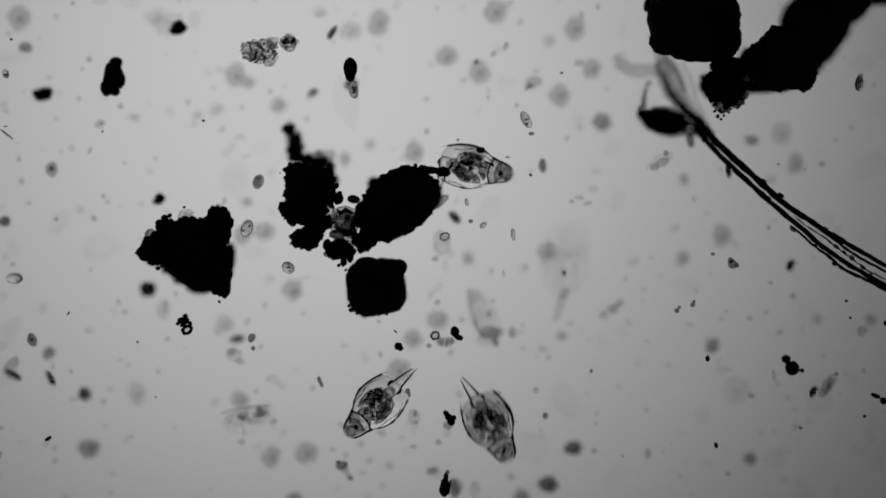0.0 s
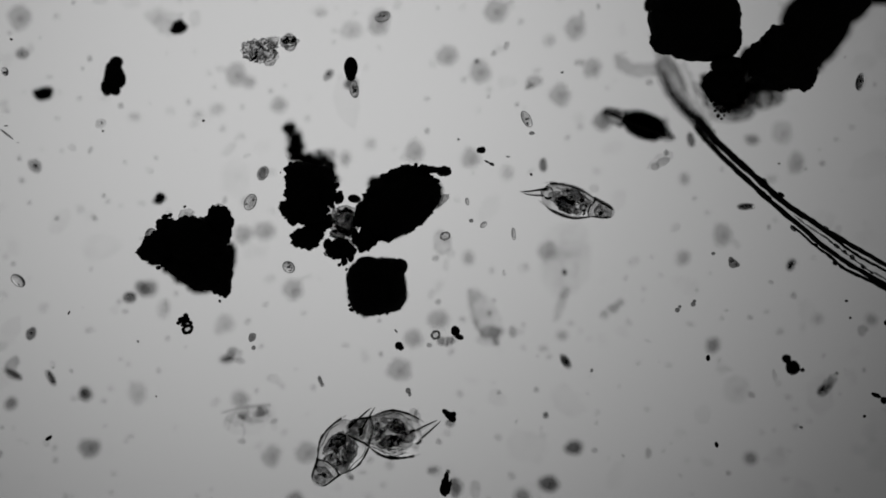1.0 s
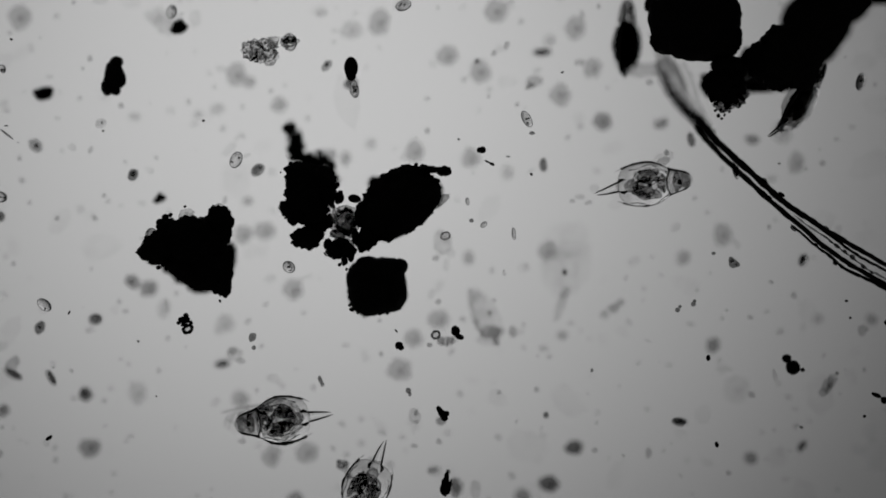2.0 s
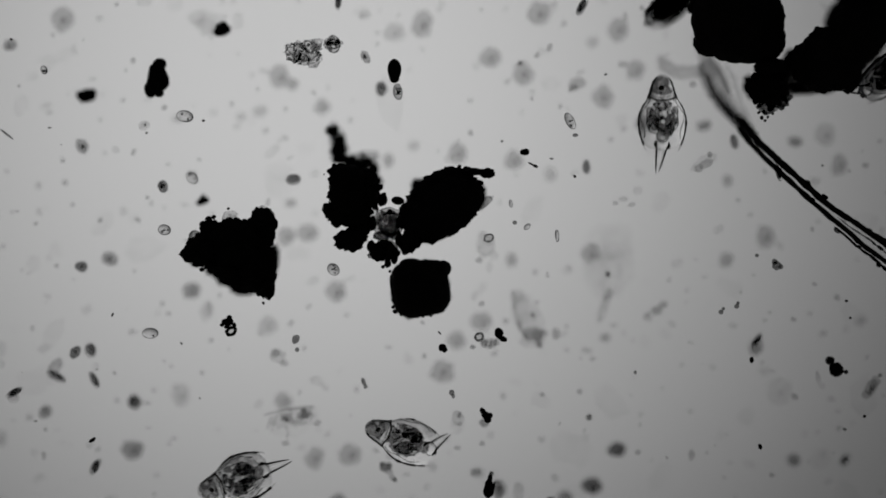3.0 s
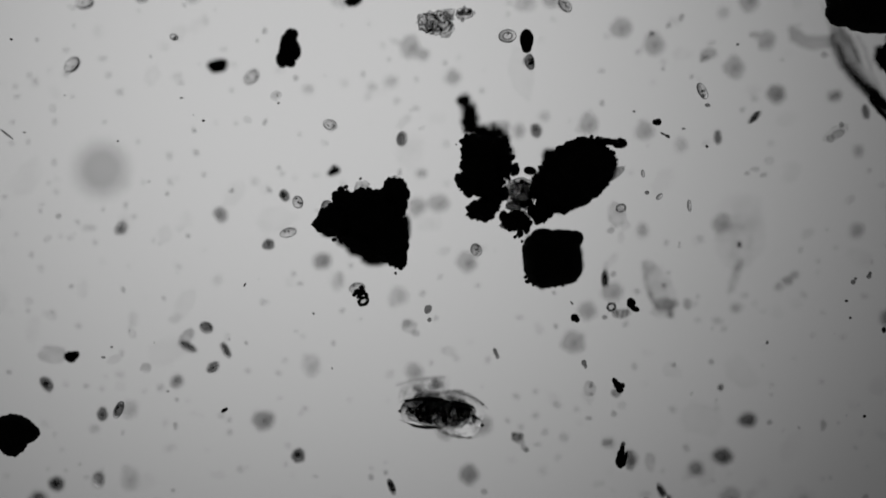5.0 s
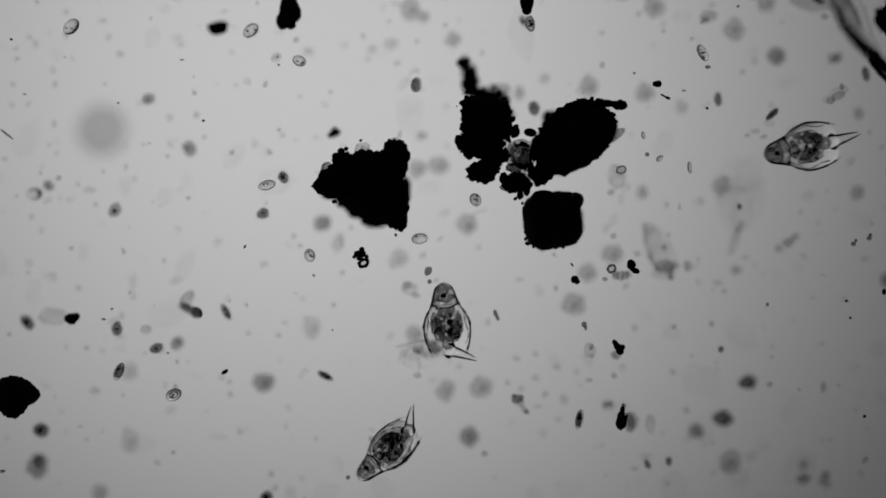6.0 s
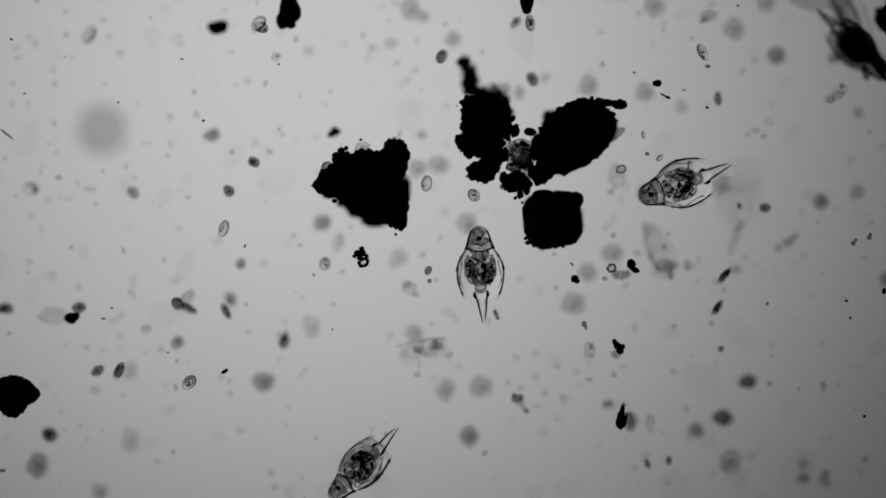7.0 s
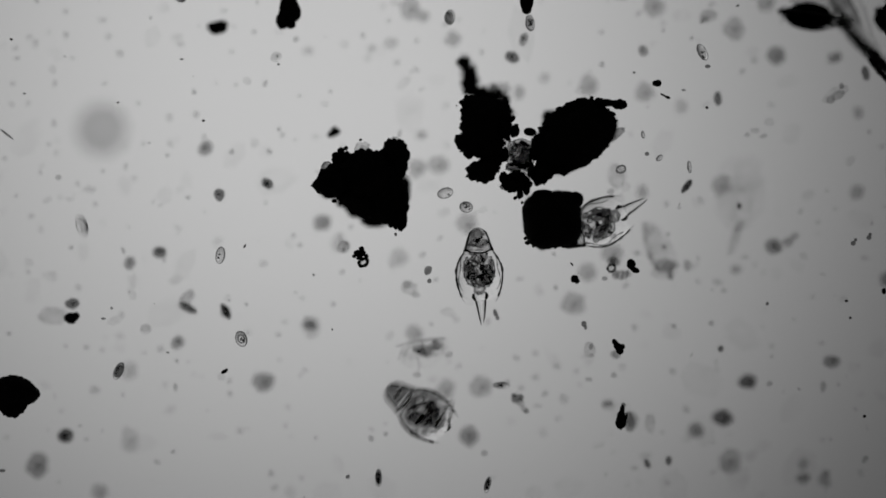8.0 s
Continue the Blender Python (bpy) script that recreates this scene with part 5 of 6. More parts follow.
    walk(FOOT_C, kick([(0, 85), (0.1, 60, -60), (0.2, 40, -30), (0.3, 20), (0.5, 0), (0.8, 0), (0.9, 28), (1.2, 28), (2.3, 4), (2.5, 0), (2.6, 40, -40), (2.7, 35, -70), (2.8, 20, -30), (3.0, -10), (3.2, 0), (3.7, 0), (3.8, 70, -50), (3.9, 60, -72), (4.1, 60, -75), (5.0, 0), (6.3, 15), (6.4, 30), (6.5, 55), (6.7, 25), (7.0, 8), (8.0, 5)], 1.02))
    walk(FOOT_D, kick([(0, 20, -85), (0.1, 10, -60), (0.2, 0), (0.8, 0), (0.85, 50, -15), (0.9, 88, -10), (1.2, 88, -10), (2.3, 85, -18), (3.0, 80, -20), (6.3, 0), (7.4, 20), (7.7, 75), (8.0, 85)], 1.04))
    walk(SPLINTER, swim([(0, 797, 743, 0), (0.8, 797, 742, 0), (1.0, 798, 738, 15), (1.2, 784, 737, 5), (2.3, 785, 735, 0), (2.6, 785, 736, 0)] + [(t, 783.5 + pan(t)[0], 736 + pan(t)[1], 0) for t in (3.0, 3.5, 4.0, 4.5, 5.0, 6.5, 8.0)]))
    walk(LOOSE_CELL, drift(LOOSE_CELL, [(0, 510, 474, -40), (2.6, 510, 474, -40), (3.5, 516, 480, -50), (4.0, 528, 496, -20), (4.5, 563, 504, 0), (5.0, 531, 493, -60), (6.5, 529, 467, -60), (7.0, 526, 465, -50), (7.5, 515, 482, -20), (8.0, 513, 486, -10)]))
    for speck, dx, dy in DUST:
        walk(speck, swim([(t, dx, dy, 0) for t, _, _ in PAN]))
    walk(CILIATES[0], course([(0, 457, 322, 66, 0), (0.5, 458, 318, 66, -0.00652), (0.9, 464, 309, 66, -0.0117), (1, 465, 307, 60, -0.013), (1.1, 491, 291, 39, -0.0143),
        (1.2, 487, 289, 39, -0.0157), (2.3, 450, 308, 39, -0.03), (2.5, 447, 312, 52, -0.03), (3, 519, 318, 4, -0.03), (3.5, 540, 320, -6, -0.03),
        (4, 692, 322, -14, -0.03), (4.5, 668, 299, 50, -0.03), (5, 711, 246, 80, -0.0231), (5.2, 716, 213, 80, -0.0203), (6.3, 742, 148, 80, -0.005),
        (6.6, 746, 143, 47, -0.005), (6.7, 758, 131, 47, -0.005), (6.9, 760, 127, 52, -0.005), (7, 782, 100, 60, -0.005), (7.5, 797, 68, 65, -0.005),
        (8, 796, 31, 85, -0.005)]))
    walk(CILIATES[1], course([(0, 437, 404, 69, -0.012), (0.3, 440, 406, 68, -0.0104), (0.4, 446, 382, 78, -0.00991), (0.5, 446, 378, 83, -0.00939), (0.8, 444, 366, 83, -0.00783),
        (1, 443, 358, 64, -0.00678), (1.2, 443, 346, 64, -0.00574), (2.3, 402, 271, 64, 0), (2.4, 394, 267, 144, 0), (2.5, 372, 250, 156, 0),
        (2.6, 336, 228, 151, 0), (2.8, 325, 210, 157, 0), (2.9, 360, 212, 173, 0), (3, 327, 206, 170, 0), (3.2, 346, 206, 170, 0), (3.3, 362, 206, 172, 0),
        (3.5, 351, 204, 180, 0), (3.8, 447, 202, 165, -0.03), (4, 490, 203, 180, -0.05), (4.5, 459, 184, 260, -0.05), (5, 445, 137, 221, -0.05),
        (5.2, 431, 107, 221, -0.0454), (6.3, 447, 53, 221, -0.02), (6.7, 447, 49, 221, -0.02), (6.8, 457, 44, 221, -0.02), (7.1, 459, 40, 229, -0.02),
        (7.2, 478, 20, 226, -0.02), (7.3, 480, 18, 250, -0.02), (7.6, 500, -40, 251, -0.02), (8, 500, -40, 251, -0.02)]))
    walk(CILIATES[2], course([(0, 636, -60, 86, 0), (0.2, 634, -30, 86, 0), (0.4, 630, 34, 88, 0), (0.6, 632, 26, 88, 0), (0.7, 645, 34, 8, 0), (0.8, 661, 27, 7, 0),
        (1, 677, 30, 20, 0), (1.2, 699, 26, 20, 0), (2.3, 715, 8, 20, 0), (2.6, 716, 4, 100, -0.0012), (2.9, 769, -28, 100, -0.0048),
        (3.1, 782, -7, 87, -0.0072), (3.2, 800, 24, 83, -0.0084), (3.3, 815, 26, 83, -0.0096), (3.5, 815, 38, 45, -0.012), (3.6, 827, 38, 28, -0.0128),
        (3.8, 918, 55, 28, -0.0144), (4, 965, 54, 35, -0.016), (4.2, 946, 63, 36, -0.0176), (4.4, 946, 63, -1, -0.0192), (4.5, 980, 47, -38, -0.02),
        (4.8, 988, 18, -38, -0.02), (5, 1000, 10, -45, -0.02), (5.2, 1006, -10, -45, -0.02), (6.3, 1012, -99, -45, -0.02), (8, 1012, -99, -45, -0.02)]))
    walk(CILIATES[3], course([(0, 26, 493, 0, -0.03), (0.5, 22, 485, -7, -0.021), (1, 32, 497, -39, -0.012), (1.2, 44, 510, -39, -0.0104), (2.3, 93, 548, -39, -0.0016),
        (2.5, 110, 556, -20, 1.73e-18), (2.7, 140, 568, -26, 0), (2.9, 232, 585, -21, 0), (3, 266, 590, 0, 0), (3.5, 342, 597, 0, 0), (4, 508, 594, -80, -0.01),
        (4.1, 519, 590, -160, -0.014), (4.2, 540, 588, -180, -0.018), (4.4, 588, 582, -174, -0.026), (4.5, 590, 567, -94, -0.03), (4.6, 594, 546, -158, -0.0283),
        (4.7, 612, 537, -158, -0.0267), (4.8, 612, 531, -173, -0.025), (5.2, 671, 481, -173, -0.0183), (6.3, 752, 400, -173, 0), (6.5, 757, 362, -105, 0),
        (6.7, 755, 333, -87, 0), (7, 755, 325, -100, 0), (7.4, 757, 317, -43, 0), (7.6, 772, 341, -39, 0), (8, 788, 342, 15, 0)]))
    walk(CILIATES[4], course([(0, -160, 462, 0, -0.03), (2.9, -91, 464, 0, -0.0176), (3.5, 53, 465, 0, -0.015), (3.6, 85, 465, -3, -0.013), (3.7, 186, 473, -5, -0.011),
        (3.8, 269, 477, -12, -0.009), (3.9, 346, 489, -12, -0.007), (4, 366, 489, 0, -0.005), (4.1, 410, 495, -3, -0.00625), (4.2, 457, 493, 0, -0.0075),
        (4.3, 463, 493, 11, -0.00875), (4.4, 503, 477, 18, -0.01), (4.5, 507, 464, 20, -0.0112), (4.6, 509, 445, 20, -0.0125), (4.8, 507, 432, 20, -0.015),
        (5, 510, 412, 15, -0.0175), (5.1, 531, 390, 15, -0.0187), (5.2, 518, 380, 15, -0.02), (6.3, 443, 325, 15, 0), (6.4, 424, 350, 55, 0),
        (6.5, 410, 372, 75, 0), (6.7, 408, 376, 75, 0), (6.8, 402, 390, 68, 0), (7, 396, 405, 70, 0), (7.1, 390, 432, 83, 0), (7.5, 391, 444, 80, 0),
        (8, 390, 452, 80, 0)]))
    walk(CILIATES[5], course([(0, 10, 131, 111, -0.01), (0.5, 10, 129, 111, -0.01), (1, 9, 127, 111, -0.01), (2.5, 3, 121, 111, -0.01), (3, 78, 124, 111, -0.01),
        (3.5, 130, 127, 111, -0.01), (4, 301, 132, 111, -0.01), (4.5, 306, 116, 111, -0.01), (5, 308, 66, 160, -0.01), (5.2, 309, 40, 160, -0.01),
        (6.3, 307, -7, 160, -0.01), (8, 307, -7, 160, -0.01)]))
    walk(CILIATES[6], course([(0, -300, 70, 9, 0), (3.5, -147, 65, 9, -0.035), (3.8, 41, 61, 9, -0.038), (4, 91, 62, 89, -0.04), (4.5, 94, 45, 90, -0.045),
        (4.8, 128, 20, 170, -0.048), (5, 150, 6, 190, -0.05), (5.2, 165, -30, 190, -0.0539), (6.3, 222, -59, 190, -0.0753), (6.7, 217, -49, 253, -0.0831),
        (6.8, 205, -4, 245, -0.085), (6.9, 180, 32, 235, -0.0825), (7, 158, 62, 239, -0.08), (7.1, 145, 91, 252, -0.055), (7.2, 127, 158, 262, -0.03),
        (7.3, 125, 230, 268, 0), (7.5, 125, 230, 264, 0), (7.7, 129, 279, 275, 0), (7.9, 133, 325, 278, 0), (8, 145, 400, 290, 0)]))
    walk(CILIATES[7], course([(0, -300, 205, 3, 0), (3.5, -127, 208, 3, 0), (3.8, 38, 214, 3, 0), (4, 86, 213, 80, 0), (4.4, 84, 160, 104, 0), (4.5, 78, 140, 90, 0),
        (4.8, 116, 130, 157, -0.021), (5, 128, 115, 225, -0.035), (5.2, 144, 75, 225, -0.0315), (6.3, 101, 73, 225, -0.012), (6.4, 46, 119, 221, -0.012),
        (6.5, 4, 158, 218, -0.012), (6.6, -45, 190, 212, -0.012), (7, -80, 210, 212, -0.012), (8, -80, 210, 212, -0.012)]))
    walk(CILIATES[8], course([(0, 308, -90, 76, -0.02), (1.2, 309, -61, 76, -0.0241), (2.3, 295, 105, 76, -0.0279), (2.4, 287, 135, 76, -0.0283), (2.5, 285, 147, 35, -0.0286),
        (2.6, 281, 186, 83, -0.029), (2.7, 277, 216, 72, -0.0293), (2.8, 284, 268, 70, -0.0297), (2.9, 316, 295, 101, -0.03), (3, 340, 315, 131, -0.0225),
        (3.2, 380, 331, 131, -0.0075), (3.3, 394, 333, 131, 0), (3.4, 400, 324, 152, -0.000909), (3.5, 388, 323, 165, -0.00182), (3.6, 384, 325, 165, -0.00273),
        (3.7, 422, 327, 165, -0.00364), (3.8, 491, 329, 165, -0.00455), (3.9, 523, 329, 199, -0.00545), (4, 580, 317, 267, -0.00636),
        (4.2, 592, 311, 195, -0.00818), (4.4, 608, 303, 195, -0.01), (4.5, 613, 290, 270, -0.00833), (4.6, 602, 265, 270, -0.00667),
        (4.8, 602, 250, 270, -0.00333), (4.9, 602, 246, 270, -0.00167), (5, 584, 221, 350, 0), (5.1, 566, 206, 337, 0), (5.2, 563, 187, 337, 0),
        (6.3, 521, 101, 337, 0), (6.5, 511, 90, 320, 0), (6.6, 495, 73, 314, 0), (6.8, 487, 65, 323, 0), (6.9, 465, 50, 326, 0), (7, 463, 49, 336, 0),
        (7.1, 426, 42, 350, 0), (7.4, 422, 42, 350, 0), (7.5, 416, 36, 340, 0), (7.7, 378, 20, 340, 0), (7.9, 337, 8, 337, 0), (8, 318, -6, 324, 0)]))
    walk(CILIATES[9], course([(0, 512, 76, 100, -0.03), (3.3, 631, 80, 100, -0.017), (3.4, 651, 94, 100, -0.0166), (3.5, 653, 96, 100, -0.0162), (3.6, 669, 95, 100, -0.0158),
        (3.8, 784, 111, 138, -0.015), (4, 859, 131, 92, 0), (4.2, 867, 127, 92, 0), (4.5, 884, 112, 172, 0), (5, 898, 64, 185, 0), (5.2, 899, 34, 185, 0),
        (6.3, 898, -59, 185, 0), (8, 898, -59, 185, 0)]))
    walk(CILIATES[10], course([(0, -60, 1010, 81, -0.02), (4.8, 162, 958, 81, -0.08), (5, 174, 849, 81, -0.0667), (5.1, 176, 843, 24, -0.06), (5.2, 218, 805, 24, -0.0554),
        (6.3, 311, 695, 24, -0.005), (6.5, 315, 691, 50, -0.005), (6.8, 326, 681, 35, -0.005), (7, 335, 677, 45, -0.005), (7.2, 350, 665, 33, -0.005),
        (7.5, 374, 652, 45, -0.005), (7.6, 393, 634, 42, -0.005), (7.7, 416, 614, 45, -0.005), (8, 427, 600, 109, -0.005)]))
    walk(CILIATES[11], course([(0, -120, 330, 157, 0), (1.2, -59, 344, 157, 0), (2.3, 95, 356, 157, 0), (2.4, 145, 378, 157, 0), (2.5, 147, 378, 180, 0), (2.6, 206, 398, 160, 0),
        (2.7, 206, 400, 160, 0), (2.8, 240, 402, 160, 0), (2.9, 279, 406, 160, 0), (3, 291, 407, 170, 0), (3.1, 295, 408, 170, 0), (3.2, 319, 410, 144, 0),
        (3.3, 313, 396, 136, -0.02), (3.5, 327, 390, 100, -0.0192), (3.6, 360, 378, 41, -0.0188), (3.7, 400, 378, 41, -0.0185), (3.8, 469, 378, 41, -0.0181),
        (3.9, 497, 378, 41, -0.0177), (4, 509, 374, -39, -0.0173), (4.2, 529, 398, -47, -0.0165), (4.5, 539, 383, -50, -0.0154), (4.6, 527, 351, -61, -0.015),
        (4.7, 527, 339, -91, -0.0125), (4.9, 527, 370, -91, -0.0075), (5, 527, 358, -75, -0.005), (5.2, 523, 355, -75, 0), (6.3, 562, 471, -75, -0.02),
        (6.9, 576, 467, -75, -0.0329), (7, 575, 467, -100, -0.035), (7.2, 587, 458, -133, -0.038), (7.5, 590, 451, -92, -0.0425), (8, 608, 437, -140, -0.05)]))
    walk(CILIATES[12], course([(0, 262, 512, 11, -0.06), (0.5, 250, 513, 11, -0.0583), (0.6, 238, 516, 11, -0.058), (0.8, 234, 520, 11, -0.0573), (1, 229, 527, 10, -0.0567),
        (1.2, 216, 540, 10, -0.056), (2.3, 148, 574, 10, -0.0523), (2.6, 121, 589, 29, -0.0513), (2.7, 111, 596, 36, -0.051), (2.8, 128, 606, 39, -0.0507),
        (3, 160, 620, 95, -0.05), (3.5, 208, 627, 95, -0.0455), (4, 375, 634, 95, -0.0409), (4.5, 376, 616, 27, -0.0364), (5, 365, 580, -28, -0.0318),
        (5.2, 368, 555, -28, -0.03), (6.3, 329, 562, -28, -0.005), (6.4, 323, 544, -28, -0.00625), (6.5, 320, 543, -25, -0.0075), (7, 314, 538, -57, -0.0138),
        (7.5, 303, 520, -3, -0.02), (7.6, 294, 493, -71, -0.028), (7.8, 286, 470, -76, -0.044), (8, 282, 447, 0, -0.06)]))
    walk(CILIATES[13], course([(0, -450, 340, 2, 0), (4.8, -108, 313, 2, 0), (5.1, -25, 270, 2, 0), (5.2, 49, 265, 2, 0), (6.3, 63, 358, 2, -0.08), (6.9, 59, 352, -71, -0.08),
        (7, 55, 334, -7, -0.08), (7.1, 44, 315, -63, -0.08), (7.2, 38, 301, -65, -0.08), (7.3, 24, 273, -68, -0.08), (7.5, 2, 214, -57, -0.08),
        (7.7, -50, 160, -46, -0.08), (8, -60, 150, -46, -0.08)]))
    walk(FLAGELLATES[0], course([(0, 588, 58, 58, -0.05), (0.1, 594, 52, 58, -0.0493), (0.2, 598, 48, 58, -0.0487), (0.3, 606, 36, 58, -0.048), (0.4, 608, 32, 58, -0.0473),
        (0.5, 612, 20, 12, -0.0467), (0.6, 614, 0, 86, -0.046), (0.7, 616, -30, 102, -0.0453), (1.2, 601, -61, 102, -0.042), (2.8, 570, -59, 102, -0.0313),
        (3.1, 600, 30, 78, -0.025), (3.2, 623, 34, 78, -0.02), (3.3, 641, 50, 92, -0.015), (3.4, 652, 72, 126, -0.01), (3.5, 683, 89, 172, -0.005),
        (3.6, 675, 135, 92, -0.006), (3.8, 806, 232, 102, -0.008), (4, 858, 268, 85, -0.01), (4.2, 931, 258, 165, -0.01), (4.4, 1020, 285, 167, -0.01),
        (4.5, 1076, 274, 185, -0.01), (4.6, 1148, 247, 200, -0.01), (4.8, 1247, 184, 181, -0.01), (5, 1335, 208, 229, -0.01), (5.1, 1374, 164, 223, -0.01),
        (5.2, 1378, 145, 223, -0.01), (6.3, 1350, 224, 223, -0.03), (6.4, 1291, 222, 205, -0.03), (6.5, 1265, 263, 210, -0.03), (6.7, 1262, 300, 233, -0.03),
        (7, 1215, 330, 233, -0.03), (8, 1215, 330, 233, -0.03)]))
    walk(FLAGELLATES[1], course([(0, 92, 300, 78, -0.05), (0.5, 92, 297, -2, -0.05), (0.7, 80, 295, -8, -0.05), (0.8, 65, 293, -8, -0.05), (1, 62, 294, -53, -0.05),
        (1.2, 46, 289, -53, -0.05), (2.3, 67, 254, -53, -0.05), (2.5, 65, 257, -100, -0.05), (3, 145, 259, -72, -0.05), (3.2, 180, 285, -77, -0.05),
        (3.5, 210, 306, -128, -0.05), (4, 324, 335, -147, -0.05), (4.5, 268, 375, -150, -0.05), (5, 214, 404, -129, -0.05), (5.2, 190, 428, -129, -0.05),
        (6.3, 206, 368, -129, -0.05), (6.4, 205, 369, -77, -0.05), (6.5, 216, 412, -12, -0.0633), (6.6, 222, 410, -31, -0.0767), (6.7, 249, 432, -25, -0.09),
        (6.8, 313, 453, -23, -0.09), (6.9, 360, 479, -39, -0.09), (7, 408, 530, -88, -0.09), (7.1, 445, 542, -19, -0.09), (7.2, 500, 562, -18, -0.09),
        (7.4, 548, 575, -15, -0.09), (8, 548, 575, -15, -0.09)]))
    walk(FLAGELLATES[2], course([(0, 554, 165, 33, -0.06), (0.3, 556, 165, 36, -0.0561), (0.4, 584, 143, 41, -0.0548), (0.7, 588, 137, 41, -0.0509), (1, 582, 133, 50, -0.047),
        (1.2, 582, 131, 50, -0.0443), (2.3, 578, 113, 50, -0.03), (2.6, 577, 112, 50, -0.0267), (2.8, 602, 101, 50, -0.0244), (3, 647, 101, 120, -0.0222),
        (3.1, 649, 101, 124, -0.0211), (3.2, 690, 129, 125, -0.02), (3.3, 703, 127, 125, -0.0225), (3.4, 719, 129, 125, -0.025), (3.5, 722, 125, 100, -0.0275),
        (3.6, 734, 127, 82, -0.03), (3.8, 841, 160, 131, -0.035), (4, 931, 180, 131, -0.04), (5.2, 935, 85, 131, -0.04), (6.3, 924, 31, 131, -0.04),
        (6.5, 921, 27, 131, -0.04), (7, 913, 40, 51, -0.04), (7.1, 913, 36, 51, -0.04), (7.5, 926, 52, 113, -0.04), (8, 927, 70, 70, -0.04)]))
    walk(FLAGELLATES[3], course([(0, 8, 392, 9, -0.05), (1.2, -40, 380, 9, -0.046), (2.3, 7, 390, 9, -0.0423), (2.5, 5, 461, 9, -0.0417), (2.6, 32, 465, -9, -0.0413),
        (2.7, 32, 466, -4, -0.041), (2.8, 99, 469, -5, -0.0407), (2.9, 135, 471, -5, -0.0403), (3, 144, 472, -7, -0.04), (3.1, 178, 475, -5, -0.0397),
        (3.2, 196, 475, -5, -0.0393), (3.3, 210, 477, -10, -0.039), (3.4, 249, 481, -7, -0.0387), (3.5, 251, 481, -6, -0.0383), (3.6, 281, 483, 0, -0.038),
        (3.7, 333, 485, 0, -0.0377), (3.8, 400, 489, 0, -0.0373), (4, 445, 488, -2, -0.0367), (4.2, 455, 492, -6, -0.036), (4.4, 479, 483, 4, -0.0353),
        (4.5, 481, 474, -14, -0.035), (4.9, 477, 445, -14, -0.035), (5, 475, 433, 23, -0.035), (5.1, 477, 424, 23, -0.035), (5.2, 478, 408, 23, -0.035),
        (6.3, 453, 398, 23, -0.035), (6.4, 449, 416, -57, -0.035), (6.5, 443, 378, -20, -0.035), (6.6, 424, 358, -44, -0.035), (6.7, 422, 358, -53, -0.035),
        (6.8, 408, 337, -50, -0.035), (7, 405, 338, -48, -0.035), (7.1, 404, 335, -52, -0.035), (7.2, 390, 319, -47, -0.035), (7.5, 384, 314, 23, -0.035),
        (7.7, 382, 307, 94, -0.035), (7.9, 386, 345, 99, -0.035), (8, 388, 345, 96, -0.035)]))
    walk(FLAGELLATES[4], course([(0, 57, 602, 94, -0.03), (0.5, 56, 594, 94, -0.03), (1, 55, 591, 49, -0.03), (2.3, 73, 578, 49, -0.03), (2.6, 72, 578, 75, -0.03),
        (2.8, 91, 622, 66, -0.03), (2.9, 120, 624, 66, -0.03), (3, 133, 624, 41, -0.03), (3.2, 162, 636, 86, -0.03), (3.4, 183, 654, 86, -0.03),
        (3.5, 188, 656, 112, -0.03), (3.6, 206, 663, 112, -0.03), (3.7, 257, 675, 112, -0.03), (3.8, 323, 679, 112, -0.03), (3.9, 370, 696, 112, -0.03),
        (4, 385, 696, 154, -0.03), (4.2, 396, 690, 154, -0.03), (4.5, 404, 668, 226, -0.03), (4.6, 400, 657, 226, -0.03), (4.9, 400, 639, 229, -0.03),
        (5, 377, 650, 208, -0.03), (5.1, 352, 645, 190, -0.03), (5.2, 352, 630, 190, -0.03), (6.3, 253, 623, 190, -0.03), (6.4, 248, 625, 215, -0.03),
        (6.6, 222, 645, 216, -0.03), (6.8, 213, 650, 216, -0.03), (6.9, 205, 652, 189, -0.03), (7, 173, 656, 200, -0.03), (7.1, 162, 657, 184, -0.03),
        (7.2, 133, 659, 183, -0.03), (7.3, 103, 660, 182, -0.03), (7.4, 101, 660, 169, -0.03), (7.5, 72, 654, 180, -0.03), (7.6, 44, 651, 215, -0.03),
        (8, 20, 690, 239, -0.03)]))
    walk(FLAGELLATES[5], course([(0, 87, 625, 41, -0.07), (0.1, 78, 625, 41, -0.07), (0.3, 84, 624, 57, -0.07), (0.4, 65, 645, 42, -0.07), (0.5, 51, 654, 54, -0.07),
        (0.6, 49, 661, 48, -0.07), (0.7, 30, 677, 53, -0.07), (0.9, 26, 692, 75, -0.07), (1, 20, 714, 41, -0.07), (1.2, 15, 730, 41, -0.07),
        (2.3, 5, 726, 41, -0.07), (8, 315, 606, 41, -0.07)]))
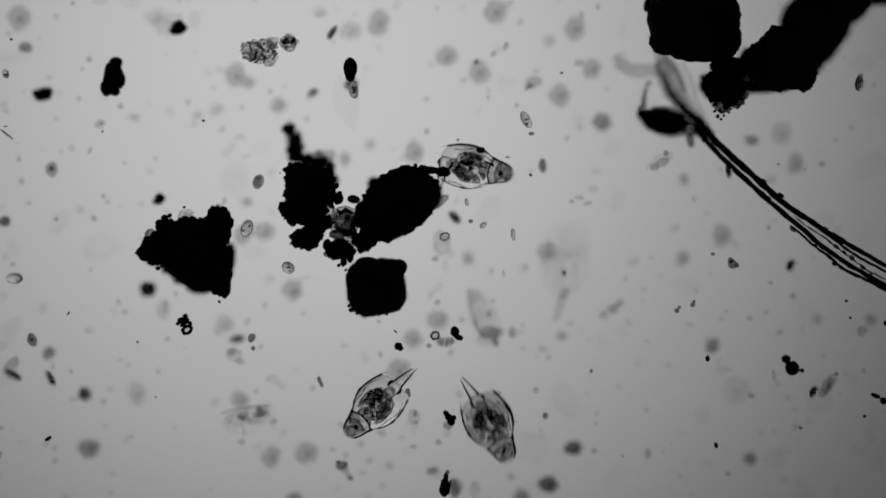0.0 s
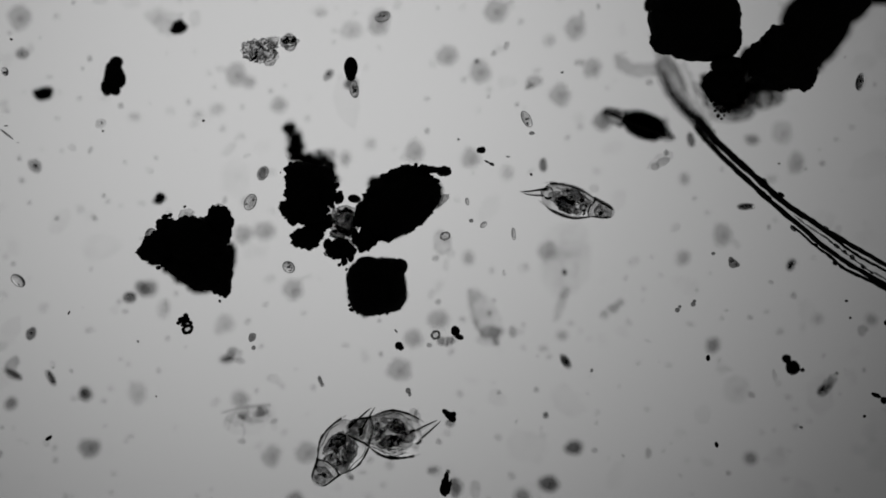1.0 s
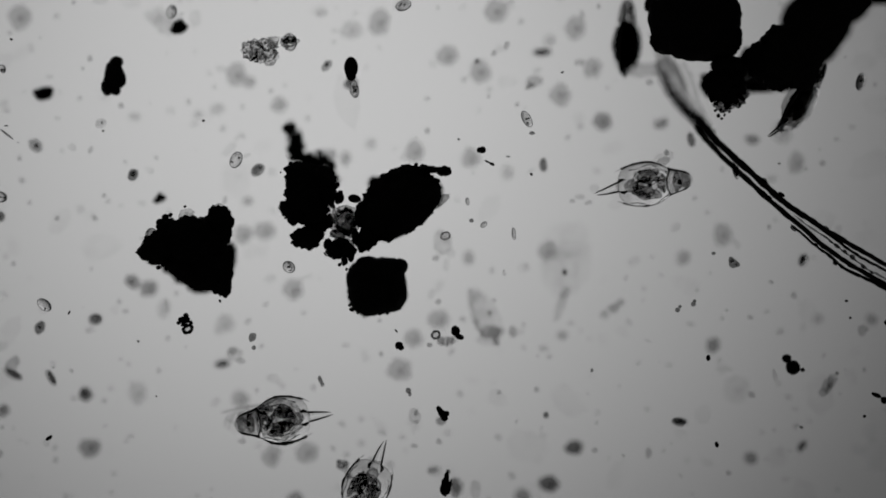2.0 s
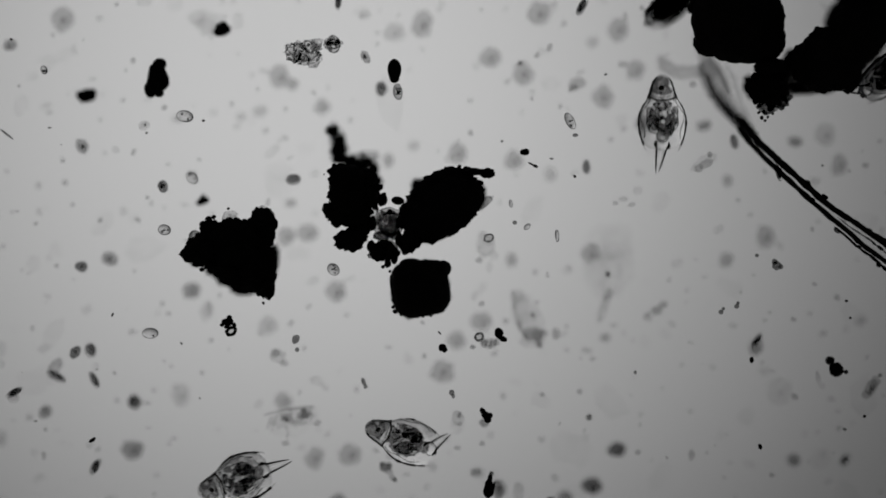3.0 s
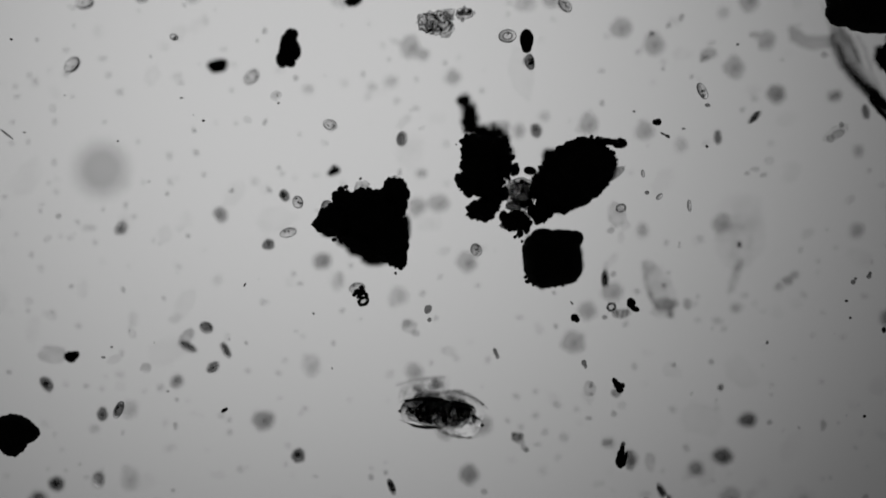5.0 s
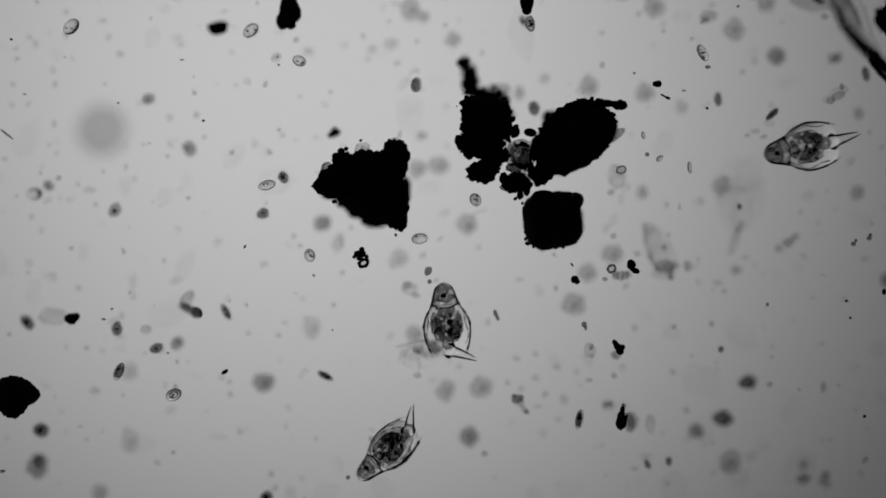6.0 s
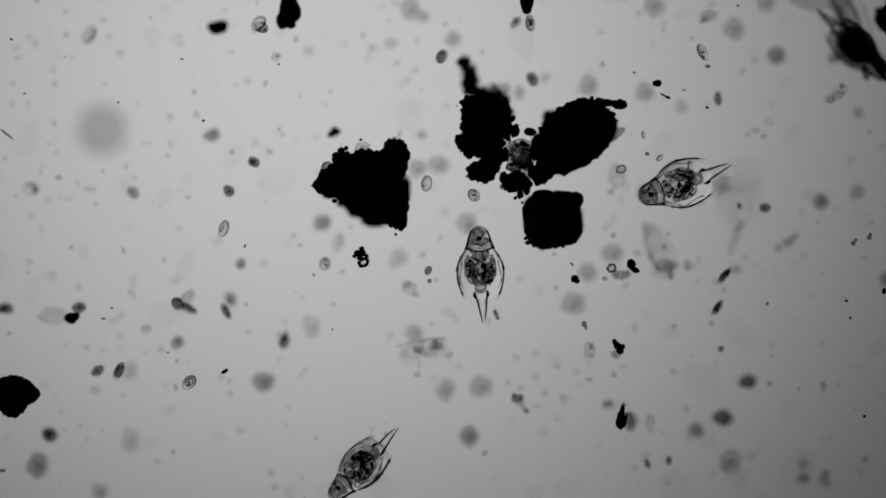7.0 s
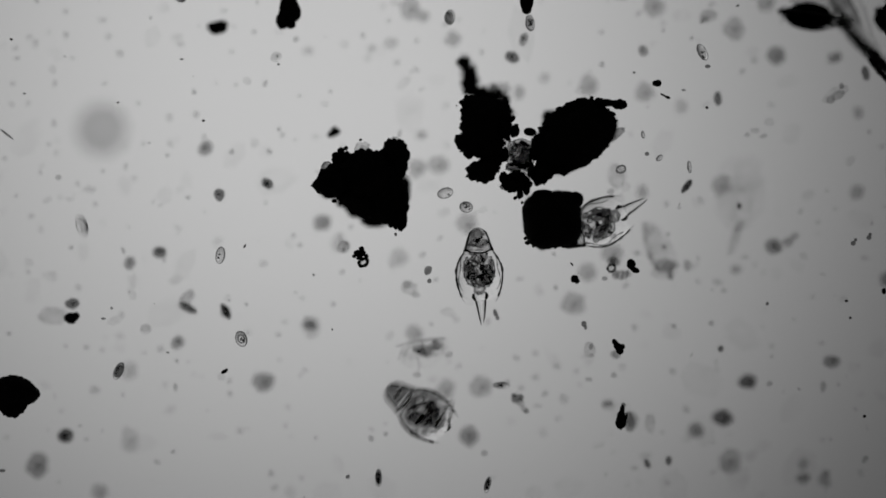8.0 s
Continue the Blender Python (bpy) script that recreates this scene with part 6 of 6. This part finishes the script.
    walk(FLAGELLATES[6], course([(0, 45, 84, 166, -0.06), (0.3, 50, 78, 166, -0.06), (0.5, 60, 67, 166, -0.06), (0.8, 52, 62, 225, -0.06), (0.9, 42, 85, 250, -0.06),
        (1, 40, 95, 170, -0.06), (1.2, 10, 101, 187, -0.06), (1.4, -40, 105, 187, -0.06), (2.3, -58, 99, 187, -0.06), (4.8, 252, -12, 187, -0.06),
        (5.2, 253, 25, 187, -0.06), (6.3, 279, 218, 187, -0.06), (6.4, 285, 228, 228, -0.06), (6.5, 257, 242, 148, -0.06), (6.6, 249, 267, 71, -0.06),
        (6.7, 247, 271, 71, -0.06), (6.8, 238, 299, 80, -0.06), (6.9, 236, 335, 87, -0.06), (7, 236, 341, 123, -0.06), (7.1, 236, 382, 88, -0.06),
        (7.2, 234, 392, 100, -0.06), (7.3, 244, 428, 108, -0.06), (7.5, 246, 430, 88, -0.06), (8, 230, 466, 67, -0.06)]))
    walk(FLAGELLATES[7], course([(0, 282, 352, 53, -0.05), (1.2, 283, 351, 53, -0.038), (2.3, 225, 300, 53, -0.027), (2.5, 235, 313, 53, -0.025), (2.6, 262, 312, 28, -0.024),
        (2.7, 262, 300, -38, -0.023), (2.8, 270, 297, 19, -0.022), (2.9, 282, 318, 47, -0.021), (3, 288, 330, 93, -0.02), (3.1, 287, 333, 93, -0.0208),
        (3.2, 307, 335, 93, -0.0217), (3.3, 321, 331, 93, -0.0225), (3.5, 327, 335, 173, -0.0242), (3.6, 339, 337, 173, -0.025), (3.7, 380, 337, 173, -0.0258),
        (3.8, 447, 341, 173, -0.0267), (3.9, 479, 341, 108, -0.0275), (4, 507, 378, 140, -0.0283), (4.1, 509, 371, 140, -0.0292), (4.2, 527, 368, 140, -0.03),
        (4.4, 526, 363, 140, -0.03), (4.5, 510, 347, 89, -0.03), (4.6, 509, 321, 89, -0.03), (4.7, 505, 307, 80, -0.03), (4.9, 503, 339, 87, -0.03),
        (5, 503, 346, 105, -0.03), (5.2, 493, 312, 105, -0.03), (6.3, 503, 323, 105, -0.03), (6.4, 481, 315, 154, -0.03), (6.6, 479, 311, 154, -0.03),
        (6.7, 467, 299, 142, -0.03), (6.8, 451, 289, 145, -0.03), (7.1, 447, 285, 129, -0.03), (7.2, 428, 261, 124, -0.03), (7.3, 428, 257, 124, -0.03),
        (7.4, 436, 275, 112, -0.03), (7.5, 443, 295, 91, -0.03), (7.7, 455, 305, 91, -0.03), (7.9, 455, 303, 132, -0.03), (8, 473, 325, 130, -0.03)]))
    walk(FLAGELLATES[8], course([(0, 262, 512, 148, -0.07), (1.2, 251, 509, 148, -0.07), (2.3, 215, 488, 148, -0.07), (2.5, 200, 478, 148, -0.07), (2.7, 196, 466, 164, -0.07),
        (3, 195, 458, 168, -0.07), (3.5, 243, 455, 168, -0.07), (4, 403, 456, 168, -0.07), (4.5, 400, 431, 181, -0.07), (5, 391, 380, 129, -0.07),
        (5.2, 383, 350, 129, -0.07), (6.3, 329, 249, 129, -0.07), (6.4, 329, 247, 166, -0.07), (6.5, 353, 255, 102, -0.07), (6.6, 368, 247, 33, -0.07),
        (7, 376, 240, 34, -0.07), (7.7, 376, 236, 59, -0.07), (7.9, 362, 263, 66, -0.07), (8, 364, 263, 64, -0.07)]))
    walk(FLAGELLATES[9], course([(0, 622, 150, 9, -0.06), (2.5, 622, 149, 9, -0.0564), (2.8, 645, 152, 9, -0.056), (2.9, 665, 156, 9, -0.0559), (3, 675, 157, 86, -0.0557),
        (3.2, 695, 160, 86, -0.0554), (3.4, 725, 166, 86, -0.0551), (3.5, 716, 174, 101, -0.055), (3.6, 720, 190, 133, -0.0549), (4, 911, 207, 123, -0.0543),
        (4.5, 936, 238, 110, -0.0536), (5, 949, 231, 95, -0.0529), (5.2, 949, 210, 95, -0.0526), (6.3, 945, 195, 95, -0.051), (6.5, 945, 193, 110, -0.0507),
        (7, 942, 140, 112, -0.05), (7.2, 932, 127, 135, -0.05), (7.5, 912, 110, 98, -0.05), (8, 906, 101, 150, -0.05)]))
    walk(FLAGELLATES[10], course([(0, 150, 697, 111, -0.085), (2.6, 152, 698, 111, -0.0807), (2.9, 218, 698, 111, -0.0802), (3, 238, 711, 111, -0.08), (3.5, 292, 726, 140, -0.07),
        (3.8, 445, 744, 161, -0.064), (3.9, 477, 744, 139, -0.062), (4, 516, 765, 73, -0.06), (4.5, 570, 779, 93, -0.0525), (4.6, 556, 764, 54, -0.051),
        (4.7, 548, 789, 70, -0.0495), (4.8, 542, 789, 65, -0.048), (4.9, 529, 821, 68, -0.0465), (5, 528, 806, 81, -0.045), (5.2, 512, 815, 81, -0.045),
        (6, 472, 883, 81, -0.045), (6.3, 462, 941, 81, -0.045), (8, 462, 941, 81, -0.045)]))
    walk(FLAGELLATES[11], course([(0, -150, 840, 52, -0.04), (3, -52, 852, 52, -0.04), (3.3, 24, 829, 52, -0.04), (3.4, 34, 811, 86, -0.04), (3.5, 40, 803, 112, -0.04),
        (3.7, 99, 792, 73, -0.04), (3.8, 170, 786, 73, -0.04), (3.9, 198, 789, 73, -0.04), (4, 214, 792, -7, -0.04), (4.3, 206, 789, -9, -0.04),
        (4.4, 180, 778, -23, -0.04), (4.5, 164, 755, 8, -0.04), (4.6, 158, 732, 8, -0.04), (4.8, 176, 742, -58, -0.04), (5, 181, 733, -102, -0.04),
        (5.2, 156, 690, -102, -0.04), (6.3, 218, 576, -102, -0.04), (6.4, 212, 576, -22, -0.04), (6.5, 184, 564, -71, -0.04), (6.7, 174, 562, -22, -0.04),
        (6.8, 150, 550, -26, -0.04), (7, 140, 545, -4, -0.04), (7.5, 136, 544, -4, -0.04), (8, 128, 538, -4, -0.04)]))
    walk(FLAGELLATES[12], course([(0, -330, 680, 124, -0.04), (3.5, -127, 695, 124, -0.04), (3.7, 9, 692, 124, -0.04), (4, 60, 725, 134, -0.04), (4.5, 86, 730, 131, -0.04),
        (5, 83, 680, 128, -0.04), (5.2, 90, 662, 128, -0.04), (6.3, 40, 556, 128, -0.07), (6.5, 40, 554, 138, -0.07), (6.8, 22, 546, 165, -0.07),
        (7, 10, 546, 176, -0.07), (7.2, 9, 546, 176, -0.07), (7.5, 0, 550, 189, -0.07), (8, -30, 552, 184, -0.07)]))
    walk(FLAGELLATES[13], course([(0, -220, 1010, 86, -0.065), (4.5, 94, 956, 86, -0.065), (4.8, 100, 882, 86, -0.065), (5, 100, 856, 152, -0.065), (5.1, 100, 829, 152, -0.065),
        (5.2, 111, 814, 152, -0.065), (6.3, 64, 758, 152, -0.065), (6.4, 66, 758, 152, -0.065), (6.5, 84, 764, 127, -0.065), (7, 88, 769, 127, -0.065),
        (7.5, 95, 769, 176, -0.065), (8, 116, 771, 169, -0.065)]))
    walk(FLAGELLATES[14], course([(0, -243, 935, 78, -0.05), (6, 69, 818, 78, -0.05), (6.3, 76, 818, 78, -0.05), (6.4, 75, 789, 107, -0.05), (6.5, 62, 772, 141, -0.05),
        (6.6, 44, 764, 141, -0.05), (6.7, 42, 764, 139, -0.05), (6.8, 22, 745, 106, -0.05), (7, 25, 705, 106, -0.05), (8, 25, 700, 106, -0.05)]))
    walk(FLAGELLATES[15], course([(0, 20, 1060, 74, -0.04), (4.9, 262, 942, 74, -0.04), (5.1, 267, 873, 74, -0.04), (5.2, 280, 845, 74, -0.04), (6.3, 312, 941, 74, -0.04),
        (8, 312, 941, 74, -0.04)]))
    walk(FLAGELLATES[16], course([(0, -420, 480, 147, -0.06), (5.2, -87, 395, 147, -0.06), (6.3, 152, 323, 147, -0.06), (6.4, 166, 335, 147, -0.06), (6.5, 196, 352, 162, -0.06),
        (6.6, 263, 449, 140, -0.06), (6.7, 333, 465, 174, -0.06), (6.8, 415, 465, 179, -0.06), (7, 426, 467, 259, -0.06), (7.1, 424, 468, 208, -0.06),
        (7.2, 405, 478, 221, -0.06), (7.4, 390, 497, 235, -0.06), (7.5, 391, 498, 284, -0.06), (7.7, 394, 520, 279, -0.06), (8, 399, 552, 279, -0.06)]))
    walk(FLAGELLATES[17], course([(0, 1700, 240, 167, -0.04), (4.5, 2010, 236, 167, -0.04), (5.2, 1608, 135, 167, -0.04), (6.3, 1566, 329, 167, -0.04), (6.4, 1530, 325, 167, -0.04),
        (6.5, 1491, 311, 119, -0.04), (6.6, 1457, 331, 199, -0.04), (6.7, 1443, 335, 185, -0.04), (6.8, 1402, 336, 196, -0.04), (6.9, 1382, 352, 214, -0.04),
        (7, 1354, 368, 183, -0.04), (7.1, 1336, 368, 176, -0.04), (7.2, 1299, 364, 174, -0.04), (7.3, 1261, 360, 183, -0.04), (7.4, 1220, 368, 202, -0.04),
        (7.5, 1208, 381, 180, -0.04), (7.6, 1188, 416, 242, -0.04), (7.7, 1176, 442, 231, -0.04), (7.8, 1150, 463, 209, -0.04), (7.9, 1125, 470, 180, -0.04),
        (8, 1086, 463, 170, -0.04)]))
    walk(FLAGELLATES[18], course([(0, 1740, 270, 88, -0.075), (4.5, 2050, 266, 88, -0.075), (5.2, 1618, 150, 88, -0.075), (6.3, 1560, 345, 88, -0.075), (6.5, 1525, 342, 88, -0.075),
        (6.7, 1518, 348, 20, -0.075), (6.8, 1491, 354, 8, -0.075), (7, 1452, 357, -16, -0.075), (7.1, 1449, 372, 37, -0.075), (7.2, 1429, 374, 10, -0.075),
        (7.5, 1399, 381, -2, -0.075), (8, 1368, 436, 61, -0.075)]))
    walk(FLAGELLATES[19], course([(0, 168, 1040, 86, -0.065), (6.3, 480, 921, 86, -0.065), (6.8, 480, 640, 86, -0.065), (7, 503, 605, 80, -0.065), (7.1, 518, 593, 0, -0.065),
        (7.2, 572, 607, -11, -0.065), (7.3, 566, 602, 19, -0.065), (7.4, 620, 590, 1, -0.065), (7.5, 658, 600, 80, -0.065), (7.7, 720, 620, 160, -0.065),
        (8, 752, 621, 179, -0.065)]))
    walk(FLAGELLATES[20], course([(0, 900, -120, 77, -0.05), (6.3, 1192, -99, 77, -0.05), (7.4, 1182, -99, 77, -0.05), (7.8, 1168, 104, 77, -0.05), (8, 1138, 90, 90, -0.05)]))
    walk(FLAGELLATES[21], course([(0, 1700, 720, 5, -0.065), (6.9, 1912, 621, 5, -0.065), (7.4, 1612, 641, 5, -0.065), (7.7, 1530, 655, 0, -0.065), (8, 1472, 640, 0, -0.065)]))
    walk(RODS[0], course([(0, 1290, 300, 92, -0.01), (0.1, 1291, 330, 93, -0.01), (0.2, 1293, 358, 98, -0.01), (0.3, 1297, 372, 98, -0.01), (0.5, 1299, 377, 84, -0.01),
        (0.6, 1303, 398, 111, -0.01), (0.7, 1312, 410, 111, -0.01), (0.8, 1311, 397, 88, -0.01), (0.9, 1313, 378, 74, -0.01), (1, 1320, 366, 0, -0.01),
        (1.1, 1320, 359, -78, -0.01), (1.2, 1310, 320, -78, -0.01), (2.3, 1302, 301, -78, -0.01), (8, 1612, 183, -78, -0.01)]))
    walk(RODS[1], course([(0, 1440, 694, 62, -0.015), (0.1, 1453, 670, 10, -0.0157), (0.2, 1499, 683, 10, -0.0164), (0.3, 1517, 659, 68, -0.0171), (0.4, 1521, 628, 86, -0.0179),
        (0.5, 1519, 634, 30, -0.0186), (0.6, 1511, 645, 67, -0.0193), (0.7, 1507, 663, 38, -0.02), (0.8, 1464, 682, 20, -0.03), (0.9, 1461, 680, 20, -0.04),
        (1, 1455, 690, 50, -0.05), (1.1, 1422, 726, 54, -0.0531), (1.2, 1420, 738, 54, -0.0562), (2.3, 1420, 805, 54, -0.09), (2.6, 1420, 811, 54, -0.09),
        (8, 1730, 692, 54, -0.09)]))
    walk(RODS[2], course([(0, 805, 385, 133, -0.06), (0.3, 820, 400, 133, -0.0563), (0.5, 844, 426, 90, -0.0537), (0.6, 889, 445, 140, -0.0525), (0.7, 903, 475, 120, -0.0513),
        (0.8, 938, 528, 123, -0.05), (0.9, 970, 578, 119, -0.0383), (1, 1001, 640, 125, -0.0267), (1.1, 1012, 675, 91, -0.015), (1.2, 1003, 736, 130, -0.015),
        (1.7, 1110, 790, 130, -0.015), (2.3, 1247, 704, 210, -0.015), (2.4, 1184, 732, 209, -0.015), (2.5, 1140, 763, 221, -0.015),
        (2.6, 1105, 790, 204, -0.015), (2.9, 994, 861, 209, -0.015), (3.1, 960, 920, 209, -0.015), (4, 1165, 1132, 209, -0.015), (8, 1182, 1031, 209, -0.015)]))
    walk(RODS[3], course([(0, -120, 760, 30, -0.01), (2.7, -88, 740, 30, -0.00182), (3, 25, 695, 30, -0.000909), (3.1, 57, 667, 77, -0.000606), (3.2, 69, 614, 79, -0.000303),
        (3.3, 111, 574, 77, 0), (3.4, 115, 533, 102, -0.000526), (3.5, 116, 534, 40, -0.00105), (3.6, 160, 491, 47, -0.00158), (3.7, 198, 509, -33, -0.00211),
        (3.8, 311, 531, -5, -0.00263), (3.9, 374, 519, 35, -0.00316), (4, 404, 502, 15, -0.00368), (4.1, 422, 519, -19, -0.00421),
        (4.2, 479, 527, -32, -0.00474), (4.3, 497, 562, -39, -0.00526), (4.4, 558, 582, -37, -0.00579), (4.5, 590, 616, -69, -0.00632),
        (4.6, 629, 652, -63, -0.00684), (4.7, 640, 690, -103, -0.00737), (4.8, 598, 770, -84, -0.00789), (4.9, 655, 820, -49, -0.00842),
        (5, 693, 862, -70, -0.00895), (5.1, 688, 850, -29, -0.00947), (5.2, 671, 825, -29, -0.01), (6.3, 534, 646, -29, -0.04), (6.4, 517, 637, -56, -0.0225),
        (6.5, 502, 598, -35, -0.005), (6.6, 478, 595, -35, -0.0317), (6.8, 489, 593, -4, -0.085), (6.9, 508, 597, -4, -0.085), (7, 503, 600, 76, -0.085),
        (7.1, 495, 592, 76, -0.085), (7.2, 491, 582, 94, 0), (7.3, 498, 639, 123, 0), (7.4, 554, 679, 146, 0), (7.5, 587, 699, 150, 0), (7.6, 582, 760, 94, 0),
        (7.7, 594, 795, 155, 0), (7.8, 661, 797, 156, 0), (7.9, 673, 831, 100, 0), (8, 670, 846, 90, 0)]))
    walk(RODS[4], course([(0, 420, 600, 10, -0.09), (1.2, 401, 639, 10, -0.09), (2.3, 382, 651, 10, -0.09), (2.4, 322, 655, 10, -0.09), (2.5, 322, 662, 80, -0.09),
        (2.6, 273, 696, 23, -0.0667), (2.7, 237, 700, 35, -0.0433), (2.8, 216, 758, 41, -0.02), (2.9, 214, 780, 35, -0.02), (3, 168, 827, 65, -0.02),
        (3.1, 143, 853, 45, -0.02), (3.2, 130, 890, 65, -0.02), (3.5, 133, 985, 65, -0.02), (8, 312, 941, 65, -0.02)]))
    walk(RODS[5], course([(0, 1262, 1000, 90, -0.01), (2.6, 1264, 960, 90, -0.015), (2.8, 1292, 801, 90, -0.0154), (3, 1340, 604, 55, -0.0158), (3.2, 1330, 540, 125, -0.0162),
        (3.5, 1303, 473, 175, -0.0167), (3.7, 1369, 453, 172, -0.0171), (4, 1334, 461, 200, -0.0177), (4.2, 1261, 544, 228, -0.0181),
        (4.3, 1239, 568, 237, -0.0183), (4.4, 1206, 625, 240, -0.0185), (4.5, 1184, 653, 270, -0.0187), (4.6, 1182, 700, 257, -0.0188),
        (4.7, 1164, 722, 264, -0.019), (4.8, 1172, 780, 275, -0.0192), (4.9, 1174, 823, 269, -0.0194), (5, 1171, 870, 300, -0.0196),
        (5.2, 1170, 930, 300, -0.02), (6.3, 1260, 900, 300, -0.0883), (6.4, 1214, 800, 279, -0.0867), (6.5, 1237, 756, 246, -0.085),
        (6.6, 1250, 720, 261, -0.0475), (6.7, 1250, 670, 273, -0.01), (6.8, 1245, 622, 283, -0.01), (6.9, 1231, 590, 252, -0.01), (7, 1270, 545, 235, -0.01),
        (7.1, 1281, 505, 256, -0.01), (7.2, 1297, 437, 248, -0.01), (7.3, 1328, 388, 254, -0.01), (7.4, 1330, 321, 256, -0.01), (7.5, 1353, 290, 225, -0.01),
        (7.6, 1379, 228, 243, -0.01), (7.8, 1440, 120, 246, -0.01), (7.9, 1490, -20, 251, -0.01), (8, 1510, -80, 252, -0.01)]))
    walk(RODS[6], course([(0, 930, -110, 2, -0.09), (1.2, 931, -71, 2, -0.09), (2.3, 966, 122, 2, -0.09), (2.5, 963, 112, 2, -0.09), (2.6, 950, 88, 80, -0.09),
        (2.8, 1000, 67, 87, -0.05), (3, 1030, 12, 60, -0.01), (3.1, 1080, 0, -20, -0.0125), (3.3, 1150, 46, -90, -0.0175), (3.4, 1127, 83, -132, -0.02),
        (3.5, 1101, 116, -125, -0.0225), (3.6, 1079, 170, -132, -0.025), (3.7, 1087, 197, -129, -0.0275), (3.8, 1144, 228, -138, -0.03),
        (4, 1135, 262, -150, -0.035), (4.2, 1110, 300, -115, -0.04), (4.4, 1097, 345, -111, -0.0375), (4.6, 1095, 322, -99, -0.035),
        (4.8, 1085, 400, -103, -0.0325), (4.9, 1061, 449, -97, -0.0312), (5, 1071, 494, -90, -0.03), (5.1, 1061, 526, -100, -0.0285),
        (5.2, 1053, 574, -100, -0.0269), (6.3, 1024, 746, -100, -0.01), (6.4, 1081, 718, -133, -0.01), (6.5, 1090, 676, -90, -0.01),
        (6.6, 1129, 628, -146, -0.01), (6.7, 1168, 624, -140, -0.01), (6.8, 1198, 570, -122, -0.01), (6.9, 1231, 525, -136, -0.01), (7, 1284, 487, -135, -0.01),
        (7.1, 1303, 449, -136, -0.01), (7.2, 1362, 412, -145, -0.01), (7.3, 1402, 380, -134, -0.01), (7.4, 1441, 331, -145, -0.01),
        (7.5, 1481, 325, -180, -0.01), (7.7, 1560, 290, -158, -0.01), (8, 1640, 260, -159, -0.01)]))
    walk(RODS[7], course([(0, 1400, 470, 63, -0.06), (1.2, 1401, 469, 63, -0.06), (2.3, 1455, 447, 63, -0.06), (2.4, 1499, 413, 63, -0.06), (2.5, 1500, 358, 0, -0.06),
        (2.6, 1530, 310, 52, -0.06), (2.7, 1560, 283, 49, -0.06), (2.9, 1659, 242, 49, -0.06), (8, 1912, 111, 49, -0.06)]))
    walk(RODS[8], course([(0, 980, 1060, 130, 0), (0.9, 931, 999, 130, 0), (1.1, 871, 866, 113, 0), (1.2, 849, 806, 104, 0), (1.6, 761, 439, 104, 0), (2.2, 641, -121, 104, 0),
        (3, -522, -138, 104, 0), (4.5, -450, 1086, 104, 0), (6.3, 863, 971, 104, 0), (7, 863, 941, 104, 0), (7.6, 850, 920, 104, 0), (8, 863, 858, 75, 0)]))
    walk(RODS[9], course([(0, 680, 1040, 101, -0.02), (6.3, 952, 931, 101, -0.02), (7.5, 930, 900, 101, -0.02), (7.8, 915, 720, 101, -0.02), (8, 887, 682, 181, -0.02)]))


motions()
